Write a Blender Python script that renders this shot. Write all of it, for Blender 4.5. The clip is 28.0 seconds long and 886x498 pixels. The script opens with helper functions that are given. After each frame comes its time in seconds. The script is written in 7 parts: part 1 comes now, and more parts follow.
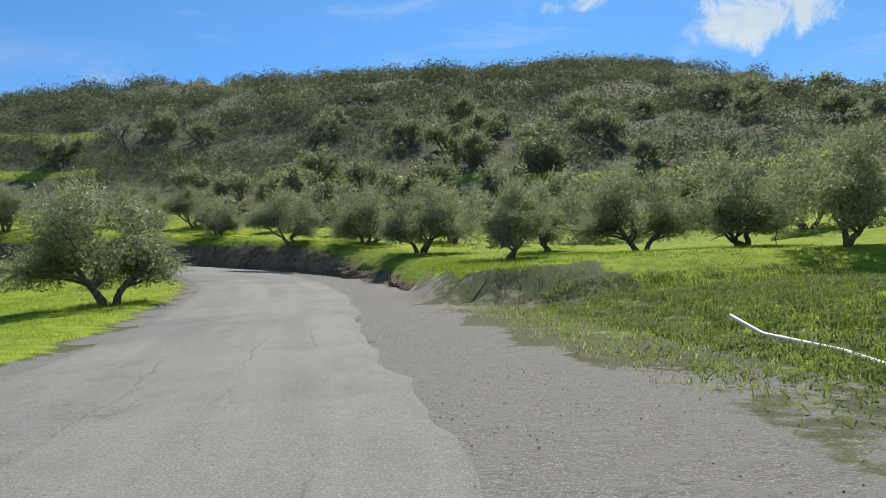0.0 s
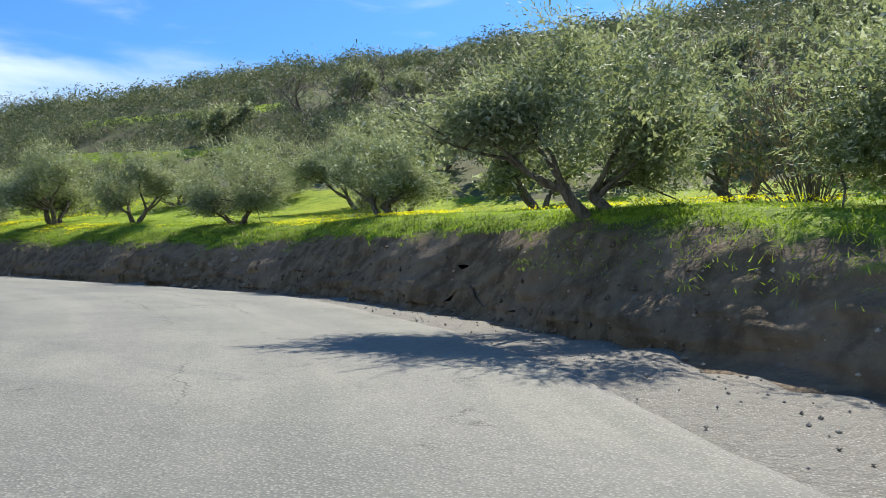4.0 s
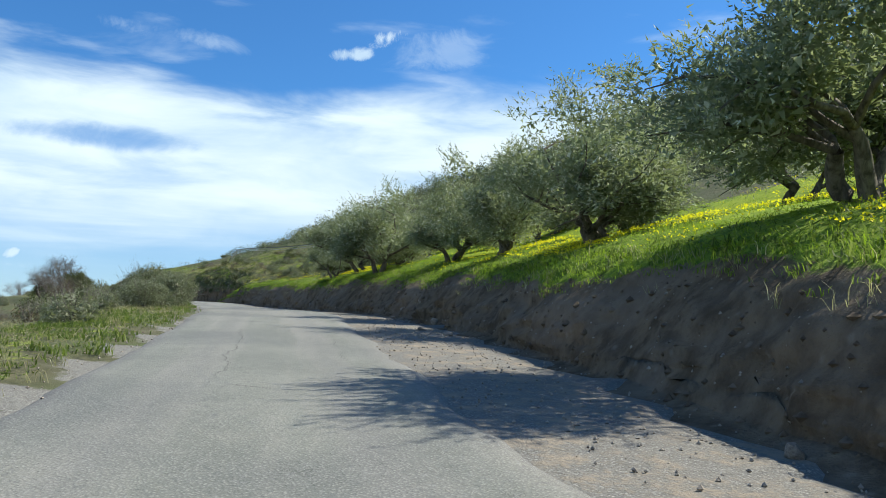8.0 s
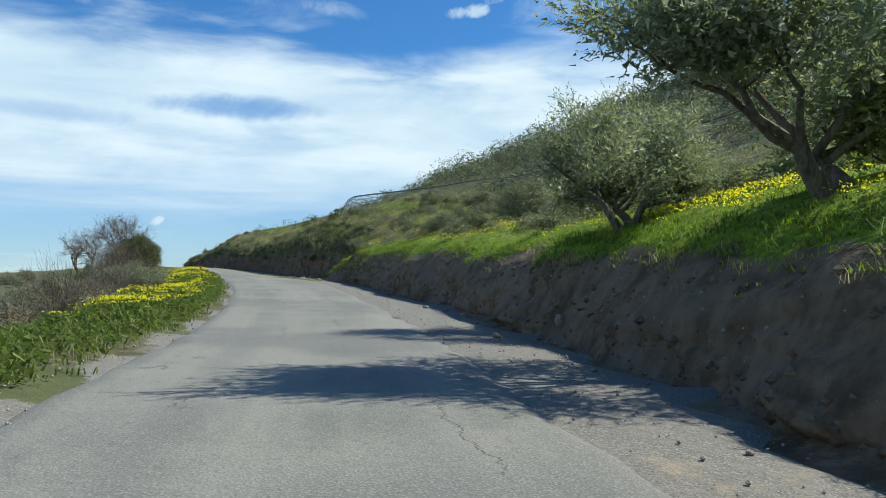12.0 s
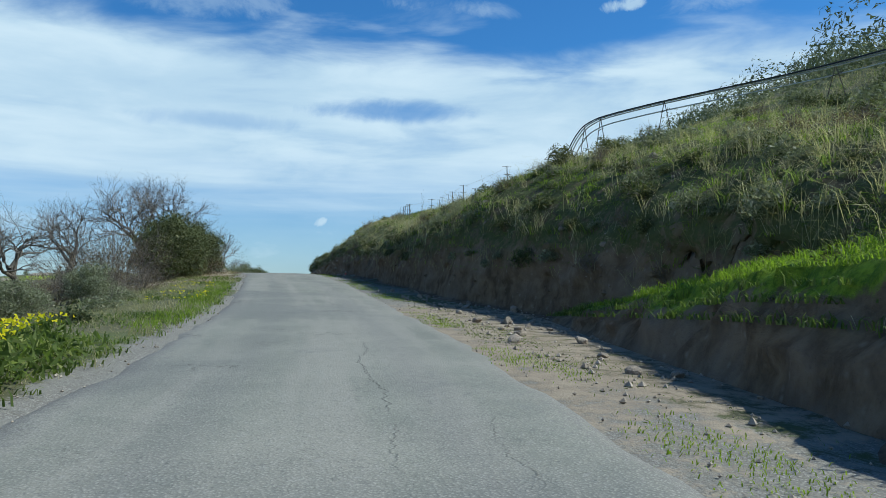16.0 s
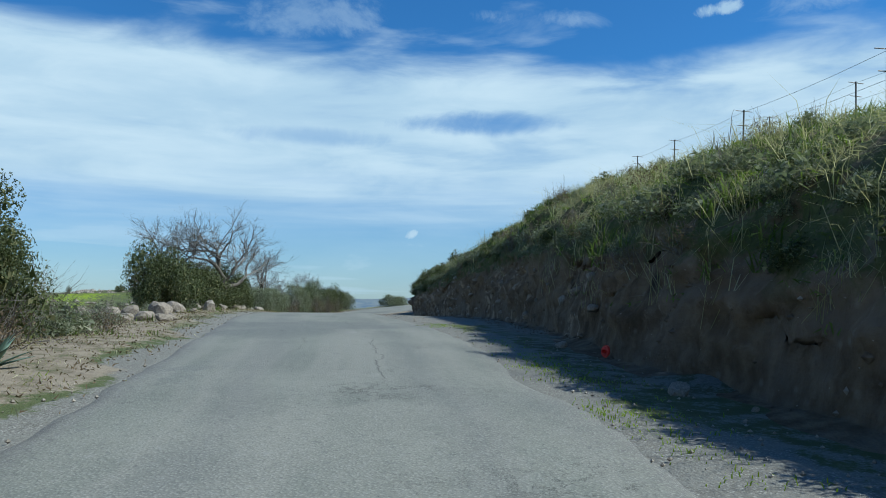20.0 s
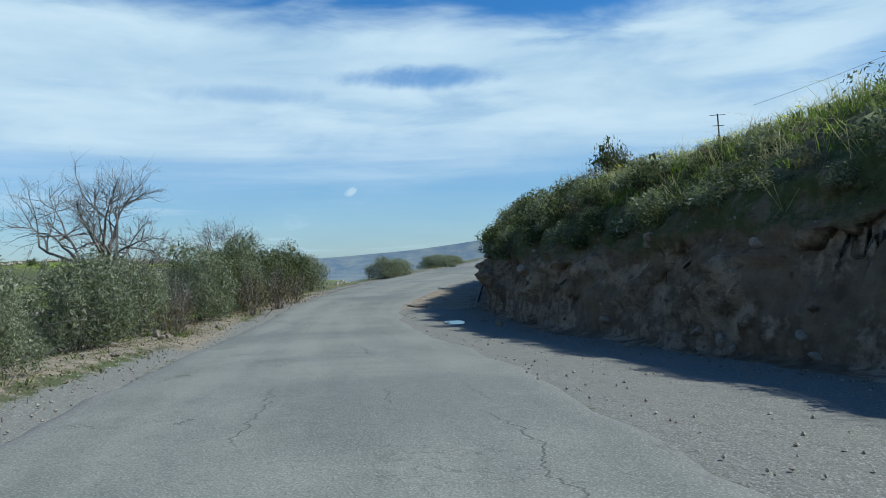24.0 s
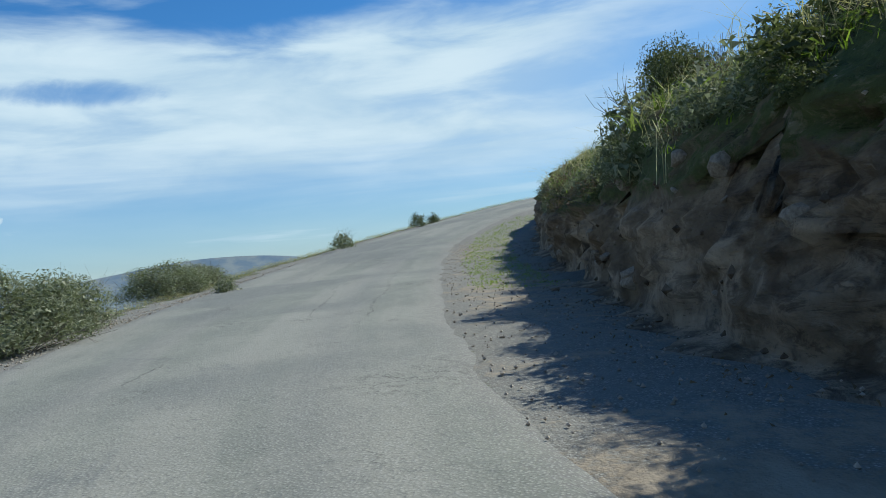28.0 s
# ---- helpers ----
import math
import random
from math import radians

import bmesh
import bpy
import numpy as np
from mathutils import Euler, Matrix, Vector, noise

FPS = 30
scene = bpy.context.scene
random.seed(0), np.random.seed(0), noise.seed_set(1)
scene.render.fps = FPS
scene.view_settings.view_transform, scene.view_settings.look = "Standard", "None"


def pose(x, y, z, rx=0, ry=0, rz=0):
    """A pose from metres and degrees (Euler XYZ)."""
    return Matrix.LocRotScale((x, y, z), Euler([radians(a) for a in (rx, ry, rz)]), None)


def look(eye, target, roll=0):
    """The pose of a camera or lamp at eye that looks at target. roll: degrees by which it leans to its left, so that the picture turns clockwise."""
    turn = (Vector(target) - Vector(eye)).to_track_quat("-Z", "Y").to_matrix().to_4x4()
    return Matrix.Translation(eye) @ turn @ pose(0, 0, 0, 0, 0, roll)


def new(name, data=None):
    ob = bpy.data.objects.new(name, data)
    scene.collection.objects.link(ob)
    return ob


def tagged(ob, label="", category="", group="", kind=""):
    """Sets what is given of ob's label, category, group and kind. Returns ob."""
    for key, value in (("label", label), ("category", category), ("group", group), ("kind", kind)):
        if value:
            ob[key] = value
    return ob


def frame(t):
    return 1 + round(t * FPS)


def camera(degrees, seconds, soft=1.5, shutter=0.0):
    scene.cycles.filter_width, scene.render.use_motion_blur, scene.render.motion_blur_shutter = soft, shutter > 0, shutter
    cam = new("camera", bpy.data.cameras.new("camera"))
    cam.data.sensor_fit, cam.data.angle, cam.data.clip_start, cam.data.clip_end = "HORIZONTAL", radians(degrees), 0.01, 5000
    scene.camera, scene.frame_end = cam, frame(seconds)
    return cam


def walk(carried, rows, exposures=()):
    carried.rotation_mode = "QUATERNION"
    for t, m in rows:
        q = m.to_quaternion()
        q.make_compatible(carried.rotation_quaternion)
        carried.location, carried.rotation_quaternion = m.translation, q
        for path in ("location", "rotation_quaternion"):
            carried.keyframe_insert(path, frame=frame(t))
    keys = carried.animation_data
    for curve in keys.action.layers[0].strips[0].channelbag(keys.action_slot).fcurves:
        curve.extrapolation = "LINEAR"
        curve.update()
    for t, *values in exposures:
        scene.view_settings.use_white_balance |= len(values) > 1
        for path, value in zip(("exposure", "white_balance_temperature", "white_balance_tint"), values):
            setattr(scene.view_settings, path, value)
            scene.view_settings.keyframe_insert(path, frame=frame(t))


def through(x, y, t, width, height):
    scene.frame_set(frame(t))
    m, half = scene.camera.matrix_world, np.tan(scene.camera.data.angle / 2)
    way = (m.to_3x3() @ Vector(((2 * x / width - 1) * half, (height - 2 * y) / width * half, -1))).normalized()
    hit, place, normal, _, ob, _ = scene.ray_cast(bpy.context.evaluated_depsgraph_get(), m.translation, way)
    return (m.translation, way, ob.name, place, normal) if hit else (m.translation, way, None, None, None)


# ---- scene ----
cam = camera(58.7, 28.0, 0.9)
PATH = [
    (0.0, (0.0, 0.0, 1.25), (-0.214, 9.984, 1.778), -2.56),
    (0.5, (-0.752, 4.844, 1.395), (-1.047, 14.822, 1.98), -2.82),
    (1.0, (-1.605, 9.675, 1.559), (-2.1, 19.642, 2.194), -2.71),
    (1.5, (-2.534, 14.555, 1.763), (-3.293, 24.506, 2.405), -2.93),
    (2.0, (-3.409, 19.435, 2.017), (-4.488, 29.357, 2.632), -3.52),
    (2.5, (-4.509, 23.98, 2.294), (-5.919, 33.863, 2.88), -3.8),
    (4.5, (-11.182, 40.854, 3.664), (-15.118, 50.006, 4.526), -1.2),
    (5.0, (-13.404, 44.25, 4.058), (-18.386, 52.868, 5.01), -0.7),
    (5.5, (-15.987, 47.152, 4.44), (-21.981, 55.093, 5.443), -0.01),
    (6.0, (-18.91, 49.669, 4.8), (-25.696, 56.946, 5.795), 0.71),
    (6.5, (-22.027, 52.094, 5.076), (-29.483, 58.676, 6.119), 1.11),
    (7.0, (-25.531, 54.313, 5.379), (-33.488, 60.266, 6.496), 1.4),
    (7.5, (-29.415, 56.311, 5.736), (-37.761, 61.7, 6.882), 0.85),
    (8.0, (-33.374, 58.169, 6.166), (-42.02, 63.064, 7.298), 0.62),
    (8.5, (-37.423, 59.787, 6.515), (-46.251, 64.352, 7.628), 0.37),
    (9.0, (-41.695, 61.289, 6.865), (-50.657, 65.587, 7.966), 0.44),
    (9.5, (-46.044, 62.72, 7.272), (-55.099, 66.828, 8.332), 0.28),
    (10.0, (-50.334, 64.075, 7.658), (-59.457, 68.063, 8.588), 0.23),
    (10.5, (-54.807, 65.283, 7.962), (-63.978, 69.194, 8.732), 0.23),
    (11.0, (-59.438, 66.47, 8.192), (-68.659, 70.284, 8.852), 0.15),
    (11.5, (-64.015, 67.531, 8.464), (-73.307, 71.176, 9.086), 0.0),
    (12.0, (-68.696, 68.572, 8.688), (-78.036, 72.096, 9.286), -0.05),
    (12.5, (-73.487, 69.49, 8.867), (-82.878, 72.875, 9.463), -0.28),
    (14.5, (-93.463, 73.489, 9.633), (-103.113, 76.002, 10.382), 0.42),
    (15.0, (-98.843, 74.26, 9.988), (-108.58, 76.415, 10.73), 0.44),
    (15.5, (-104.216, 74.789, 10.368), (-114.019, 76.657, 11.013), 0.34),
    (16.0, (-109.654, 75.106, 10.668), (-119.499, 76.76, 11.25), 0.41),
    (16.5, (-115.199, 75.261, 10.887), (-125.077, 76.689, 11.508), 0.71),
    (17.0, (-120.706, 75.366, 11.051), (-130.608, 76.582, 11.731), 1.02),
    (17.5, (-126.023, 75.391, 11.258), (-135.943, 76.446, 11.947), 0.8),
    (18.0, (-131.392, 75.337, 11.525), (-141.323, 76.245, 12.272), 0.91),
    (18.5, (-136.343, 75.166, 11.779), (-146.285, 75.952, 12.52), 1.15),
    (19.0, (-141.409, 74.796, 12.058), (-151.354, 75.483, 12.848), 1.57),
    (19.5, (-146.385, 74.391, 12.421), (-156.334, 74.975, 13.243), 1.61),
    (20.0, (-151.545, 74.158, 12.745), (-161.506, 74.674, 13.468), 0.57),
    (20.5, (-156.544, 73.792, 12.994), (-166.509, 74.318, 13.636), 0.24),
    (21.0, (-161.713, 73.435, 13.22), (-171.681, 73.993, 13.796), 0.14),
    (21.5, (-166.819, 72.959, 13.389), (-176.785, 73.586, 13.928), -0.77),
    (23.5, (-186.855, 70.294, 13.621), (-196.794, 71.365, 13.887), -2.09),
    (24.0, (-191.752, 70.111, 13.623), (-201.671, 71.372, 13.777), -1.7),
    (24.5, (-196.637, 70.042, 13.562), (-206.529, 71.512, 13.575), -2.13),
    (25.0, (-201.512, 70.027, 13.425), (-211.365, 71.732, 13.35), -1.66),
    (25.5, (-206.587, 70.003, 13.229), (-216.398, 71.936, 13.155), -2.0),
    (26.0, (-211.472, 70.053, 13.138), (-221.224, 72.263, 13.23), -1.96),
    (26.5, (-216.15, 70.108, 13.127), (-225.772, 72.822, 13.349), -1.99),
    (27.0, (-220.477, 70.565, 13.134), (-229.91, 73.875, 13.392), -3.23),
    (27.5, (-224.876, 71.254, 13.285), (-233.999, 75.346, 13.44), -4.04),
    (28.0, (-228.677, 72.69, 13.452), (-237.333, 77.695, 13.56), -6.04),
]
walk(cam, [(t, look(eye, target, roll)) for t, eye, target, roll in PATH],
     [(0, 0.2, 6600, 10), (2.5, 0.3, 6600, 10), (4.5, 0.8, 6550, 10), (6.5, 0.70, 6450, 9), (9, 0.42, 6300, 6), (12, 0.35, 6250, 5),
      (15, 0.10, 5850, 2), (17.6, 0.13, 5700, 1), (19, -0.1, 5600, 0), (20.4, 0.06, 5600, 0), (24, 0.04, 5650, 1), (25.4, 0.26, 6250, 4), (27, -0.02, 5600, 0), (28, 0.12, 6000, 3)])

# ---------------------------------------------------------------- light
SUN_AZ, SUN_EL = radians(8.0), radians(46.0)      # azimuth from +y towards +x
sun = new("sun", bpy.data.lights.new("sun", "SUN"))
sun.data.energy, sun.data.angle, sun.data.color = 5.0, radians(0.55), (1.0, 0.945, 0.84)
to_sun = Vector((math.sin(SUN_AZ) * math.cos(SUN_EL), math.cos(SUN_AZ) * math.cos(SUN_EL), math.sin(SUN_EL)))
sun.matrix_world = look(to_sun * 100, (0, 0, 0))


class Nodes:
    """A short way to write node trees."""

    def __init__(self, tree):
        self.tree = tree
        tree.nodes.clear()

    def add(self, kind, ins=None, **props):
        n = self.tree.nodes.new(kind)
        if "operation" in props:
            n.operation = props["operation"]
        if "use_clamp" in props:
            n.use_clamp = props["use_clamp"]
        if "interpolation_type" in props:
            n.interpolation_type = props["interpolation_type"]
        if "data_type" in props:
            n.data_type, n.blend_type = props["data_type"], props["blend_type"]
        if "feature" in props:
            n.feature = props["feature"]
        if "layer_name" in props:
            n.layer_name = props["layer_name"]
        for k, v in (ins or {}).items():
            self.put(n.inputs[k], v)
        return n

    def put(self, socket, v):
        if isinstance(v, bpy.types.NodeSocket):
            self.tree.links.new(v, socket)
        elif isinstance(v, bpy.types.Node):
            self.tree.links.new(v.outputs[0], socket)
        else:
            socket.default_value = v

    def math(self, op, a, b=0.0, c=0.0, clamp=False):
        n = self.add("ShaderNodeMath", {0: a, 1: b, 2: c}, operation=op, use_clamp=clamp)
        return n.outputs[0]

    def ramp(self, v, lo, hi, a=0.0, b=1.0, smooth=True):
        n = self.add("ShaderNodeMapRange", {0: v, 1: lo, 2: hi, 3: a, 4: b}, interpolation_type="SMOOTHSTEP" if smooth else "LINEAR")
        return n.outputs[0]

    def mix(self, f, a, b, blend="MIX"):
        n = self.add("ShaderNodeMix", data_type="RGBA", blend_type=blend)
        self.put(n.inputs[0], f)
        self.put(n.inputs[6], a)
        self.put(n.inputs[7], b)
        return n.outputs[2]

    def noise(self, vec, scale, detail=3.0, rough=0.55, distortion=0.0):
        return self.add("ShaderNodeTexNoise", {"Vector": vec, "Scale": scale, "Detail": detail, "Roughness": rough, "Distortion": distortion}).outputs[0]


def rgb(r, g, b):
    return (r, g, b, 1.0)


world = bpy.data.worlds.new("sky")
scene.world = world
world.use_nodes = True
W = Nodes(world.node_tree)
way = W.add("ShaderNodeTexCoord").outputs["Generated"]
sky = W.add("ShaderNodeTexSky")
sky.sky_type, sky.sun_disc, sky.sun_elevation, sky.sun_rotation = "NISHITA", False, SUN_EL, SUN_AZ
sky.altitude, sky.air_density, sky.dust_density, sky.ozone_density = 200.0, 1.0, 0.35, 2.2
sep = W.add("ShaderNodeSeparateXYZ", {0: way})
wx, wy, wz = sep.outputs
# the long white bank of cloud over the west: upper rim near 18 degrees, with rifts, thinner towards the horizon and the north
streak = W.add("ShaderNodeVectorMath", {0: way, 1: (1.6, 1.6, 7.0)}, operation="MULTIPLY").outputs[0]
n_big = W.noise(streak, 1.3, 2.0, 0.45, 0.2)
n_fine = W.noise(streak, 3.2, 6.0, 0.55, 0.35)
n_thin = W.noise(W.add("ShaderNodeVectorMath", {0: way, 1: (1.5, 1.5, 22.0)}, operation="MULTIPLY").outputs[0], 1.6, 4.0, 0.55, 0.3)
rim = W.math("ADD", W.math("MULTIPLY", W.math("SUBTRACT", n_big, 0.5), 0.10), W.math("MULTIPLY", W.math("SUBTRACT", n_fine, 0.5), 0.09))
rim = W.math("ADD", rim, 0.305)
top = W.ramp(W.math("SUBTRACT", wz, rim), -0.040, 0.016, 1.0, 0.0)
foot_ = W.ramp(W.math("ADD", wz, W.math("MULTIPLY", n_thin, 0.12)), 0.125, 0.235, 0.18, 1.0)
north = W.ramp(W.math("SUBTRACT", wy, W.math("MULTIPLY", n_big, 0.25)), 0.42, 0.78, 1.0, 0.0)
holes = W.ramp(W.math("ADD", W.math("MULTIPLY", n_big, 0.5), W.math("MULTIPLY", n_fine, 0.5)), 0.34, 0.50, 0.66, 1.0)
bank = W.math("MULTIPLY", W.math("MULTIPLY", top, foot_), W.math("MULTIPLY", north, holes))
wisps = W.math("MULTIPLY", W.ramp(n_fine, 0.54, 0.78), 0.42)
cover = W.math("MAXIMUM", bank, W.math("MULTIPLY", wisps, W.ramp(wz, 0.02, 0.2, 1.0, 0.7)))
cover = W.math("MAXIMUM", cover, W.math("MULTIPLY", W.ramp(n_thin, 0.50, 0.66, 0.0, 0.5), W.ramp(wz, 0.17, 0.10)))


def puff(az, el, wide, tall, gain, grain=20.0, slant=0.45, torn=5.0):
    """A small cloud in one direction, broken up by noise."""
    a, e = radians(az), radians(el)
    fwd = Vector((-math.sin(a) * math.cos(e), math.cos(a) * math.cos(e), math.sin(e)))
    right = Vector((math.cos(a), math.sin(a), 0.0))
    up = right.cross(fwd)
    u = W.math("DIVIDE", W.add("ShaderNodeVectorMath", {0: way, 1: right}, operation="DOT_PRODUCT").outputs["Value"], radians(wide))
    v = W.math("DIVIDE", W.add("ShaderNodeVectorMath", {0: way, 1: up}, operation="DOT_PRODUCT").outputs["Value"], radians(tall))
    v = W.math("SUBTRACT", v, W.math("MULTIPLY", u, slant))
    r2 = W.math("ADD", W.math("MULTIPLY", u, u), W.math("MULTIPLY", v, v))
    ahead = W.math("GREATER_THAN", W.add("ShaderNodeVectorMath", {0: way, 1: fwd}, operation="DOT_PRODUCT").outputs["Value"], 0.5)
    rough = W.noise(way, grain, 6.0, 0.68, 0.6)
    m = W.ramp(W.math("ADD", r2, W.math("MULTIPLY", W.math("SUBTRACT", rough, 0.5), torn)), -0.25, 0.95, gain, 0.0)
    return W.math("MULTIPLY", m, ahead)


# a rift of blue in the bank, then the small clouds above and below it
rift = W.math("MAXIMUM", puff(84.3, 13.2, 6.5, 1.0, 0.75, 7.0, 0.0, 2.6), puff(97.0, 12.0, 7.0, 0.8, 0.35, 7.0, 0.0, 2.6))
cover = W.math("MULTIPLY", cover, W.math("SUBTRACT", 1.0, rift))
for one in ((68.2, 20.1, 2.0, 0.55, 0.8), (64.2, 21.5, 1.9, 0.7, 0.9), (61.0, 20.6, 4.0, 1.6, 0.28, 9.0), (80.0, 20.4, 5.0, 0.8, 0.35, 9.0, -0.4), (97.0, 20.5, 7.0, 2.0, 0.3, 8.0, 0.2),
            (89.4, 5.2, 0.6, 0.42, 0.9), (-22.5, 17.6, 6.5, 2.6, 1.0, 14.0), (-9.0, 19.6, 3.0, 0.8, 0.8)):
    cover = W.math("MAXIMUM", cover, puff(*one))
blue = W.mix(1.0, sky.outputs[0], W.mix(W.ramp(wz, 0.0, 0.28), rgb(0.66, 0.82, 1.02), rgb(0.38, 0.76, 1.10)), "MULTIPLY")
shade = W.mix(W.ramp(n_fine, 0.35, 0.7), rgb(5.0, 6.2, 7.2), rgb(6.4, 7.3, 7.9))
W.add("ShaderNodeOutputWorld", {0: W.add("ShaderNodeBackground", {0: W.mix(cover, blue, shade), 1: 0.1})})

# ---------------------------------------------------------------- plan of the road and the ground
ROAD = [(6.0, -40.0, -1.55), (3.0, -20.2, -0.81), (0.1, -0.4, -0.03), (-1.9, 11.4, 0.39), (-4.4, 23.1, 1.0), (-6.7, 30.8, 1.53),
        (-9.9, 38.1, 2.16), (-14.3, 44.8, 2.9), (-20.0, 50.3, 3.62), (-26.7, 54.7, 4.25), (-35.7, 59.0, 5.1), (-47.0, 63.0, 6.1),
        (-60.5, 66.7, 7.01), (-76.2, 70.1, 7.7), (-93.9, 73.5, 8.43), (-111.8, 75.1, 9.49), (-129.8, 75.3, 10.2), (-147.7, 74.4, 11.24),
        (-164.7, 73.1, 12.05), (-181.5, 70.9, 12.35), (-197.5, 70.1, 12.26), (-211.5, 70.1, 11.92), (-223.4, 71.3, 12.01),
        (-232.8, 74.6, 12.35), (-241.8, 79.0, 12.8), (-250.5, 83.9, 13.35), (-259.6, 91.6, 14.5), (-267.6, 102.9, 16.2),
        (-275.0, 121.0, 18.5), (-274.0, 167.8, 21.0)]
# along the road (s, metres from the start): offsets to the right of the line driven, and heights over the road
LEFT_EDGE = [(-40, -4.4), (12, -4.4), (26, -4.3), (36, -3.4), (44, -2.9), (80, -2.7), (200, -2.5), (240, -3.0), (258, -2.9), (266, -3.4), (273, -4.6), (283, -5.3), (388, -5.3)]
RIGHT_EDGE = [(-40, 0.8), (10, 0.8), (20, 1.0), (32, 1.8), (43, 2.8), (50, 3.4), (57, 4.0), (63, 3.7), (70, 2.5), (78, 1.4), (88, 1.3), (97, 2.1), (146, 2.2), (170, 2.3), (200, 2.2), (214, 2.9), (235, 2.5), (247, 2.5), (256, 1.5), (268, 1.3), (276, 0.9), (284, 1.1), (292, 1.3), (310, 0.6), (388, 1.0)]
FOOT = [(-40, 7.5), (18, 7.0), (21.5, 6.2), (23.5, 3.9), (26, 3.6), (30, 4.2), (36, 5.0), (43, 5.2), (48, 4.6), (56, 4.7), (62, 4.7), (66, 4.3), (70, 3.8), (78, 3.8), (85, 4.3), (108, 4.3), (114, 4.0), (135, 4.5), (141, 3.9), (148, 4.1), (155, 4.3), (159.5, 6.8), (166, 7.1), (172, 6.4), (177, 5.2), (190, 4.6), (204, 4.5), (212, 6.0), (220, 7.4), (228, 7.7), (235, 7.3), (241, 6.6), (249, 5.9), (254, 5.0), (262, 4.7), (268, 4.5), (276, 3.2), (283, 3.8), (290, 4.3), (298, 4.5), (310, 3.6), (388, 3.2)]
BROW = [(-40, 0.12), (21, 0.16), (23.2, 0.85), (34, 0.95), (42, 1.25), (49, 1.7), (58, 1.85), (90, 1.75), (99, 1.6), (108, 1.95), (140, 2.0), (152, 1.8), (156, 1.85), (160.5, 3.1), (167, 4.3), (172, 4.6), (182, 4.1), (192, 3.5), (202, 3.2), (208, 3.9), (214, 4.55), (222, 4.85), (230, 4.75), (238, 4.35), (245, 4.0), (255, 3.8), (262, 3.75), (273, 3.7), (279, 3.1), (284, 2.8), (300, 2.75), (388, 2.8)]
WIDTH = [(-40, 3.0), (20, 2.6), (24, 1.2), (36, 1.7), (44, 1.5), (56, 1.5), (66, 1.8), (120, 1.75), (146, 1.4), (154, 1.1), (160, 1.7), (166, 2.9), (172, 3.5), (190, 3.3), (205, 2.9), (240, 2.8), (285, 2.3), (388, 2.3)]
RIDGE = [(300, 150, 16), (130, 150, 20), (96, 158, 25), (84, 170, 35), (74, 182, 47.5), (56, 194, 54.5), (0, 190, 54.3), (-60, 170, 49.3), (-80, 157, 44.6), (-130, 142, 38.4), (-160, 122, 30.0), (-185, 105, 22.6), (-212, 94, 18.8), (-238, 102, 18.8), (-256, 118, 20.5), (-264, 150, 22.5), (-266, 260, 24)]


def table(rows, s):
    v = np.interp(s, [r[0] for r in rows], [r[1] for r in rows])
    if rows is BROW:
        v = v * (1 + np.interp(s, [30, 60], [0.0, 1.0]) * 0.13 * lumps(s, 5 + 0 * np.asarray(s), 3.6, 3))
    if rows is FOOT:
        v = v + np.interp(s, [30, 60], [0.0, 0.3]) * lumps(s, 77 + 0 * np.asarray(s), 4.5, 3)
    return v


_lattice = np.random.RandomState(7).rand(256, 256)


def lumps(x, y, size, octaves=3):
    """Smooth noise of about -1 to 1 over the plan."""
    total, amp, norm = 0.0, 1.0, 0.0
    x, y = np.asarray(x, float) / size, np.asarray(y, float) / size
    for k in range(octaves):
        xi, yi = np.floor(x).astype(int), np.floor(y).astype(int)
        u, v = x - xi, y - yi
        u, v = u * u * (3 - 2 * u), v * v * (3 - 2 * v)
        g = lambda a, b: _lattice[(xi + a + 17 * k) % 256, (yi + b + 31 * k) % 256]
        total = total + amp * ((g(0, 0) * (1 - u) + g(1, 0) * u) * (1 - v) + (g(0, 1) * (1 - u) + g(1, 1) * u) * v)
        norm += amp
        amp *= 0.5
        x, y = x * 2.03 + 5.1, y * 2.03 + 9.7
    return 2 * total / norm - 1


def cells(u, v, size):
    """Broken blocks over a plane: how near a joint is (0 at the joint) and a number for each block."""
    u, v = np.asarray(u, float) / size, np.asarray(v, float) / size
    ui, vi = np.floor(u).astype(int), np.floor(v).astype(int)
    f1, f2, val = np.full(u.shape, 9.0), np.full(u.shape, 9.0), np.zeros(u.shape)
    for a in (-1, 0, 1):
        for b in (-1, 0, 1):
            ca, cb = ui + a, vi + b
            r = np.hypot(ca + _lattice[ca % 256, cb % 256] - u, cb + _lattice[(ca + 91) % 256, (cb + 57) % 256] - v)
            nearer = r < f1
            f2 = np.where(nearer, f1, np.minimum(f2, r))
            val = np.where(nearer, _lattice[(ca + 33) % 256, (cb + 140) % 256], val)
            f1 = np.where(nearer, r, f1)
    return f2 - f1, val


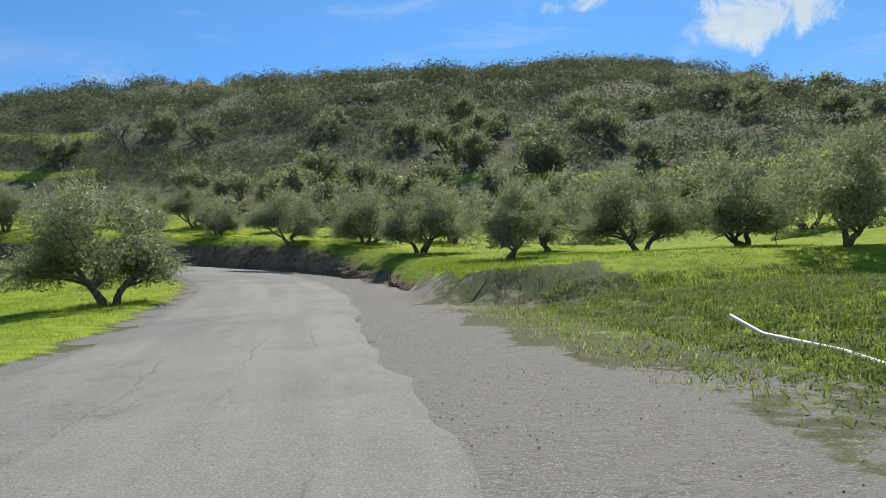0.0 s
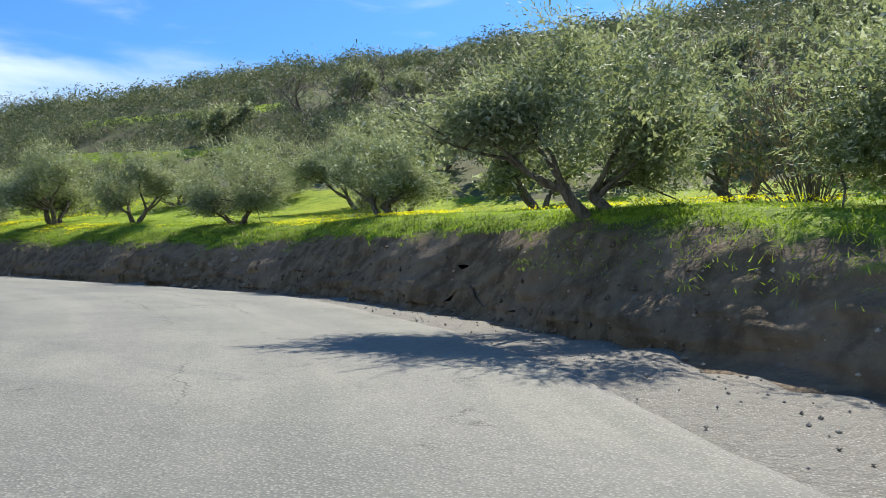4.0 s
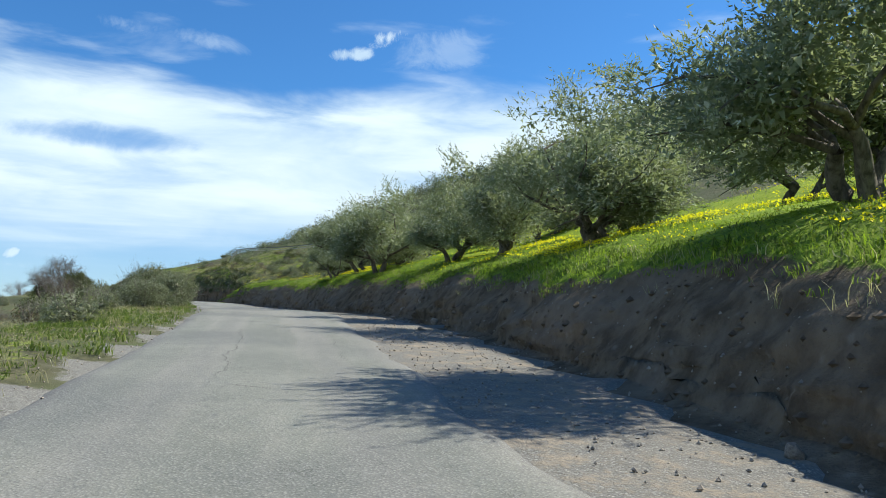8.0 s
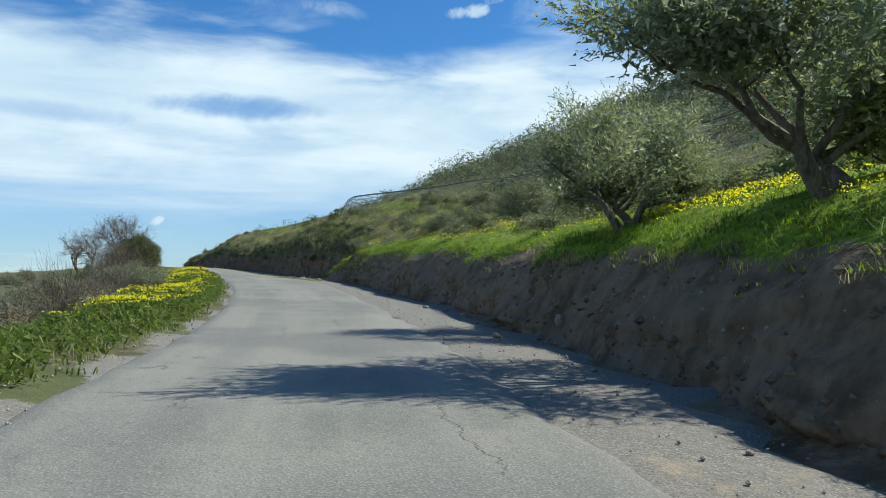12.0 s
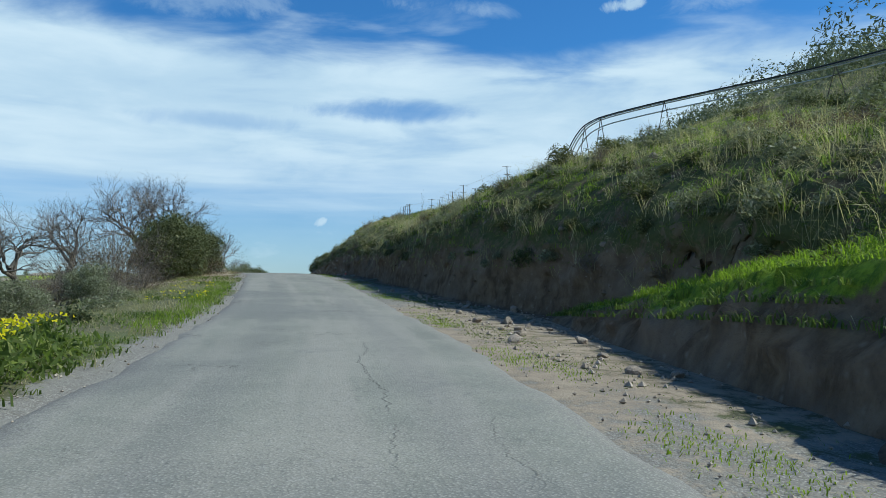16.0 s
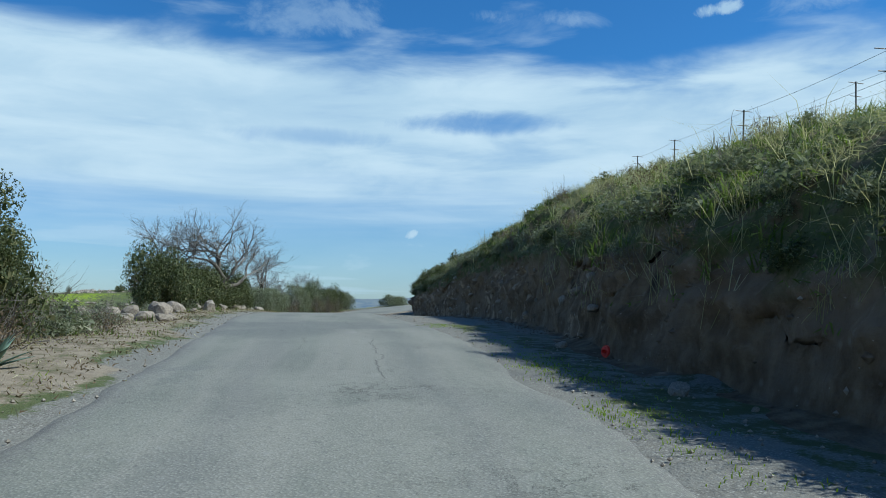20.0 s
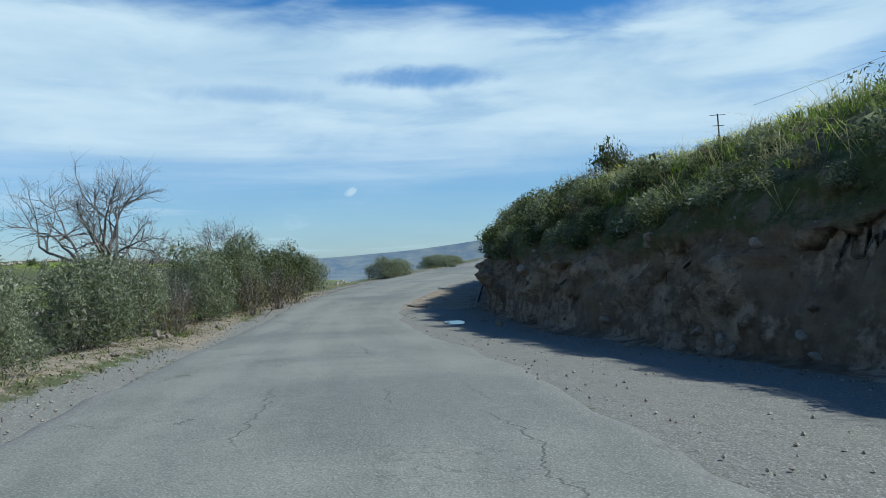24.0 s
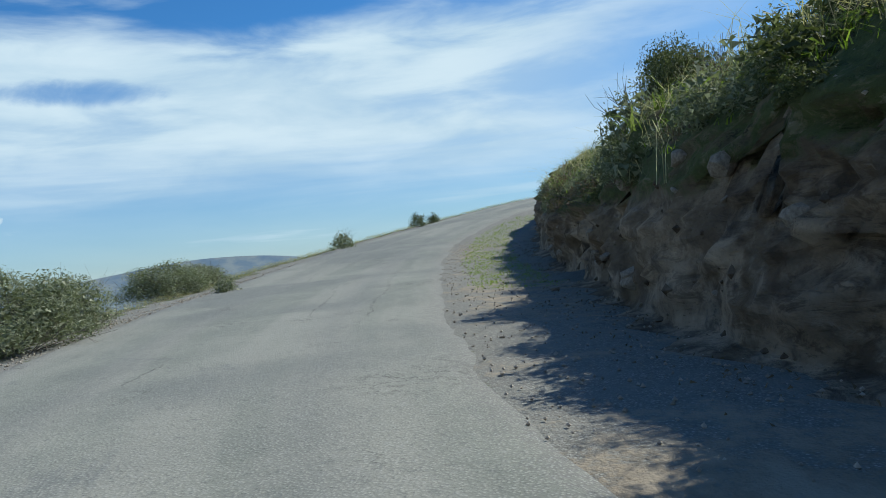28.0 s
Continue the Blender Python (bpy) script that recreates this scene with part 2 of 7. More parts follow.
def _line():
    """The line of the road, a point every half metre, with its length, direction and right-hand normal."""
    p = np.array(ROAD)
    out = []
    for i in range(len(p) - 1):
        p1, p2 = p[i], p[i + 1]
        p0, p3 = p[max(i - 1, 0)], p[min(i + 2, len(p) - 1)]
        h = np.linalg.norm(p2 - p1)
        a, b = np.linalg.norm(p1 - p0) or h, np.linalg.norm(p3 - p2) or h
        m1 = ((p2 - p1) / h * a + (p1 - p0) / a * h) / (a + h) * h if i else p2 - p1
        m2 = ((p3 - p2) / b * h + (p2 - p1) / h * b) / (b + h) * h if i < len(p) - 2 else p2 - p1
        for u in np.linspace(0, 1, int(h * 4), endpoint=False):
            out.append((2 * u**3 - 3 * u * u + 1) * p1 + (u**3 - 2 * u * u + u) * m1 + (3 * u * u - 2 * u**3) * p2 + (u**3 - u * u) * m2)
    o = np.array(out)
    s = np.r_[0, np.cumsum(np.linalg.norm(np.diff(o[:, :2], axis=0), axis=1))]
    even = np.arange(0, s[-1], 0.5)
    o = np.stack([np.interp(even, s, o[:, k]) for k in range(3)], 1)
    t = np.gradient(o[:, :2], axis=0)
    t /= np.linalg.norm(t, axis=1, keepdims=True)
    return o, even - 40.0, t, np.stack([t[:, 1], -t[:, 0]], 1)


LINE, LINE_S, LINE_T, LINE_N = _line()
LINE_G = np.gradient(LINE[:, 2]) / 0.5


def on_road(x, y):
    """Length along the road, offset to its right and the road's height, for places in plan."""
    x, y = np.atleast_1d(x).astype(float), np.atleast_1d(y).astype(float)
    s, d, z = np.empty_like(x), np.empty_like(x), np.empty_like(x)
    for a in range(0, len(x), 20000):
        b = slice(a, a + 20000)
        k = np.argmin((x[b, None] - LINE[None, ::4, 0]) ** 2 + (y[b, None] - LINE[None, ::4, 1]) ** 2, axis=1) * 4
        for step in (2, 1):
            tries = np.clip(np.stack([k - step, k, k + step]), 0, len(LINE) - 1)
            best = np.argmin((x[b] - LINE[tries, 0]) ** 2 + (y[b] - LINE[tries, 1]) ** 2, axis=0)
            k = np.take_along_axis(tries, best[None], 0)[0]
        ex, ey = x[b] - LINE[k, 0], y[b] - LINE[k, 1]
        along = ex * LINE_T[k, 0] + ey * LINE_T[k, 1]
        s[b], d[b], z[b] = LINE_S[k] + np.clip(along, -0.3, 0.3), ex * LINE_N[k, 0] + ey * LINE_N[k, 1], LINE[k, 2] + LINE_G[k] * np.clip(along, -0.3, 0.3)
        far = np.abs(along) > 1.0
        d[b] = np.where(far, np.hypot(ex, ey) * np.where(d[b] < 0, -1, 1), d[b])
    return s, d, z


def on_ridge(x, y):
    """Distance to the hill's crest and its height there."""
    best, high, total = np.full(len(x), 1e9), np.zeros(len(x)), np.zeros(len(x))
    for (x0, y0, z0), (x1, y1, z1) in zip(RIDGE, RIDGE[1:]):
        n = max(1, int(math.hypot(x1 - x0, y1 - y0) / 9))
        for k in range(n):
            u = (k + 0.5) / n
            r = np.hypot(x - x0 - u * (x1 - x0), y - y0 - u * (y1 - y0))
            w = 1 / (r * r + 30) ** 2.5
            best, high, total = np.minimum(best, r), high + w * (z0 + u * (z1 - z0)), total + w
    return best, high / total


def face(s, r):
    """The bank's profile: the share of its height at the share r of its width. Upright at first, leaning back further on."""
    lean, r = np.interp(s, [26, 155, 160, 388], [0, 0, 1, 1]), np.clip(r, 0, 1)
    return np.interp(r, [0, 0.12, 0.3, 0.5, 0.7, 0.85, 1], [0, 0.24, 0.50, 0.72, 0.87, 0.95, 1]) * (1 - lean) + np.interp(r, [0, 0.06, 0.14, 0.24, 0.36, 0.55, 0.8, 1], [0, 0.26, 0.49, 0.65, 0.75, 0.85, 0.945, 1]) * lean


def on_knoll(x, y):
    """How far out on the stony green hill across the dip: 0 on its top, 1 well down its side."""
    return ((x + 325) / 75) ** 2 + ((y - 22) / 62) ** 2


def ground(x, y, sunk=True):
    """Height of the land. sunk: lowered under the road and behind the cut bank, which have meshes of their own."""
    x, y = np.atleast_1d(x).astype(float), np.atleast_1d(y).astype(float)
    s, d, zr = on_road(x, y)
    le, re, ft, br, wd = (table(r, s) for r in (LEFT_EDGE, RIGHT_EDGE, FOOT, BROW, WIDTH))
    # right side: shoulder, bank, slope up to the crest
    past = d - ft - wd
    dr, hr = on_ridge(x, y)
    u = np.clip(past, 0, None) / (np.clip(past, 0, None) + dr + 1e-6)
    flat = np.interp(s, [46, 74], [1.0, 0.0])
    grove = np.interp(u, [0, 0.07, 0.2, 0.37, 0.65, 1], [0, 0.030, 0.16, 0.37, 0.72, 1])
    field = np.interp(u, [0, 0.10, 0.2, 0.37, 0.65, 1], [0, 0.006, 0.09, 0.35, 0.72, 1])
    u = grove + (field - grove) * flat
    z_brow = zr + br
    crown = np.interp(s, [40, 58, 72, 148, 162, 388], [0.1, 0.15, 0.55, 0.6, 0.5, 0.4]) * (1 - np.exp(-np.clip(past, 0, None) / 1.8))
    up = z_brow + (np.maximum(hr, z_brow + 1.0) - z_brow) * u + crown * np.exp(-np.clip(past, 0, None) / 60)
    lump = np.clip(past / 12, 0, 1)
    up = up + lump * 0.25 * lumps(x, y, 7) + np.clip((past - 25) / 40, 0, 1) * (1.6 * lumps(x, y, 24))
    rise = np.clip((d - ft) / wd, 0, 1)
    shoulder = zr - 0.03 - 0.03 * np.clip(d - re, 0, None) + 0.012 * lumps(x, y, 1.6)
    right = np.where(past > 0, up, shoulder + (z_brow - shoulder) * face(s, rise))
    # left side: a low verge, then falling to the valley
    out = -(d - le)
    fall = np.interp(s, [-40, 30, 45, 70, 150, 200, 235, 270, 300, 388], [0.05, 0.07, 0.12, 0.14, 0.2, 0.08, 0.05, 0.2, 0.3, 0.3])
    verge = np.interp(s, [-40, 30, 60, 100, 200, 215, 245, 262, 275, 388], [0.06, 0.08, 0.1, 0.12, 0.05, 0.2, 0.15, 0.05, -0.1, -0.1])
    left = zr - 0.03 + verge * np.clip(out / 0.8, 0, 1) - fall * np.clip(out - 1.8, 0, 90) - 0.12 * np.clip(out - 40, 0, 220)
    left = left + np.clip(out / 3, 0, 1) * 0.10 * lumps(x, y, 2.3) + np.clip((out - 8) / 20, 0, 1) * 1.2 * lumps(x, y, 26)
    z = np.where(d > 0, right, np.where(out > 0, left, zr - 0.03))
    if sunk:
        inner = np.minimum(d - le, re - d)
        z = np.where(inner > -0.5, np.minimum(z, zr - 0.05 - 0.16 * np.clip((inner - 0.7) / 0.8, 0, 1)), z)
        z = np.where((d > ft + 0.05) & (past <= 0) & (s > 30), shoulder - 0.12, z)
        z = np.where((past > 0) & (past < 1.2) & (s > 30), z - 0.30, z)
    z = np.where(d < -9, np.maximum(z, 15.6 - 9.0 * on_knoll(x, y) + 0.6 * lumps(x, y, 14)), z)
    far = np.hypot(x + 110, y - 60)
    return np.where(far > 420, z + (np.minimum(z, -85 + 6 * lumps(x, y, 300)) - z) * np.clip((far - 420) / 500, 0, 1), z)


def place(s, d):
    """Plan position at length s and offset d from the road's line."""
    return (float(np.interp(s, LINE_S, LINE[:, 0]) + d * np.interp(s, LINE_S, LINE_N[:, 0])),
            float(np.interp(s, LINE_S, LINE[:, 1]) + d * np.interp(s, LINE_S, LINE_N[:, 1])))


def ground_at(x, y):
    return float(ground(x, y, False)[0])

# ---------------------------------------------------------------- materials
def material(name):
    m = bpy.data.materials.new(name)
    m.use_nodes = True
    return m, Nodes(m.node_tree)


def finish(n, colour, rough=0.9, bump=None, strength=0.4, distance=0.02, spec=0.3, metal=0.0):
    ins = {"Base Color": colour, "Roughness": rough, "Specular IOR Level": spec, "Metallic": metal}
    if bump is not None:
        ins["Normal"] = n.add("ShaderNodeBump", {"Height": bump, "Strength": strength, "Distance": distance})
    n.add("ShaderNodeOutputMaterial", {0: n.add("ShaderNodeBsdfPrincipled", ins)})


def leaf_material(name, dark, light, through=0.35, tips=None, spec=0.35):
    """Leaves that vary one by one and let some light through."""
    m, n = material(name)
    rnd = n.add("ShaderNodeNewGeometry").outputs["Random Per Island"]
    tone = n.add("ShaderNodeObjectInfo").outputs["Random"]
    where = n.add("ShaderNodeTexCoord").outputs["Object"]
    col = n.mix(rnd, rgb(*dark), rgb(*light))
    col = n.mix(n.ramp(n.noise(where, 1.7, 2.0), 0.35, 0.7, 0.0, 0.45), col, rgb(*[c * 0.55 for c in dark]))
    if tips:
        col = n.mix(n.math("GREATER_THAN", rnd, 0.86), col, rgb(*tips))
    col = n.mix(n.math("MULTIPLY", tone, 0.22), col, rgb(*[0.6 * c for c in light]))
    body = n.add("ShaderNodeBsdfPrincipled", {"Base Color": col, "Roughness": 0.62, "Specular IOR Level": spec})
    glow = n.add("ShaderNodeBsdfTranslucent", {"Color": n.mix(0.45, col, rgb(light[0] * 1.5, light[1] * 1.7, light[2] * 0.8))})
    n.add("ShaderNodeOutputMaterial", {0: n.add("ShaderNodeMixShader", {0: through, 1: body, 2: glow})})
    return m


def bark_material(name, a, b):
    m, n = material(name)
    where = n.add("ShaderNodeTexCoord").outputs["Object"]
    long = n.add("ShaderNodeVectorMath", {0: where, 1: (9.0, 9.0, 2.0)}, operation="MULTIPLY").outputs[0]
    g = n.noise(long, 1.6, 5.0, 0.65, 0.5)
    col = n.mix(n.ramp(g, 0.3, 0.7), rgb(*a), rgb(*b))
    finish(n, col, 0.92, g, 0.8, 0.03)
    return m


LEAF_OLIVE = leaf_material("olive leaves", (0.110, 0.128, 0.072), (0.330, 0.355, 0.235), 0.38, (0.54, 0.56, 0.46), 0.4)
LEAF_DARK = leaf_material("dark evergreen leaves", (0.036, 0.050, 0.020), (0.138, 0.155, 0.062), 0.24, (0.23, 0.22, 0.10), 0.25)
LEAF_GREY = leaf_material("grey-green scrub leaves", (0.105, 0.122, 0.074), (0.275, 0.290, 0.190), 0.28, (0.38, 0.38, 0.27), 0.15)
LEAF_SCRUB = leaf_material("hill scrub leaves", (0.080, 0.100, 0.058), (0.215, 0.240, 0.150), 0.14, (0.27, 0.28, 0.18), 0.06)
LEAF_RUST = leaf_material("withered brown leaves", (0.110, 0.080, 0.052), (0.220, 0.165, 0.110), 0.25, None, 0.05)
GRASS = leaf_material("fresh grass", (0.095, 0.165, 0.016), (0.270, 0.370, 0.036), 0.5, (0.34, 0.40, 0.07), 0.2)
WEED = leaf_material("leafy weeds", (0.055, 0.088, 0.020), (0.170, 0.220, 0.055), 0.45, (0.26, 0.29, 0.09), 0.2)
STRAW = leaf_material("dry grass", (0.200, 0.175, 0.105), (0.440, 0.395, 0.255), 0.5, (0.56, 0.52, 0.37), 0.2)
PETAL = leaf_material("yellow petals", (0.75, 0.60, 0.01), (0.90, 0.80, 0.03), 0.5, None, 0.2)
BARK = bark_material("olive bark", (0.055, 0.045, 0.035), (0.190, 0.165, 0.130))
TWIG = bark_material("grey twigs", (0.085, 0.073, 0.061), (0.225, 0.200, 0.172))


def asphalt_material():
    m, n = material("worn grey asphalt")
    uv = n.add("ShaderNodeUVMap").outputs[0]
    pos = n.add("ShaderNodeNewGeometry").outputs["Position"]
    u = n.add("ShaderNodeSeparateXYZ", {0: uv}).outputs[0]
    grain = n.noise(pos, 38.0, 4.0, 0.75)
    stones = n.add("ShaderNodeTexVoronoi", {"Vector": pos, "Scale": 42.0}).outputs["Distance"]
    blot = n.noise(pos, 0.55, 4.0, 0.6)
    wide = n.noise(pos, 0.16, 3.0, 0.5)
    lanes = n.add("ShaderNodeVectorMath", {0: uv, 1: (5.0, 0.045, 1.0)}, operation="MULTIPLY").outputs[0]
    lane = n.noise(lanes, 1.0, 3.0, 0.6)
    col = n.mix(n.ramp(blot, 0.3, 0.72), rgb(0.154, 0.158, 0.132), rgb(0.214, 0.215, 0.178))
    col = n.mix(n.ramp(lane, 0.40, 0.64, 0.0, 0.8), col, rgb(0.246, 0.236, 0.200))
    col = n.mix(n.ramp(wide, 0.50, 0.62, 0.0, 0.65), col, rgb(0.126, 0.130, 0.120))
    col = n.mix(n.ramp(n.noise(pos, 0.28, 5.0, 0.7, 0.6), 0.48, 0.66, 0.0, 0.45), col, rgb(0.255, 0.245, 0.205))
    track = n.math("ABSOLUTE", n.math("SUBTRACT", n.math("ABSOLUTE", n.math("SUBTRACT", u, 0.52)), 0.21))
    col = n.mix(n.ramp(n.math("ADD", track, n.math("MULTIPLY", blot, 0.12)), 0.03, 0.17, 0.5, 0.0), col, rgb(0.152, 0.151, 0.138))
    tar = n.noise(n.add("ShaderNodeVectorMath", {0: pos, 1: (0.5, 1.3, 1.0)}, operation="MULTIPLY").outputs[0], 0.42, 5.0, 0.72, 0.8)
    col = n.mix(n.ramp(tar, 0.60, 0.70, 0.0, 0.45), col, rgb(0.115, 0.118, 0.118))
    col = n.mix(n.ramp(tar, 0.36, 0.28, 0.0, 0.5), col, rgb(0.275, 0.262, 0.232))
    col = n.mix(n.ramp(stones, 0.12, 0.5, 0.42, 0.0), col, rgb(0.42, 0.40, 0.35))
    col = n.mix(n.ramp(grain, 0.52, 0.74, 0.0, 0.7), col, rgb(0.07, 0.07, 0.066))
    pits = n.noise(pos, 10.0, 5.0, 0.78)
    col = n.mix(n.ramp(pits, 0.54, 0.70, 0.0, 0.5), col, rgb(0.095, 0.097, 0.092))
    col = n.mix(n.ramp(pits, 0.44, 0.30, 0.0, 0.5), col, rgb(0.285, 0.280, 0.255))
    # dusty, broken edges
    edge = n.math("ABSOLUTE", n.math("SUBTRACT", u, 0.5))
    col = n.mix(n.ramp(n.math("ADD", edge, n.math("MULTIPLY", pits, 0.30)), 0.55, 0.66, 0.0, 1.0), col, n.mix(n.ramp(stones, 0.1, 0.5), rgb(0.30, 0.29, 0.265), rgb(0.165, 0.158, 0.142)))
    # cracks: long ones that wander along the lanes and a net of fine ones in patches
    wob = n.add("ShaderNodeVectorMath", {0: pos, 1: n.add("ShaderNodeVectorMath", {0: n.add("ShaderNodeTexNoise", {"Vector": pos, "Scale": 1.1, "Detail": 8.0, "Roughness": 0.68}).outputs[1], 1: (2.2, 2.2, 0.0)}, operation="MULTIPLY").outputs[0]}, operation="ADD").outputs[0]
    big = n.add("ShaderNodeTexVoronoi", {"Vector": wob, "Scale": 0.30}, feature="DISTANCE_TO_EDGE").outputs[0]
    net = n.add("ShaderNodeTexVoronoi", {"Vector": wob, "Scale": 2.6}, feature="DISTANCE_TO_EDGE").outputs[0]
    patch = n.ramp(n.noise(pos, 0.33, 3.0), 0.60, 0.70)
    crack = n.math("MULTIPLY", n.ramp(big, 0.001, 0.006, 0.8, 0.0), n.ramp(n.noise(pos, 0.5, 3.0), 0.60, 0.68))
    crack = n.math("MAXIMUM", crack, n.math("MULTIPLY", n.ramp(net, 0.004, 0.040, 0.6, 0.0), patch))
    col = n.mix(crack, col, rgb(0.055, 0.052, 0.048))
    v = n.add("ShaderNodeSeparateXYZ", {0: uv}).outputs[1]
    for at, seed in ((0.40, 3.0), (0.63, 17.0), (0.80, 41.0)):
        along = n.add("ShaderNodeCombineXYZ", {0: n.math("ADD", v, seed * 7.0), 1: seed})
        side = n.math("ADD", n.math("MULTIPLY", n.noise(along, 0.55, 8.0, 0.72), 0.17), at - 0.085)
        near = n.math("ABSOLUTE", n.math("SUBTRACT", u, side))
        line = n.math("MULTIPLY", n.ramp(near, 0.0004, 0.0030, 0.55, 0.0), n.ramp(n.noise(along, 0.11, 4.0, 0.7), 0.50, 0.58))
        crack = n.math("MAXIMUM", crack, line)
        col = n.mix(line, col, rgb(0.055, 0.052, 0.048))
    h = n.math("SUBTRACT", n.math("ADD", n.math("ADD", n.math("MULTIPLY", pits, -0.8), n.math("MULTIPLY", grain, 0.6)), n.math("MULTIPLY", stones, -0.5)), n.math("MULTIPLY", crack, 2.0))
    finish(n, col, 0.88, h, 0.5, 0.015, 0.35)
    return m


def ground_material():
    """Grass, gravel, red earth and stony scrub soil, told apart by the mask that the sheet carries."""
    m, n = material("ground of grass, gravel and earth")
    pos = n.add("ShaderNodeNewGeometry").outputs["Position"]
    mask = n.add("ShaderNodeVertexColor", layer_name="cover")
    sp = n.add("ShaderNodeSeparateColor", {0: mask.outputs[0]})
    fine, mid, big = n.noise(pos, 22.0, 4.0, 0.7), n.noise(pos, 2.4, 4.0, 0.65), n.noise(pos, 0.22, 4.0, 0.6)
    soil = n.mix(n.ramp(mid, 0.3, 0.7), rgb(0.070, 0.064, 0.038), rgb(0.150, 0.130, 0.085))
    soil = n.mix(n.ramp(big, 0.38, 0.60, 0.25, 0.85), soil, rgb(0.095, 0.115, 0.045))
    soil = n.mix(n.ramp(n.noise(pos, 0.9, 5.0, 0.7), 0.66, 0.74, 0.0, 0.6), soil, rgb(0.24, 0.225, 0.19))
    grass = n.mix(n.ramp(mid, 0.3, 0.72), rgb(0.130, 0.210, 0.014), rgb(0.300, 0.385, 0.022))
    grass = n.mix(n.ramp(big, 0.45, 0.7, 0.0, 0.5), grass, rgb(0.36, 0.41, 0.025))
    grass = n.mix(n.ramp(fine, 0.5, 0.75, 0.0, 0.6), grass, rgb(0.055, 0.090, 0.014))
    peb = n.add("ShaderNodeTexVoronoi", {"Vector": pos, "Scale": 44.0, "Randomness": 1.0})
    gravel = n.mix(n.math("MULTIPLY", n.add("ShaderNodeSeparateColor", {0: peb.outputs["Color"]}).outputs[0], n.ramp(peb.outputs["Distance"], 0.2, 0.55, 1.0, 0.2)), rgb(0.165, 0.155, 0.134), rgb(0.38, 0.365, 0.325))
    gravel = n.mix(n.ramp(mid, 0.4, 0.65, 0.0, 0.7), gravel, rgb(0.208, 0.202, 0.176))
    gravel = n.mix(n.ramp(n.noise(pos, 7.0, 5.0, 0.75), 0.54, 0.68, 0.0, 0.55), gravel, rgb(0.125, 0.115, 0.096))
    gravel = n.mix(n.ramp(fine, 0.58, 0.8, 0.0, 0.6), gravel, rgb(0.09, 0.08, 0.062))
    red = n.mix(n.ramp(mid, 0.3, 0.7), rgb(0.195, 0.156, 0.110), rgb(0.305, 0.255, 0.190))
    wob = n.math("MULTIPLY", n.math("SUBTRACT", n.math("ADD", mid, n.math("MULTIPLY", fine, 0.5)), 0.75), 0.9)
    col = n.mix(n.ramp(n.math("ADD", sp.outputs[0], wob), 0.38, 0.58), soil, grass)
    col = n.mix(n.ramp(n.math("ADD", sp.outputs[1], wob), 0.40, 0.56), col, gravel)
    col = n.mix(n.ramp(n.math("ADD", sp.outputs[2], wob), 0.40, 0.62), col, red)
    h = n.math("ADD", n.math("MULTIPLY", fine, 0.5), n.math("SUBTRACT", mid, n.math("MULTIPLY", peb.outputs["Distance"], 0.10)))
    finish(n, col, 0.95, h, 0.7, 0.06, 0.15)
    return m


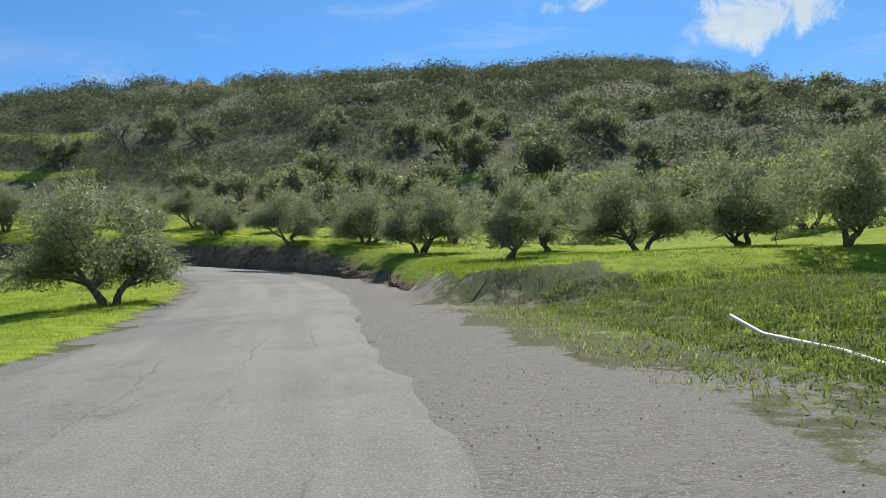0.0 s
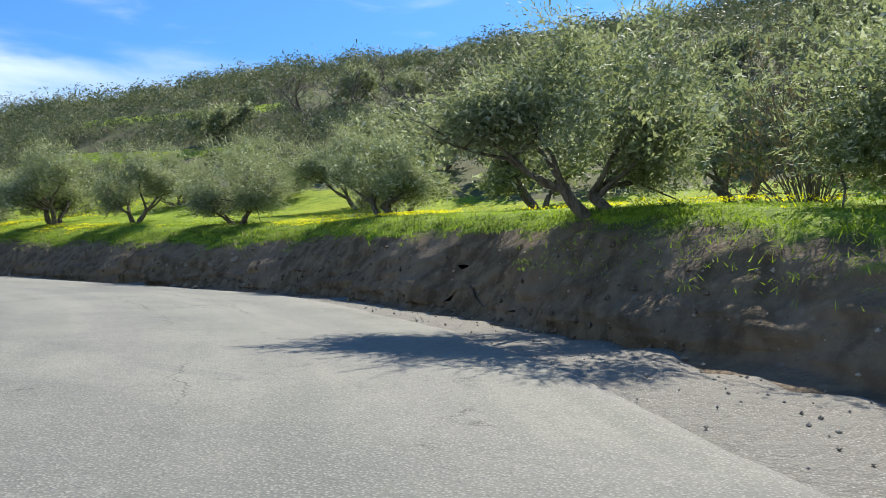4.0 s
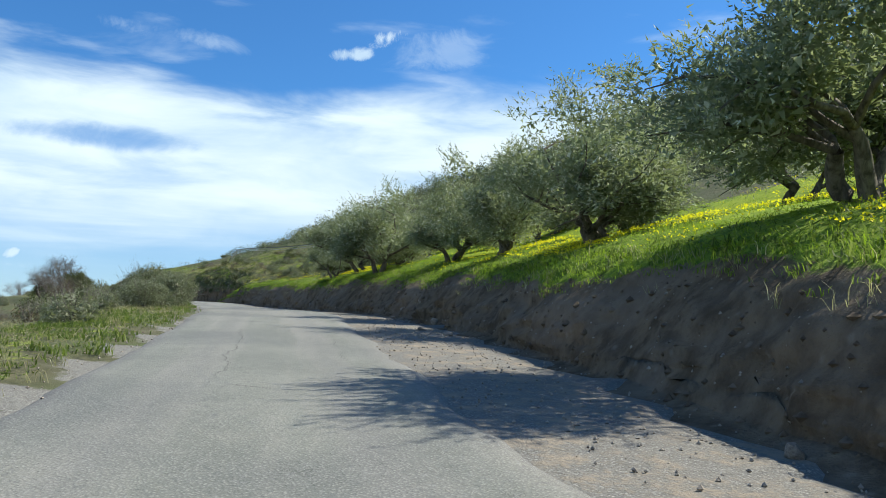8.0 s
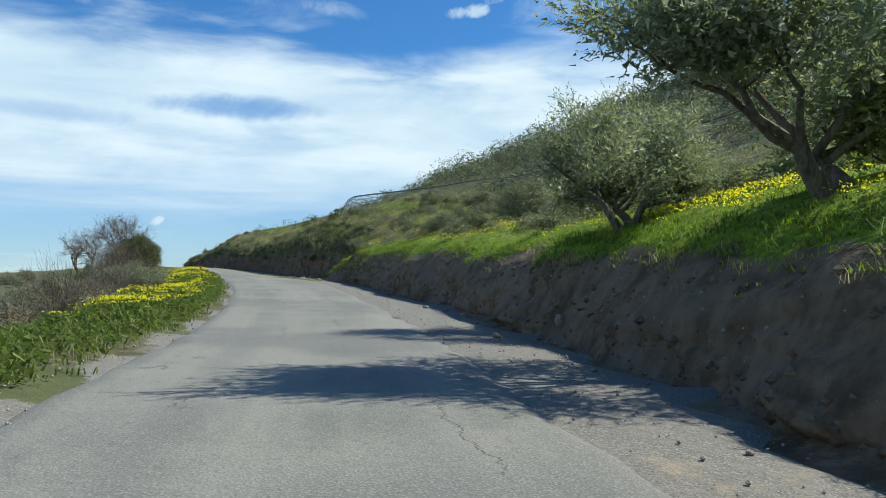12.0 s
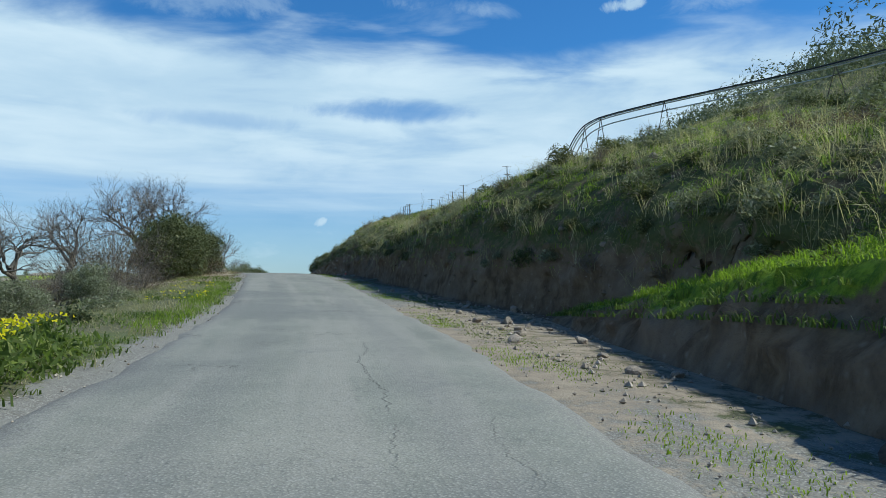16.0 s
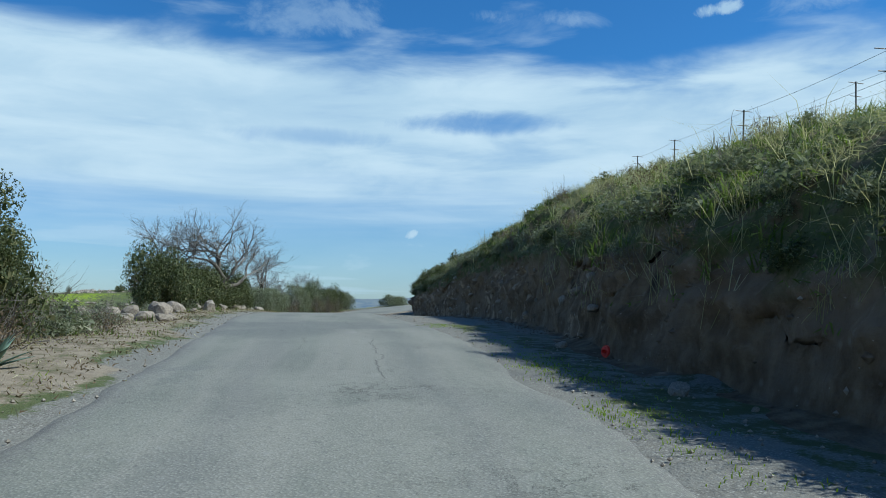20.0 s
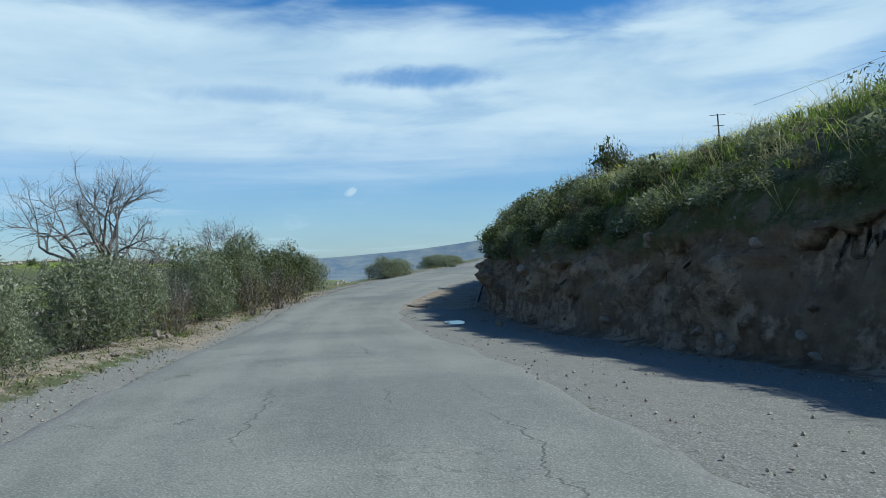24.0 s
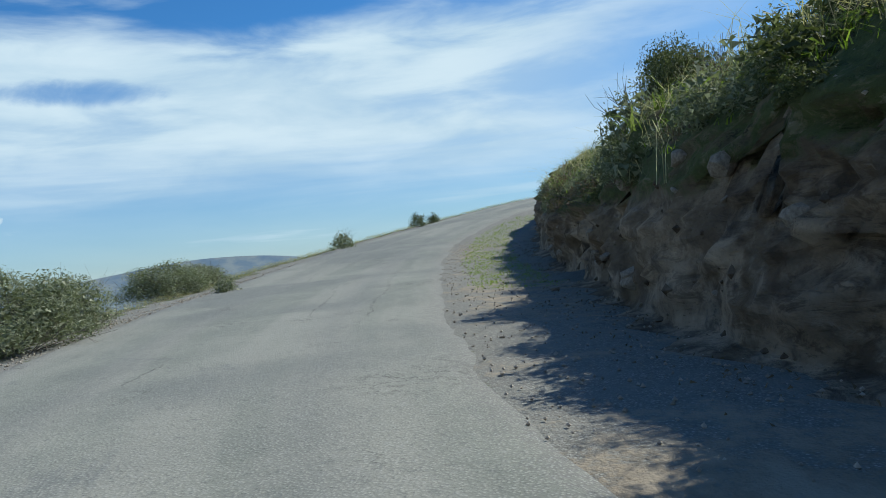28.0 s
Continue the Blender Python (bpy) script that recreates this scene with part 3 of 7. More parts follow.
def bank_material():
    """Cut earth, with paler rock where the mask says so and a patchy green and straw cover near the top."""
    m, n = material("cut bank of earth and rock")
    pos = n.add("ShaderNodeNewGeometry").outputs["Position"]
    mask = n.add("ShaderNodeVertexColor", layer_name="cover")
    sp = n.add("ShaderNodeSeparateColor", {0: mask.outputs[0]})
    mid, fine = n.noise(pos, 1.5, 5.0, 0.65), n.noise(pos, 11.0, 4.0, 0.7)
    drip = n.noise(n.add("ShaderNodeVectorMath", {0: pos, 1: (2.4, 2.4, 1.7)}, operation="MULTIPLY").outputs[0], 1.2, 4.0, 0.6)
    clod = n.add("ShaderNodeTexVoronoi", {"Vector": pos, "Scale": 3.2}).outputs["Distance"]
    earth = n.mix(n.ramp(drip, 0.3, 0.7), rgb(0.082, 0.058, 0.035), rgb(0.200, 0.148, 0.094))
    earth = n.mix(n.ramp(n.noise(pos, 0.5, 3.0, 0.6), 0.42, 0.64, 0.0, 0.55), earth, rgb(0.215, 0.170, 0.125))
    earth = n.mix(n.ramp(clod, 0.05, 0.22, 0.35, 0.0), earth, rgb(0.30, 0.26, 0.21))
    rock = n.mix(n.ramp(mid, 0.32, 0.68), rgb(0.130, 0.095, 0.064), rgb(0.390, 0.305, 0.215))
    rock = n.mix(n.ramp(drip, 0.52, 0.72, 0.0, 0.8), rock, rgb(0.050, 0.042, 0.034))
    green = n.mix(fine, rgb(0.040, 0.052, 0.020), rgb(0.120, 0.135, 0.052))
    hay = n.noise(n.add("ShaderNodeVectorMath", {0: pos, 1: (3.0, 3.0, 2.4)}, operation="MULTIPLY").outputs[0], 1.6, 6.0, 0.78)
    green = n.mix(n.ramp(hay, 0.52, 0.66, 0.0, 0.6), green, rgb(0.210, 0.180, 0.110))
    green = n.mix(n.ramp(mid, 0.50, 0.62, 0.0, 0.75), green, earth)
    # near-black where the hay noise runs low
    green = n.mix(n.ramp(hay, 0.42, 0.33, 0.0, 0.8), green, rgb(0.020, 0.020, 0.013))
    wob = n.math("MULTIPLY", n.math("SUBTRACT", mid, 0.5), 1.1)
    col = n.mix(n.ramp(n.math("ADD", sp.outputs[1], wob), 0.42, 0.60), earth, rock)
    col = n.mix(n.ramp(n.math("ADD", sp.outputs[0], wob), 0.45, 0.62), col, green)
    turf = n.mix(n.ramp(hay, 0.35, 0.65), rgb(0.080, 0.140, 0.014), rgb(0.240, 0.325, 0.028))
    col = n.mix(n.ramp(n.math("ADD", sp.outputs[2], wob), 0.45, 0.62), col, turf)
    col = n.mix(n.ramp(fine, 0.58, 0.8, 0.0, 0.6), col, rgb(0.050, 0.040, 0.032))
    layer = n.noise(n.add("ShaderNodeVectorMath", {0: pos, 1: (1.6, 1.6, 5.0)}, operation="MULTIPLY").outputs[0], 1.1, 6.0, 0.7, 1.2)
    # crevice shade put into the rock colour where the layer relief sinks
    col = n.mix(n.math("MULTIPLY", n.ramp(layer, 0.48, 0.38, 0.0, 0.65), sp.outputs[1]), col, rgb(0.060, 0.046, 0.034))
    # ledge highlights put into the colour where that relief stands out
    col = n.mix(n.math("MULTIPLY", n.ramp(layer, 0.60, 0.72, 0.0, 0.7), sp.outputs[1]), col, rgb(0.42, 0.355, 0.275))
    relief = n.math("ADD", n.math("MULTIPLY", fine, 0.5), n.math("ADD", drip, n.math("MULTIPLY", layer, n.math("MULTIPLY", sp.outputs[1], 2.0))))
    finish(n, col, 0.95, relief, 0.9, 0.10, 0.15)
    return m


def plain(name, a, b, rough=0.6, scale=8.0, metal=0.0, spec=0.4):
    m, n = material(name)
    pos = n.add("ShaderNodeNewGeometry").outputs["Position"]
    g = n.noise(pos, scale, 4.0, 0.6)
    finish(n, n.mix(n.ramp(g, 0.3, 0.7), rgb(*a), rgb(*b)), rough, g, 0.3, 0.01, spec, metal)
    return m


def stone_material():
    m, n = material("pale limestone")
    where = n.add("ShaderNodeTexCoord").outputs["Object"]
    tone = n.add("ShaderNodeObjectInfo").outputs["Random"]
    isle = n.add("ShaderNodeNewGeometry").outputs["Random Per Island"]
    g, f = n.noise(where, 5.0, 5.0, 0.65), n.noise(where, 28.0, 3.0, 0.6)
    col = n.mix(n.ramp(g, 0.3, 0.7), rgb(0.22, 0.185, 0.145), rgb(0.46, 0.41, 0.34))
    col = n.mix(n.math("MULTIPLY", n.math("ADD", tone, isle), 0.25), col, rgb(0.16, 0.12, 0.085))
    finish(n, col, 0.9, n.math("ADD", g, n.math("MULTIPLY", f, 0.4)), 0.6, 0.03, 0.2)
    return m


ASPHALT, GROUND, CUT, STONE = asphalt_material(), ground_material(), bank_material(), stone_material()
RUSTY = plain("weathered steel", (0.085, 0.075, 0.068), (0.16, 0.135, 0.115), 0.6, 30.0, 0.6)
HOSE = plain("black polythene hose", (0.012, 0.012, 0.013), (0.028, 0.028, 0.030), 0.42, 14.0)
WHITE_PIPE = plain("white plastic pipe", (0.68, 0.69, 0.67), (0.80, 0.80, 0.78), 0.4, 10.0)
WIRE = plain("galvanised wire", (0.42, 0.43, 0.44), (0.58, 0.58, 0.58), 0.35, 20.0, 0.7)
RED = plain("red plastic", (0.60, 0.030, 0.025), (0.75, 0.06, 0.045), 0.4, 12.0)
EARTH = plain("crumbled earth", (0.085, 0.062, 0.042), (0.200, 0.155, 0.110), 0.95, 9.0, 0.0, 0.1)
# pale blue of distant haze painted into the hills' base colour
HAZY_HILL = plain("far hills tinted with haze", (0.120, 0.165, 0.215), (0.205, 0.235, 0.240), 1.0, 0.012, 0.0, 0.0)


def water_material():
    m, n = material("puddle water")
    pos = n.add("ShaderNodeNewGeometry").outputs["Position"]
    finish(n, rgb(0.03, 0.028, 0.022), 0.03, n.noise(pos, 6.0, 2.0), 0.02, 0.01, 0.6)
    return m


WATER = water_material()

# ---------------------------------------------------------------- mesh helpers
def mesh_from(name, verts, faces, mat, smooth=False, uv=None, cover=None):
    """A mesh from arrays; faces all have the same number of corners."""
    verts, faces = np.asarray(verts, np.float32), np.asarray(faces, np.int32)
    me = bpy.data.meshes.new(name)
    k = faces.shape[1]
    me.vertices.add(len(verts))
    me.vertices.foreach_set("co", verts.ravel())
    me.loops.add(faces.size)
    me.loops.foreach_set("vertex_index", faces.ravel())
    me.polygons.add(len(faces))
    me.polygons.foreach_set("loop_start", np.arange(0, faces.size, k, dtype=np.int32))
    me.polygons.foreach_set("use_smooth", np.full(len(faces), smooth))
    if uv is not None:
        me.uv_layers.new(name="UVMap").data.foreach_set("uv", np.asarray(uv, np.float32)[faces.ravel()].ravel())
    if cover is not None:
        layer = me.color_attributes.new("cover", "FLOAT_COLOR", "POINT")
        layer.data.foreach_set("color", np.c_[cover, np.ones(len(cover))].astype(np.float32).ravel())
    me.materials.append(mat)
    me.update(calc_edges=True)
    me.validate()
    return me


def thing(name, label, category, group="", kind="", at=None):
    e = new(name)
    if at is not None:
        e.matrix_basis = at
    return tagged(e, label, category, group, kind)


def child(name, me, parent, label=""):
    ob = new(name, me)
    ob.parent = parent
    return tagged(ob, label)


def sheet(nu, nv):
    """Faces of a grid of nu by nv points, v running fastest."""
    a = (np.arange(nu - 1)[:, None] * nv + np.arange(nv - 1)[None]).ravel()
    return np.stack([a, a + nv, a + nv + 1, a + 1], 1)


class Heap:
    """Collects pieces into one mesh."""

    def __init__(self):
        self.v, self.f, self.n = [], [], 0

    def put(self, v, f):
        self.v.append(np.asarray(v, float))
        self.f.append(np.asarray(f, int) + self.n)
        self.n += len(v)

    def mesh(self, name, mat, smooth=False):
        return mesh_from(name, np.concatenate(self.v), np.concatenate(self.f), mat, smooth)


def tube(heap, path, radii, sides=6):
    """A tapering round limb along a path."""
    p = np.asarray(path, float)
    r = np.broadcast_to(np.asarray(radii, float), (len(p),))
    t = np.gradient(p, axis=0)
    t /= np.linalg.norm(t, axis=1, keepdims=True) + 1e-9
    ref = np.where(np.abs(t[:, 2:]) > 0.9, np.array([[1.0, 0, 0]]), np.array([[0, 0, 1.0]]))
    a = np.cross(t, ref)
    a /= np.linalg.norm(a, axis=1, keepdims=True) + 1e-9
    b = np.cross(t, a)
    ang = np.arange(sides) * 2 * math.pi / sides
    ring = p[:, None] + r[:, None, None] * (np.cos(ang)[None, :, None] * a[:, None] + np.sin(ang)[None, :, None] * b[:, None])
    i, j = np.arange(len(p) - 1)[:, None] * sides, np.arange(sides)[None]
    k = (j + 1) % sides
    f = np.stack([i + j, i + k, i + sides + k, i + sides + j], -1).reshape(-1, 4)
    heap.put(ring.reshape(-1, 3), f)


def leaves(rng, centres, length, width, up=0.0):
    """Pointed leaves of three corners at the centres, turned at random; up leans them upwards."""
    n = len(centres)
    ax = rng.normal(size=(n, 3))
    ax[:, 2] += up
    ax /= np.linalg.norm(ax, axis=1, keepdims=True)
    sd = np.cross(ax, rng.normal(size=(n, 3)))
    sd /= np.linalg.norm(sd, axis=1, keepdims=True) + 1e-9
    ln = (length * rng.uniform(0.7, 1.3, n))[:, None] / 2
    wd = (width * rng.uniform(0.7, 1.3, n))[:, None] / 2
    c = np.asarray(centres)
    v = np.stack([c - ax * ln - sd * wd * 0.85, c - ax * ln * 0.8 + sd * wd * 0.85, c + ax * ln], 1).reshape(-1, 3)
    return v, np.arange(3 * n).reshape(-1, 3)


def coat(rng, centres, out, length, width, loose=0.6):
    """Leaves that lie over a rounded mass, facing out of it more or less."""
    n = len(centres)
    nrm = out / (np.linalg.norm(out, axis=1, keepdims=True) + 1e-9) + rng.normal(size=(n, 3)) * loose
    ax = np.cross(nrm, rng.normal(size=(n, 3)))
    ax /= np.linalg.norm(ax, axis=1, keepdims=True) + 1e-9
    sd = np.cross(nrm, ax)
    sd /= np.linalg.norm(sd, axis=1, keepdims=True) + 1e-9
    ln = (np.asarray(length) * rng.uniform(0.6, 1.4, n))[:, None] / 2
    wd = (np.asarray(width) * rng.uniform(0.6, 1.4, n))[:, None] / 2
    v = np.stack([centres - ax * ln - sd * wd, centres - ax * ln * 0.7 + sd * wd, centres + ax * ln], 1).reshape(-1, 3)
    return v, np.arange(3 * n).reshape(-1, 3)


def sprigs(rng, starts, ways, length, per, leaf, width):
    """Leafy shoots: leaves set along a line from each start, pointing forwards and out."""
    ways = ways / (np.linalg.norm(ways, axis=1, keepdims=True) + 1e-9)
    u = np.tile(np.linspace(0.05, 1.0, per), len(starts))[:, None]
    w = np.repeat(ways, per, axis=0)
    reach = np.repeat(length * rng.uniform(0.6, 1.4, len(starts)), per)[:, None]
    ax = w + rng.normal(size=w.shape) * 0.55
    ax /= np.linalg.norm(ax, axis=1, keepdims=True)
    c = np.repeat(starts, per, axis=0) + w * u * reach + ax * leaf * 0.5
    sd = np.cross(ax, rng.normal(size=c.shape))
    sd /= np.linalg.norm(sd, axis=1, keepdims=True) + 1e-9
    ln, wd = (leaf * rng.uniform(0.7, 1.3, len(c)))[:, None] / 2, (width * rng.uniform(0.7, 1.3, len(c)))[:, None] / 2
    v = np.stack([c - ax * ln - sd * wd, c - ax * ln * 0.8 + sd * wd, c + ax * ln], 1).reshape(-1, 3)
    return v, np.arange(len(v)).reshape(-1, 3)


def blob(rng, n, centre, radius, hollow=0.55):
    """Points in a rounded clump, most of them towards its skin."""
    d = rng.normal(size=(n, 3))
    d /= np.linalg.norm(d, axis=1, keepdims=True)
    r = rng.uniform(hollow ** 3, 1, n) ** (1 / 3)
    return np.asarray(centre) + d * r[:, None] * np.asarray(radius)


def bent(rng, start, way, length, steps=5, wander=0.25, lift=0.0):
    """A crooked path."""
    p, d = [np.asarray(start, float)], np.asarray(way, float) / np.linalg.norm(way)
    for _ in range(steps):
        d = d + rng.normal(size=3) * wander
        d[2] += lift
        d /= np.linalg.norm(d)
        p.append(p[-1] + d * length / steps)
    return np.array(p), d
# ---------------------------------------------------------------- ground, road, bank, distance
TERRACES = [[(-75.0, 101.0), (-56.5, 97.0), (-46.0, 96.0)], [(-82.0, 116.0), (-68.6, 113.2), (-53.0, 113.2)], [(-20.0, 90.0), (-13.0, 87.4), (2.5, 82.2), (20.5, 73.2), (32.0, 66.0)]]


def on_terrace(x, y):
    """Distance in plan to the grassy terraces that run across the hillside."""
    best = np.full(len(x), 1e9)
    for (x0, y0), (x1, y1) in [pair for line in TERRACES for pair in zip(line, line[1:])]:
        u = np.clip(((x - x0) * (x1 - x0) + (y - y0) * (y1 - y0)) / ((x1 - x0) ** 2 + (y1 - y0) ** 2), 0, 1)
        best = np.minimum(best, np.hypot(x - x0 - u * (x1 - x0), y - y0 - u * (y1 - y0)))
    return best


def spread(fine_lo, fine_hi, step, far):
    out = [fine_hi]
    gap = step
    while out[-1] < far:
        gap *= 1.22
        out.append(out[-1] + gap)
    low = [fine_lo]
    gap = step
    while low[-1] > -far:
        gap *= 1.22
        low.append(low[-1] - gap)
    return np.array(low[::-1] + list(np.arange(fine_lo + step, fine_hi, step)) + out)


def build_ground():
    xs, ys = spread(-290, 30, 0.75, 4200), spread(-6, 120, 0.75, 4200)
    gx, gy = np.meshgrid(xs, ys, indexing="ij")
    x, y = gx.ravel(), gy.ravel()
    z = ground(x, y)
    s, d, zr = on_road(x, y)
    le, re, ft, wd = (table(r, s) for r in (LEFT_EDGE, RIGHT_EDGE, FOOT, WIDTH))
    past, out = d - ft - wd, le - d
    # lush grass: the grove and field, a narrow strip on the brow further on, the left verge
    deep = np.interp(s, [-40, 40, 60, 100, 135, 150, 388], [26, 30, 13, 11, 10, 9, 5.0])
    grass = np.where(past > -0.3, np.clip((deep - past) / 4 + 0.4, 0, 1), 0.0)
    grass = np.where((past > 0) & (s > 128), grass * np.interp(s, [122, 140, 388], [0.9, 0.42, 0.45]), grass)
    grass = np.where((past > 20) & (on_terrace(x, y) < 1.6), 0.95, grass)
    verge = np.interp(s, [-40, 40, 60, 100, 125, 150, 175, 200, 260, 300], [0.9, 0.85, 0.5, 0.32, 0.45, 0.25, 0.1, -0.2, -0.2, 0.1])
    grass = np.where((past > -0.2) & (past < 2.2) & (s > 120) & (s < 158), 0.9, grass)
    grass = np.where(out > 0.25, verge * np.interp(out, [0.2, 0.8, 7, 14, 40, 90], [0.3, 1, 0.9, 0.62, 0.42, 0.3]), grass)
    grass = np.where((out > 12) & (on_knoll(x, y) < 1.6), 0.33 + 0.30 * lumps(x, y, 9.0, 3), grass)
    gravel = np.where((d > re - 0.5) & (d < ft + 0.3), 1.0, 0.0)
    gravel = np.where((out > -0.5) & (out < np.interp(s, [-40, 60, 90, 160, 200, 230, 262, 275, 388], [0.3, 0.3, 0.15, 0.15, 0.4, 0.5, 0.8, 1.3, 1.3])), 0.9, gravel)
    gravel = np.where((gravel > 0.5) & (d > re + 0.6) & (s > 152) & (s < 215), 0.45 + 0.25 * lumps(x, y, 3.0), gravel)
    gravel = np.where((s < 24) & (d > 3.0) & (d < ft + 0.4), 0.50 + 0.5 * lumps(x, y, 2.2) - 0.12 * (d - 3), gravel)
    grass = np.where((s < 22) & (d > 3.0) & (d < ft), 0.10 + 0.10 * (d - 3) + 0.4 * lumps(x + 40, y, 1.8), grass)
    grass = np.where((s > 152) & (s < 198) & (d > re + 0.3) & (d < ft), np.interp(d - re, [0.2, 0.5, 0.9, 1.2], [0.1, 0.38, 0.2, 0.0]) + np.interp(d - re, [0.8, 1.2], [0.3, 0.0]) * lumps(x, y, 1.7), grass)
    # the earthy end of the field, cut down to the lay-by
    bare = ((s > 20.6) & (s < 23.6) & (d > 3.4) & (d < 9)) | ((s > 23) & (s < 34) & (d > ft - 0.3) & (past < -0.25))
    grass = np.where((s < 21) & (d > ft - 0.2) & (past < 6), 0.50 + 0.3 * lumps(x, y, 2.0), grass)
    grass = np.where(bare, 0.12 + 0.25 * lumps(x, y, 1.5), grass)
    red = np.where((d > re - 0.6) & (d < ft), np.interp(s, [56, 66, 110, 120, 150, 158, 172, 178, 258, 263, 272, 277], [0, 0.46, 0.46, 0.30, 0.2, 0.6, 0.6, 0.1, 0, 0.75, 0.75, 0]), 0.0)
    red = np.where((s > 276) & (s < 304) & (d > re - 0.2) & (d < ft), 0.40 + 0.25 * lumps(x, y, 2.0), red)
    red = np.where((out > 0.3) & (out < 5) & (s > 186) & (s < 272), 0.62, red)
    red = np.where((s > 20.6) & (s < 34) & (d > 3.4) & (past < -0.2), 0.45, red)
    me = mesh_from("ground", np.stack([x, y, z], 1), sheet(len(xs), len(ys)), GROUND, True, None, np.stack([grass, gravel, red], 1))
    tagged(new("ground", me), "hilly ground of grass, gravel shoulder and stony scrub soil", "ground", "", "structure")


def build_road():
    s = np.arange(-39.5, 386, 0.4)
    c = np.r_[0, 0.02, 0.05, np.linspace(0.1, 0.9, 13), 0.95, 0.98, 1]
    le = table(LEFT_EDGE, s) + 0.14 * lumps(s, s * 0 + 3, 3.5) + 0.10 * lumps(s, s * 0, 0.9, 2)
    re = table(RIGHT_EDGE, s) + np.interp(s, [30, 60], [0.34, 0.2]) * lumps(s, s * 0 + 40, 3.0) + 0.16 * lumps(s, s * 0 + 9, 0.8, 3)
    d = le[:, None] + (re - le)[:, None] * c[None]
    px, py, pz = (np.interp(s, LINE_S, LINE[:, k])[:, None] for k in range(3))
    nx, ny = (np.interp(s, LINE_S, LINE_N[:, k])[:, None] for k in range(2))
    x, y = px + nx * d, py + ny * d
    edge = np.minimum(c, 1 - c)[None]
    z = pz + 0.012 * lumps(x, y, 2.2) + 0.02 * np.clip(edge / 0.25, 0, 1) - 0.075 * np.clip(1 - edge / 0.05, 0, 1)
    uv = np.stack([np.broadcast_to(c[None], d.shape), np.broadcast_to(s[:, None], d.shape)], -1).reshape(-1, 2)
    me = mesh_from("road", np.stack([x, y, z], -1).reshape(-1, 3), sheet(len(s), len(c)), ASPHALT, True, uv)
    tagged(new("road", me), "narrow worn grey asphalt road with cracks and crumbled edges", "road", "", "structure")


def build_bank():
    s = np.r_[np.arange(26, 196, 0.22), np.arange(196, 276, 0.13), np.arange(276, 350, 0.3)]
    level = np.r_[np.linspace(0, 0.66, 19), np.linspace(0.70, 1, 10)]
    c = np.r_[-0.36, -0.28, -0.20, -0.12, -0.06, -0.02, np.interp(level, [0, 0.26, 0.49, 0.65, 0.75, 0.85, 0.945, 1], [0, 0.06, 0.14, 0.24, 0.36, 0.55, 0.8, 1]), 1.1, 1.2, 1.3, 1.4, 1.5]
    flap = np.interp(c, [1.0, 1.1, 1.2, 1.3, 1.4, 1.5], [0, 0.2, 0.5, 0.9, 1.35, 1.9])[None]
    ft, wd, br = table(FOOT, s)[:, None], table(WIDTH, s)[:, None], table(BROW, s)[:, None]
    px, py, pz = (np.interp(s, LINE_S, LINE[:, k])[:, None] for k in range(3))
    nx, ny = (np.interp(s, LINE_S, LINE_N[:, k])[:, None] for k in range(2))
    r = np.clip(c, 0, 1)[None]
    rocky = np.interp(s, [26, 195, 206, 240, 262, 300, 350], [0.12, 0.15, 0.42, 0.52, 0.95, 0.8, 0.6])[:, None] * np.interp(c, [0, 0.13, 0.20, 0.30], [1, 1, 0.7, 0.0])[None]
    d = ft + wd * np.minimum(c, 1)[None] + flap
    ss = np.broadcast_to(s[:, None], d.shape)
    high = br * face(np.broadcast_to(s[:, None], (len(s), len(c))), np.broadcast_to(r, (len(s), len(c)))) + np.clip(c - 1, 0, 1)[None] * 0.25
    rocky = rocky * np.clip(0.75 + 1.1 * lumps(ss + 7, high * 1.3 + 20, 2.6, 3), 0.1, 1)
    soft = np.clip((ss - 154) / 4, 0, 1) * np.clip((c[None] - 0.18) / 0.2, 0, 1)
    rough = soft * (0.34 * lumps(ss + 3, d * 1.2, 1.3, 3) + 0.16 * lumps(ss, d * 1.5, 0.5, 2)) + lumps(ss, high * 1.6, 1.9, 4) * 0.42 + lumps(ss, high * 3, 0.5, 3) * (0.14 + 0.26 * rocky)
    ledge = rocky * (0.42 * (np.abs(lumps(ss + 50, high * 2 + 0.3 * ss, 1.3, 2)) - 0.3) + 0.18 * np.abs(lumps(ss + 9, high * 1.4, 0.45, 2)))
    for size, deep in ((1.5, 0.36), (0.55, 0.17)):
        joint, block = cells(ss + 0.5 * lumps(ss, high, 0.9) + 0.2 * lumps(ss, high, 0.3), high * 1.8 + 0.3 * ss + 0.5 * lumps(ss + 60, high, 0.9), size)
        ledge = ledge + rocky * deep * ((block - 0.35) * np.clip(joint / 0.25, 0, 1) - 0.25 * (1 - np.clip(joint / 0.14, 0, 1)))
    inside = np.clip(np.minimum((c + 0.12) / 0.2, (1.3 - c) / 0.3), 0, 1)[None] * np.clip((s[:, None] - 27) / 8, 0, 1)
    d = d - ((rough + ledge + 0.22 * rocky * lumps(ss, high * 2.0, 0.7, 4)) * np.clip((c[None] + 0.01) / 0.05, 0.1, 1) + 0.10) * inside
    x, y = px + nx * d, py + ny * d
    slope = ground(x.ravel(), y.ravel(), False).reshape(x.shape)
    z = np.where(c[None] > 1.0, slope + 0.04 - 0.3 * np.clip((c[None] - 1.35) / 0.15, 0, 1), pz - 0.05 + high + 0.06 * lumps(ss, d * 3, 0.8))
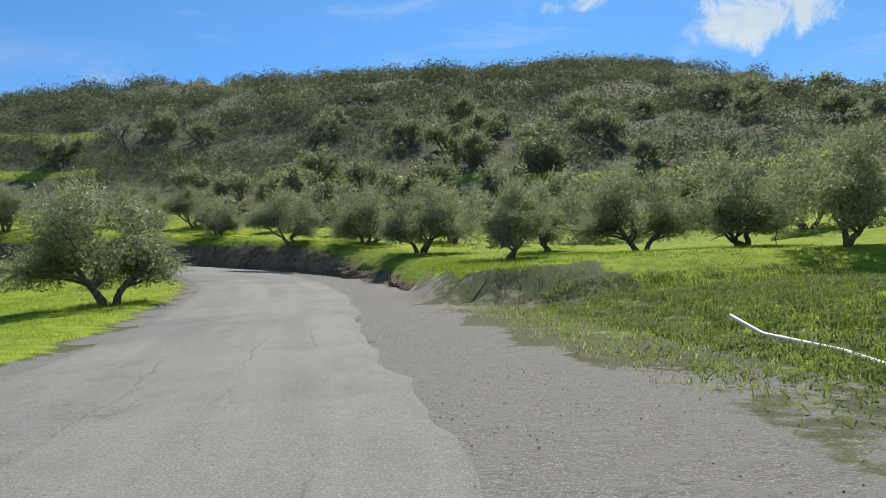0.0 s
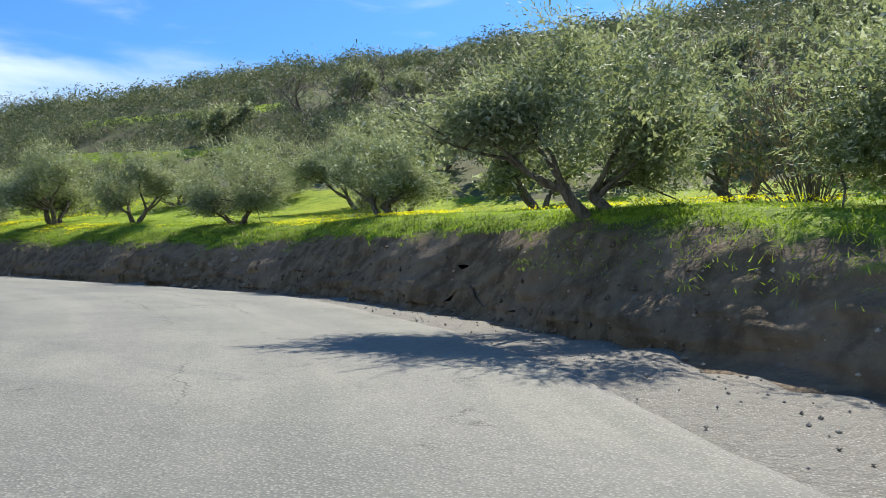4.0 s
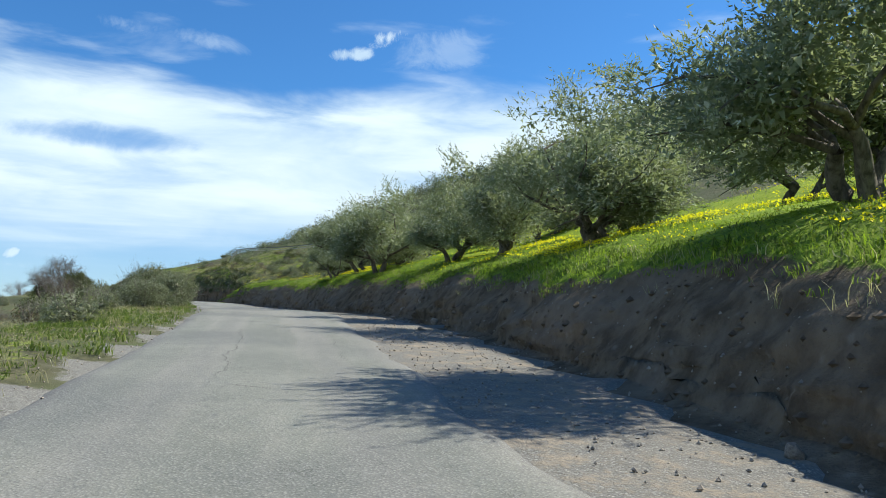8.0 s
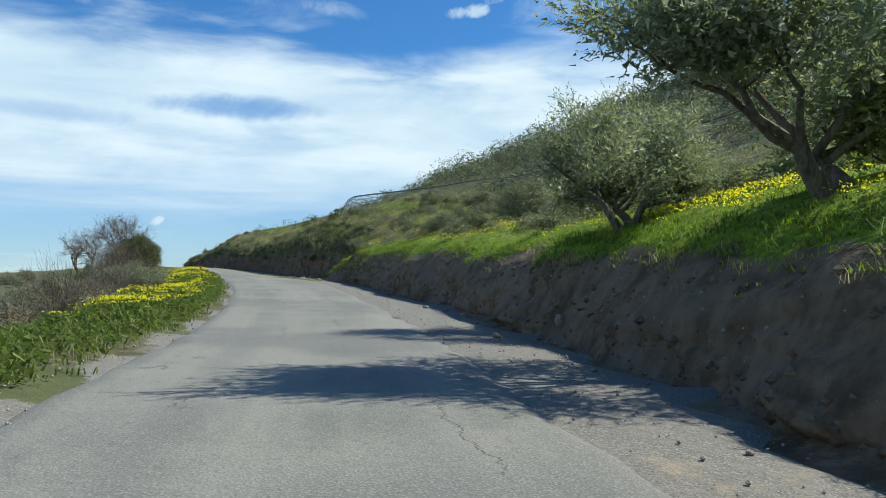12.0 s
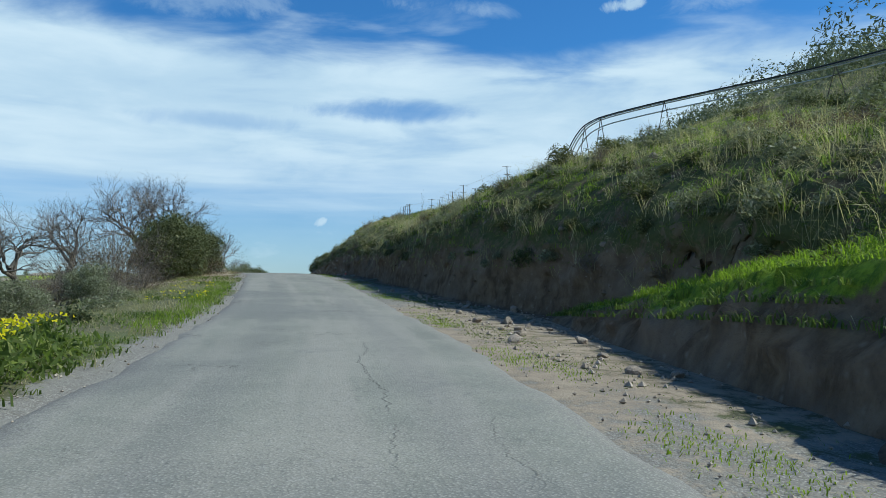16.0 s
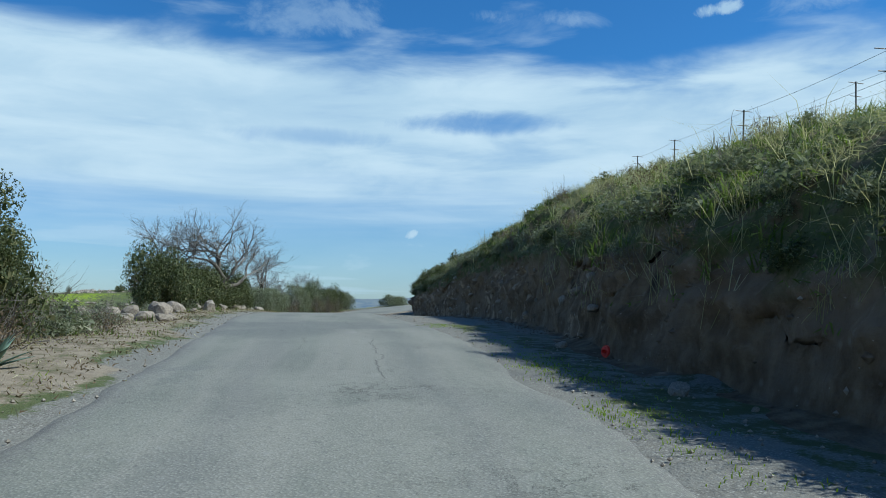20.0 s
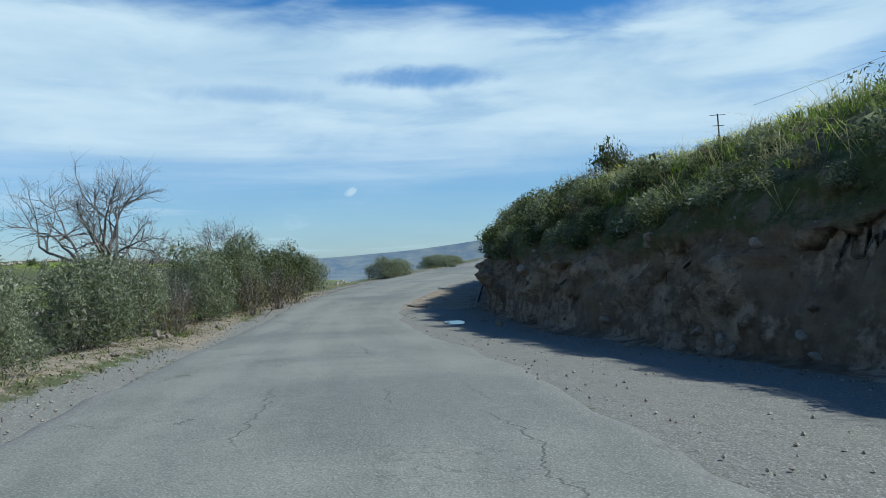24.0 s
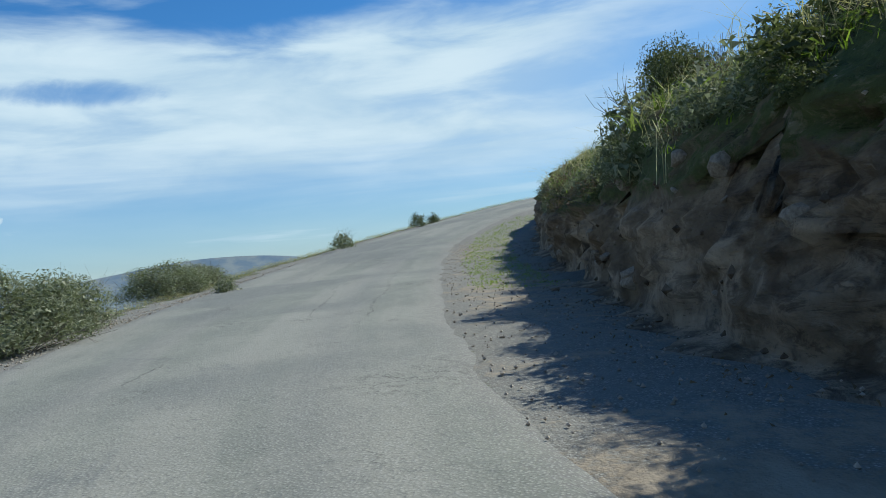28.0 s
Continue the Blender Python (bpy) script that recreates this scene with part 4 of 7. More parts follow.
    heap = 0.05 * lumps(ss, d, 0.7, 3) + np.clip(0.10 + 0.12 * lumps(ss + 31, ss * 0, 2.4, 2), 0.02, 0.3) * np.clip(1 + c[None] / 0.3, 0, 1) ** 1.4
    z = np.where(c[None] < 0, slope - 0.05 + heap - 0.1 * (c[None] < -0.33), np.maximum(z, slope - 0.05 + heap * (c[None] < 0.05)))
    z = slope - 0.1 + (z - slope + 0.1) * np.clip((s[:, None] - 27) / 8, 0, 1)
    green = np.where(s[:, None] > 155, np.interp(c, [0, 0.09, 0.20, 1.0], [0.1, 0.3, 0.95, 1.0])[None], np.interp(c, [0, 0.45, 0.7, 1.0], [0.05, 0.20, 0.75, 1.0])[None] + np.interp(s, [34, 50], [0.5, 0.0])[:, None]) * np.interp(s, [26, 45, 150, 160, 350], [0.8, 0.7, 0.7, 1.0, 1.0])[:, None] + 0.15 * (s[:, None] > 155) * (s[:, None] < 200)
    turf = np.interp(s, [26, 38, 52, 120, 150, 160], [1.0, 0.8, 0.0, 0.0, 0.0, 0.0])[:, None] * np.interp(c, [0, 0.2, 0.5, 1], [0.1, 0.6, 1, 1])[None]
    hang = c[None] + 0.06 + 0.34 * lumps(ss, ss * 0 + 11, 3.2, 3) + 0.12 * lumps(ss, d, 0.7, 2)
    turf = turf + np.interp(s, [40, 52, 122, 138, 156, 160], [0, 1, 1, 0.7, 0.8, 0])[:, None] * np.interp(hang, [0.5, 0.72, 0.9, 1.5], [0, 0.5, 1, 1])
    cover = np.stack([np.broadcast_to(green, d.shape), np.broadcast_to(rocky, d.shape), np.broadcast_to(turf, d.shape)], -1).reshape(-1, 3)
    f = sheet(len(s), len(c))[:, ::-1]
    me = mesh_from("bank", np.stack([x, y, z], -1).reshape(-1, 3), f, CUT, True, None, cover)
    ob = tagged(new("bank", me), "steep roadside cutting of bare brown earth and weathered rock", "bank", "", "structure")
    return ob, s, c, np.stack([x, y, z], -1)


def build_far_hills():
    """Low hills round the valley to the west, far away, with the blue haze put into their colour."""
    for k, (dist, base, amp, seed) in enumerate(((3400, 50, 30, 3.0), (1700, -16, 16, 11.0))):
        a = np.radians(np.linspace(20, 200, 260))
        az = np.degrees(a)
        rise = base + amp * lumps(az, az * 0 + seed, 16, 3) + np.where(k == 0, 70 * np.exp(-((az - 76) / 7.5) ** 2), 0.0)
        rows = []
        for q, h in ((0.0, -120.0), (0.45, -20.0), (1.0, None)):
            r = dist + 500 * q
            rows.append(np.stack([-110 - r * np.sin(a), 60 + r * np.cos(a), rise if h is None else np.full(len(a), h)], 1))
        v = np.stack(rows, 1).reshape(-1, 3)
        me = mesh_from("far_hills", v, sheet(len(a), 3), HAZY_HILL, True)
        tagged(new("backdrop_hills", me), "low hills far across the valley, tinted with blue haze", "hills", "", "structure")


def build_spur():
    """The low tongue of earth at which the first cutting ends, grassed over on top, with the high bank set back behind it."""
    s = np.arange(149.6, 171.6, 0.15)
    foot = np.interp(s, [149.6, 152, 156, 160, 165, 169, 171.6], [4.5, 4.25, 4.35, 4.7, 5.2, 5.8, 6.2])[:, None]
    tall = np.interp(s, [149.6, 156, 159, 161, 163.5, 167, 170, 171.6], [1.55, 1.75, 1.55, 1.3, 1.0, 0.55, 0.12, -0.15])[:, None]
    back = np.array([-0.15, 0, 0.08, 0.16, 0.26, 0.36, 0.48, 0.62, 0.8, 1.1, 1.5, 2.0, 2.6, 3.3, 4.0])[None]
    share = np.interp(back, [-0.15, 0, 0.16, 0.36, 0.62, 0.9, 1.5, 2.6, 4.0], [-0.1, 0, 0.34, 0.62, 0.86, 0.97, 1.06, 1.28, 1.62])
    ss = np.broadcast_to(s[:, None], (len(s), back.shape[1]))
    high = tall * share
    d = foot + back * 1.25 - (0.30 * lumps(ss, high * 2 + back, 1.1, 4) + 0.16 * lumps(ss + 9, high * 3, 0.35, 3)) * np.clip(back / 0.15, 0, 1)
    px, py, pz = (np.interp(s, LINE_S, LINE[:, k])[:, None] for k in range(3))
    nx, ny = (np.interp(s, LINE_S, LINE_N[:, k])[:, None] for k in range(2))
    z = pz - 0.13 + high + 0.10 * lumps(ss, d, 0.9, 3) * np.clip(back, 0, 1)
    turf = np.interp(back + 0.25 * lumps(ss, ss * 0 + 3, 1.6, 3), [0.12, 0.40, 0.7], [0.0, 0.5, 1.0])
    cover = np.stack([np.interp(back, [0, 0.6, 1], [0.0, 0.5, 1.0]) + 0 * ss, 0.15 + 0 * ss, turf], -1).reshape(-1, 3)
    me = mesh_from("bank_spur", np.stack([px + nx * d, py + ny * d, z], -1).reshape(-1, 3), sheet(len(s), back.shape[1])[:, ::-1], CUT, True, None, cover)
    tagged(new("bank_spur", me), "low tongue of brown earth with grass on top", "bank", "", "structure")
    return s, foot[:, 0], tall[:, 0], np.stack([px + nx * d, py + ny * d, z], -1)


build_ground()
build_road()
SPUR = build_spur()
BANK, BANK_S, BANK_C, BANK_XYZ = build_bank()
build_far_hills()
# ---------------------------------------------------------------- olive trees
def olive_parts(seed, count=7000, leaf=0.11):
    """One olive tree of 4 m: meshes of the trunk, the limbs and the crown."""
    rng = np.random.RandomState(seed)
    trunk, limbs, tips = Heap(), [], []
    stems = rng.randint(2, 4)
    turn = rng.uniform(0, 6.28)
    for i in range(stems):
        a = turn + i * 2 * math.pi / stems + rng.uniform(-0.4, 0.4)
        p, d = bent(rng, (0.10 * math.cos(a), 0.10 * math.sin(a), -0.15), (0.42 * math.cos(a), 0.42 * math.sin(a), 1.0), rng.uniform(0.7, 1.05), 6, 0.16)
        tube(trunk, p, np.linspace(0.125, 0.07, len(p)) * rng.uniform(0.85, 1.15), 8)
        h = Heap()
        for j in range(rng.randint(3, 5)):
            b = a + rng.uniform(-1.1, 1.1)
            q, e = bent(rng, p[-1 - rng.randint(0, 2)], (0.9 * math.cos(b), 0.9 * math.sin(b), rng.uniform(0.5, 1.4)), rng.uniform(0.9, 1.7), 5, 0.2, 0.03)
            tube(h, q, np.linspace(0.05, 0.018, len(q)), 6)
            tips.append(q[-1])
            for _ in range(3):
                w, g = bent(rng, q[rng.randint(2, len(q))], e + rng.normal(size=3) * 0.8, rng.uniform(0.5, 0.9), 4, 0.25, 0.02)
                tube(h, w, np.linspace(0.02, 0.007, len(w)), 4)
                tips.append(w[-1])
        limbs.append(h)
    for _ in range(44):
        a, e = rng.uniform(0, 6.28), rng.uniform(-0.8, 1.35)
        tips.append(np.array([1.5 * math.cos(a) * math.cos(e), 1.5 * math.sin(a) * math.cos(e), 1.75 + 1.25 * math.sin(e)]) * rng.uniform(0.78, 1.12))
    limb_ends = np.array(tips[:-44])
    tips = np.array(tips)
    middle = np.array([0, 0, 1.75])
    lobes = 1 + 0.22 * np.sin(3 * np.arctan2(tips[:, 1], tips[:, 0]) + seed) + 0.12 * rng.normal(size=len(tips))
    reach = np.sqrt((tips[:, 0] / 1.55) ** 2 + (tips[:, 1] / 1.55) ** 2 + ((tips[:, 2] - 1.75) / 1.3) ** 2)[:, None]
    tips = middle + (tips - middle) / np.maximum(reach, 1.0) * np.clip(lobes, 0.75, 1.10)[:, None]
    beyond = np.linalg.norm((limb_ends - middle) / (1.55, 1.55, 1.3), axis=1) > 0.95
    tips = np.concatenate([tips, limb_ends[beyond], 0.75 * limb_ends[beyond] + 0.25 * middle])
    crown, per = Heap(), 9
    shoots = int(count * 0.72 / len(tips) / per)
    for t in tips:
        out = (t - middle) / (1.0, 1.0, 0.9)
        size = rng.uniform(0.75, 1.35)
        at = blob(rng, int(shoots * size), t, (0.30 * size, 0.30 * size, 0.24 * size), 0.2)
        crown.put(*sprigs(rng, at, out * 0.6 + (0, 0, 0.45) + rng.normal(size=at.shape) * 0.65, 0.34, per, leaf, leaf * 0.34))
        core = blob(rng, int(count * 0.28 / len(tips)), t - out * 0.12, (0.42, 0.42, 0.36), 0.1)
        crown.put(*coat(rng, core, core - middle, leaf * 1.5, leaf * 0.8, 0.8))
    v, f = np.concatenate(crown.v), np.concatenate(crown.f)
    keep = v.reshape(-1, 3, 3)[:, :, 2].min(axis=1) > 0.42
    v, f = v.reshape(-1, 3, 3)[keep].reshape(-1, 3), np.arange(3 * keep.sum()).reshape(-1, 3)
    return trunk.mesh("trunk", BARK, True), [h.mesh("limb", BARK, True) for h in limbs], mesh_from("crown", v, f, LEAF_OLIVE)


OLIVES = [olive_parts(3, 34000, 0.074), olive_parts(8, 34000, 0.074), olive_parts(14, 34000, 0.074), olive_parts(21, 5200, 0.19), olive_parts(29, 5200, 0.19)]


def olive(x, y, height, kind, turn, label, group="olive grove"):
    trunk, limbs, crown = OLIVES[kind]
    k = height / 3.35
    e = thing("olive_tree", label, "tree", group, "", pose(x, y, ground_at(x, y) - 0.05, 0, 0, turn) @ Matrix.Diagonal((1.14 * k, 1.14 * k, k, 1)))
    child("trunk", trunk, e, "gnarled grey-brown trunk forking at the ground")
    for m in limbs:
        child("limb", m, e)
    child("crown", crown, e, "silvery grey-green leaves")


rng = np.random.RandomState(5)
# the row along the brow of the bank, as it is passed
for i, (x, y, h) in enumerate(((-10.6, 49.6, 3.4), (-18.1, 59.0, 3.1), (-25.2, 62.3, 3.2), (-32.8, 66.1, 3.4), (-40.0, 68.8, 4.4), (-48.4, 71.2, 4.3),
                               (-54.7, 72.2, 3.8), (-61.2, 74.4, 3.4), (-69.0, 74.8, 4.5), (-76.3, 77.0, 4.2), (-82.0, 77.5, 3.0))):
    olive(x, y, h, i % 3, 47 * i, "olive tree with silvery leaves on the brow of the bank")
# behind them, up the grove and over the field by the first bend
for i, (x, y, h) in enumerate(((-23.3, 69.2, 3.8), (-29.6, 72.3, 3.8), (-38.0, 76.0, 3.6), (-46.9, 76.6, 3.9), (-56.2, 79.2, 3.8), (-63.4, 80.5, 3.6), (-72.0, 81.5, 3.8),
                               (-80.4, 83.6, 3.4), (-88.6, 83.2, 3.0), (1.8, 30.2, 3.1), (-2.0, 40.6, 3.8), (-5.8, 48.9, 3.8), (4.6, 40.0, 3.7), (8.0, 35.1, 4.2), (11.6, 32.4, 4.2),
                               (13.0, 27.0, 4.0), (18.0, 41.0, 4.0), (-14.7, 66.1, 3.8), (-19.7, 65.0, 3.6), (-0.5, 53.0, 3.8), (8.0, 50.5, 4.0), (16.4, 54.0, 4.0), (-8.0, 60.0, 3.8),
                               (-2.2, 67.0, 3.9), (8.5, 64.0, 4.0), (20.0, 62.0, 4.2), (24.0, 49.0, 4.1), (26.0, 36.0, 4.0))):
    olive(x, y, h, 3 + i % 2 if i > 15 else i % 3, 61 * i + 20, "olive tree in the grassy grove")
olive(-11.6, 25.6, 4.3, 1, 130, "lone olive tree with a spreading crown on the road verge", "roadside trees")
for i, (x, y, h) in enumerate(((-12.0, 72.5, 3.9), (-6.0, 74.5, 4.1), (-17.5, 76.0, 3.8), (-2.0, 78.5, 4.2), (-10.0, 82.0, 4.0), (4.0, 72.5, 4.0), (-22.5, 78.5, 3.9), (-15.0, 86.0, 4.2), (-28.0, 82.0, 3.8))):
    olive(x, y, h, 3 + i % 2, 83 * i, "olive tree at the foot of the hillside", "hillside olives")
for i in range(46):
    x, y = rng.uniform(-62, 62), rng.uniform(68, 112)
    if on_ridge(np.array([x]), np.array([y]))[0][0] < 55 or on_road(x, y)[1][0] < 24:
        continue
    olive(x, y, rng.uniform(3.2, 4.6), 3 + i % 2, rng.uniform(0, 360), "olive tree on the lower hillside", "hillside olives")


# ---------------------------------------------------------------- shrubs and bare trees
def shrub_parts(seed, count, leaf, mat, flat=0.8, twigs=14, twig_out=1.15, width=0.45, thick=1.0, n=18):
    """A shrub of 1 m radius: woody stems and a lumpy coat of leaves."""
    rng = np.random.RandomState(seed)
    wood, core, pts = Heap(), Heap(), []
    for i in range(twigs):
        a, e = rng.uniform(0, 6.28), rng.uniform(0.35, 1.5)
        w = np.array([math.cos(a) * math.cos(e), math.sin(a) * math.cos(e), math.sin(e) * flat * 1.3])
        p, d = bent(rng, (w[0] * 0.1, w[1] * 0.1, -0.1), w, twig_out * rng.uniform(0.75, 1.1), 4, 0.18)
        tube(wood, p, np.linspace(0.014, 0.004, len(p)) * thick, 3)
        for j in (2, 2, 3, 3):
            q, g = bent(rng, p[j], d + rng.normal(size=3) * 0.7, 0.45 * twig_out, 2, 0.25)
            tube(wood, q, np.linspace(0.005, 0.002, len(q)) * thick, 3)
    for i in range(n):
        # lumps over a dome, with some fill inside it
        a, e = i * 2.4 + rng.uniform(-0.4, 0.4), math.asin(min(1.0, (i + rng.uniform(0, 1)) / n))
        r = rng.uniform(0.42, 0.72) if i % 4 else rng.uniform(0.2, 0.4)
        c = (r * math.cos(a) * math.cos(e), r * math.sin(a) * math.cos(e), flat * (0.16 + 1.05 * r * math.sin(e)))
        k = rng.uniform(0.24, 0.42)
        spot = blob(rng, count // n, c, (k, k, k * 0.85), 0.55)
        pts.append(np.c_[spot, spot - np.array(c) + (0, 0, 0.08)])
        core.put(*leaves(rng, blob(rng, 90 if count > 2000 else 12, c, (k * 0.66, k * 0.66, k * 0.55), 0.1), k * (0.22 if count > 2000 else 0.5), k * (0.16 if count > 2000 else 0.36)))
    pts = np.concatenate(pts)
    pts = pts[pts[:, 2] > -0.02]
    v, f = coat(rng, pts[:, :3], pts[:, 3:], leaf, leaf * width, 0.9)
    if mat != LEAF_RUST:
        # the dense inside of the bush
        core.put(v, f)
        v, f = np.concatenate(core.v), np.concatenate(core.f)
    raw = (np.concatenate(wood.v), np.concatenate(wood.f), v, f)
    return wood.mesh("woody_base", TWIG), mesh_from("foliage", v, f, mat), raw


def bare_parts(seed, depth=7):
    """A leafless tree of about 4 m with a maze of fine twigs."""
    rng = np.random.RandomState(seed)
    trunk, twigs = Heap(), Heap()

    def grow(start, way, length, radius, level):
        p, d = bent(rng, start, way, length, 4 if level < 3 else 2, 0.22, 0.02)
        tube(trunk if level < 2 else twigs, p, np.linspace(radius, radius * 0.62, len(p)), 7 if level < 2 else 3)
        if level >= depth:
            return
        for _ in range((4, 3, 3, 3, 3, 3, 2)[level] if depth > 6 else (3, 3, 3, 3, 3, 2, 2)[level]):
            grow(p[-1 - rng.randint(0, 2)], d + rng.normal(size=3) * (0.62, 0.62, 0.36) + (0, 0, 0.14), length * rng.uniform(0.62, 0.86), radius * 0.53, level + 1)

    grow((0, 0, -0.1), (rng.uniform(-0.3, 0.3), rng.uniform(-0.3, 0.3), 1.0), 0.8, 0.085, 0)
    top = max(v[:, 2].max() for v in twigs.v)
    for h in (trunk, twigs):
        h.v = [v * (4.0 / top) for v in h.v]
    return trunk.mesh("trunk", BARK, True), twigs.mesh("branchwork", TWIG)


SHRUBS = {"dark": [shrub_parts(31, 18000, 0.038, LEAF_DARK, 1.2, 26, 1.02, 0.6, 0.5, 26), shrub_parts(32, 18000, 0.038, LEAF_DARK, 1.3, 26, 1.02, 0.6, 0.5, 26)],
          "grey": [shrub_parts(41, 13000, 0.046, LEAF_GREY, 1.2, 30, 1.12, 0.30, 0.5, 24), shrub_parts(42, 13000, 0.046, LEAF_GREY, 1.3, 30, 1.12, 0.30, 0.5, 24)],
          "brown": [shrub_parts(51, 1600, 0.045, LEAF_RUST, 0.9, 80, 1.15, 0.4, 0.45), shrub_parts(52, 1600, 0.045, LEAF_RUST, 1.0, 80, 1.15, 0.4, 0.45)]}
SMALL = {"dark": [shrub_parts(33, 1200, 0.090, LEAF_DARK, 0.8, 6, 0.95), shrub_parts(34, 1200, 0.090, LEAF_DARK, 1.0, 6, 0.95)],
         "grey": [shrub_parts(43, 1200, 0.098, LEAF_GREY, 0.85, 9, 1.25, 0.28), shrub_parts(44, 1200, 0.098, LEAF_GREY, 1.0, 9, 1.25, 0.28)],
         "brown": [shrub_parts(53, 500, 0.09, LEAF_RUST, 0.9, 16, 1.3), shrub_parts(54, 450, 0.09, LEAF_RUST, 1.0, 16, 1.3)]}
SHRUBS["thicket"] = [shrub_parts(35, 34000, 0.030, LEAF_DARK, 1.5, 44, 1.0, 0.6, 0.35, 46), shrub_parts(36, 34000, 0.030, LEAF_DARK, 1.6, 44, 1.0, 0.6, 0.35, 46)]
SHRUB_WORDS = {"thicket": "tall dense dark evergreen thicket", "dark": "dense dark evergreen shrub", "grey": "grey-green scrubby bush with fine twigs", "brown": "leafless brown thorny bush"}
TALL = {"thicket": 1.65, "dark": 1.35, "grey": 1.3, "brown": 1.0}
BARE = [bare_parts(61), bare_parts(62), bare_parts(63), bare_parts(64, 5), bare_parts(65, 5)]


def shrub(x, y, radius, height, sort, turn, where, variant=0, group="roadside shrubs", lift=0.0):
    wood, coat, _ = (SHRUBS if radius > 1.05 else SMALL)[sort][variant % 2]
    m = pose(x, y, ground_at(x, y) - 0.05 + lift, 0, 0, turn) @ Matrix.Diagonal((radius, radius, height / (TALL[sort] if radius > 1.05 else 1.0), 1))
    e = thing("shrub", SHRUB_WORDS[sort] + " " + where, "shrub", group, "", m)
    child("woody_base", wood, e)
    child("foliage", coat, e)


def bare(x, y, height, variant, turn, lean, where):
    k = height / 4.0
    e = thing("bare_tree", "leafless grey tree with a maze of twigs " + where, "tree", "bare trees", "", pose(x, y, ground_at(x, y) - 0.05, lean, 0, turn) @ Matrix.Diagonal((k, k, k, 1)))
    trunk, twigs = BARE[variant]
    child("trunk", trunk, e)
    child("branchwork", twigs, e)


for i, (x, y, r, h, sort) in enumerate((
        (-62.9, 63.7, 1.05, 1.35, "grey"), (-64.6, 63.0, 1.1, 1.3, "grey"), (-59.6, 62.2, 1.0, 1.0, "grey"), (-67.0, 63.2, 1.2, 1.3, "brown"),
        (-72.6, 64.9, 1.3, 1.7, "grey"), (-75.0, 62.4, 1.2, 1.3, "grey"), (-69.8, 61.8, 1.0, 1.1, "grey"), (-80.5, 65.2, 1.0, 0.8, "grey"),
        (-60.5, 60.4, 0.9, 0.9, "grey"), (-92.0, 66.5, 1.5, 1.3, "brown"), (-97.0, 67.6, 1.4, 1.2, "brown"), (-104, 68.4, 1.3, 0.9, "grey"), (-113, 68.4, 1.3, 0.9, "grey"), (-122, 68.2, 1.3, 1.0, "grey"), (-134, 66.5, 1.4, 1.2, "grey"), (-138.5, 67.6, 1.3, 1.1, "grey"), (-141, 68.8, 1.1, 0.8, "brown"),
        (-149.2, 66.0, 2.2, 2.3, "brown"), (-146.5, 65.2, 2.2, 2.0, "brown"), (-150.6, 67.6, 1.4, 1.9, "brown"), (-159.4, 67.6, 1.8, 2.4, "brown"), (-143.5, 66.6, 1.3, 0.9, "brown"), (-140.0, 65.6, 1.4, 0.9, "brown"), (-151.6, 68.0, 2.1, 2.9, "thicket"), (-154.2, 67.7, 2.4, 3.4, "thicket"), (-157.8, 68.5, 1.8, 2.8, "thicket"), (-153.0, 69.2, 0.9, 1.2, "brown"), (-157.0, 69.6, 0.8, 1.0, "brown"),
        (-160.8, 67.4, 1.5, 2.2, "thicket"), (-164.4, 67.2, 1.4, 2.4, "thicket"), (-167.0, 66.8, 1.1, 1.1, "brown"), (-163, 68.4, 0.8, 0.6, "brown"), (-180.6, 65.4, 1.4, 2.2, "dark"), (-184.6, 65.3, 1.9, 1.9, "dark"),
        (-190.0, 65.0, 1.8, 2.2, "thicket"), (-193.6, 65.2, 1.3, 1.6, "dark"), (-198.5, 63.6, 1.6, 1.8, "grey"), (-202.6, 65.2, 1.1, 1.3, "grey"), (-206.0, 63.4, 1.7, 2.0, "grey"),
        (-209.6, 64.4, 1.4, 1.7, "grey"), (-213.6, 64.2, 1.7, 2.3, "grey"), (-218.0, 65.4, 1.6, 2.1, "grey"), (-221.2, 65.6, 1.6, 2.2, "thicket"), (-224.4, 65.8, 1.7, 2.5, "grey"),
        (-227.5, 66.2, 1.9, 2.5, "thicket"), (-231.0, 67.2, 1.6, 2.3, "dark"), (-234.4, 68.3, 1.1, 2.0, "grey"), (-219.6, 67.0, 0.8, 1.2, "brown"), (-223.2, 67.5, 0.8, 1.3, "brown"), (-226.2, 68.0, 0.75, 1.1, "brown"), (-212.0, 66.0, 0.8, 1.0, "brown"),
        (-243.2, 72.9, 1.5, 1.2, "grey"), (-246.0, 73.8, 1.4, 1.2, "grey"), (-254.0, 77.2, 1.5, 1.0, "grey"), (-257.0, 79.0, 1.5, 1.0, "grey"),
        (-250.2, 78.2, 0.5, 0.4, "grey"), (-262.4, 86.9, 0.7, 0.7, "grey"), (-268.4, 94.2, 0.6, 0.7, "dark"), (-269.4, 95.8, 0.5, 0.6, "dark"))):
    shrub(x, y, r * 1.1, h * 1.3, sort, 77 * i, "beside the road", i)
shrub(-7.2, 52.6, 1.9, 3.4, "brown", 20, "among the olive trees", 0, "grove bushes")
shrub(-3.6, 55.4, 1.7, 3.0, "brown", 140, "among the olive trees", 1, "grove bushes")
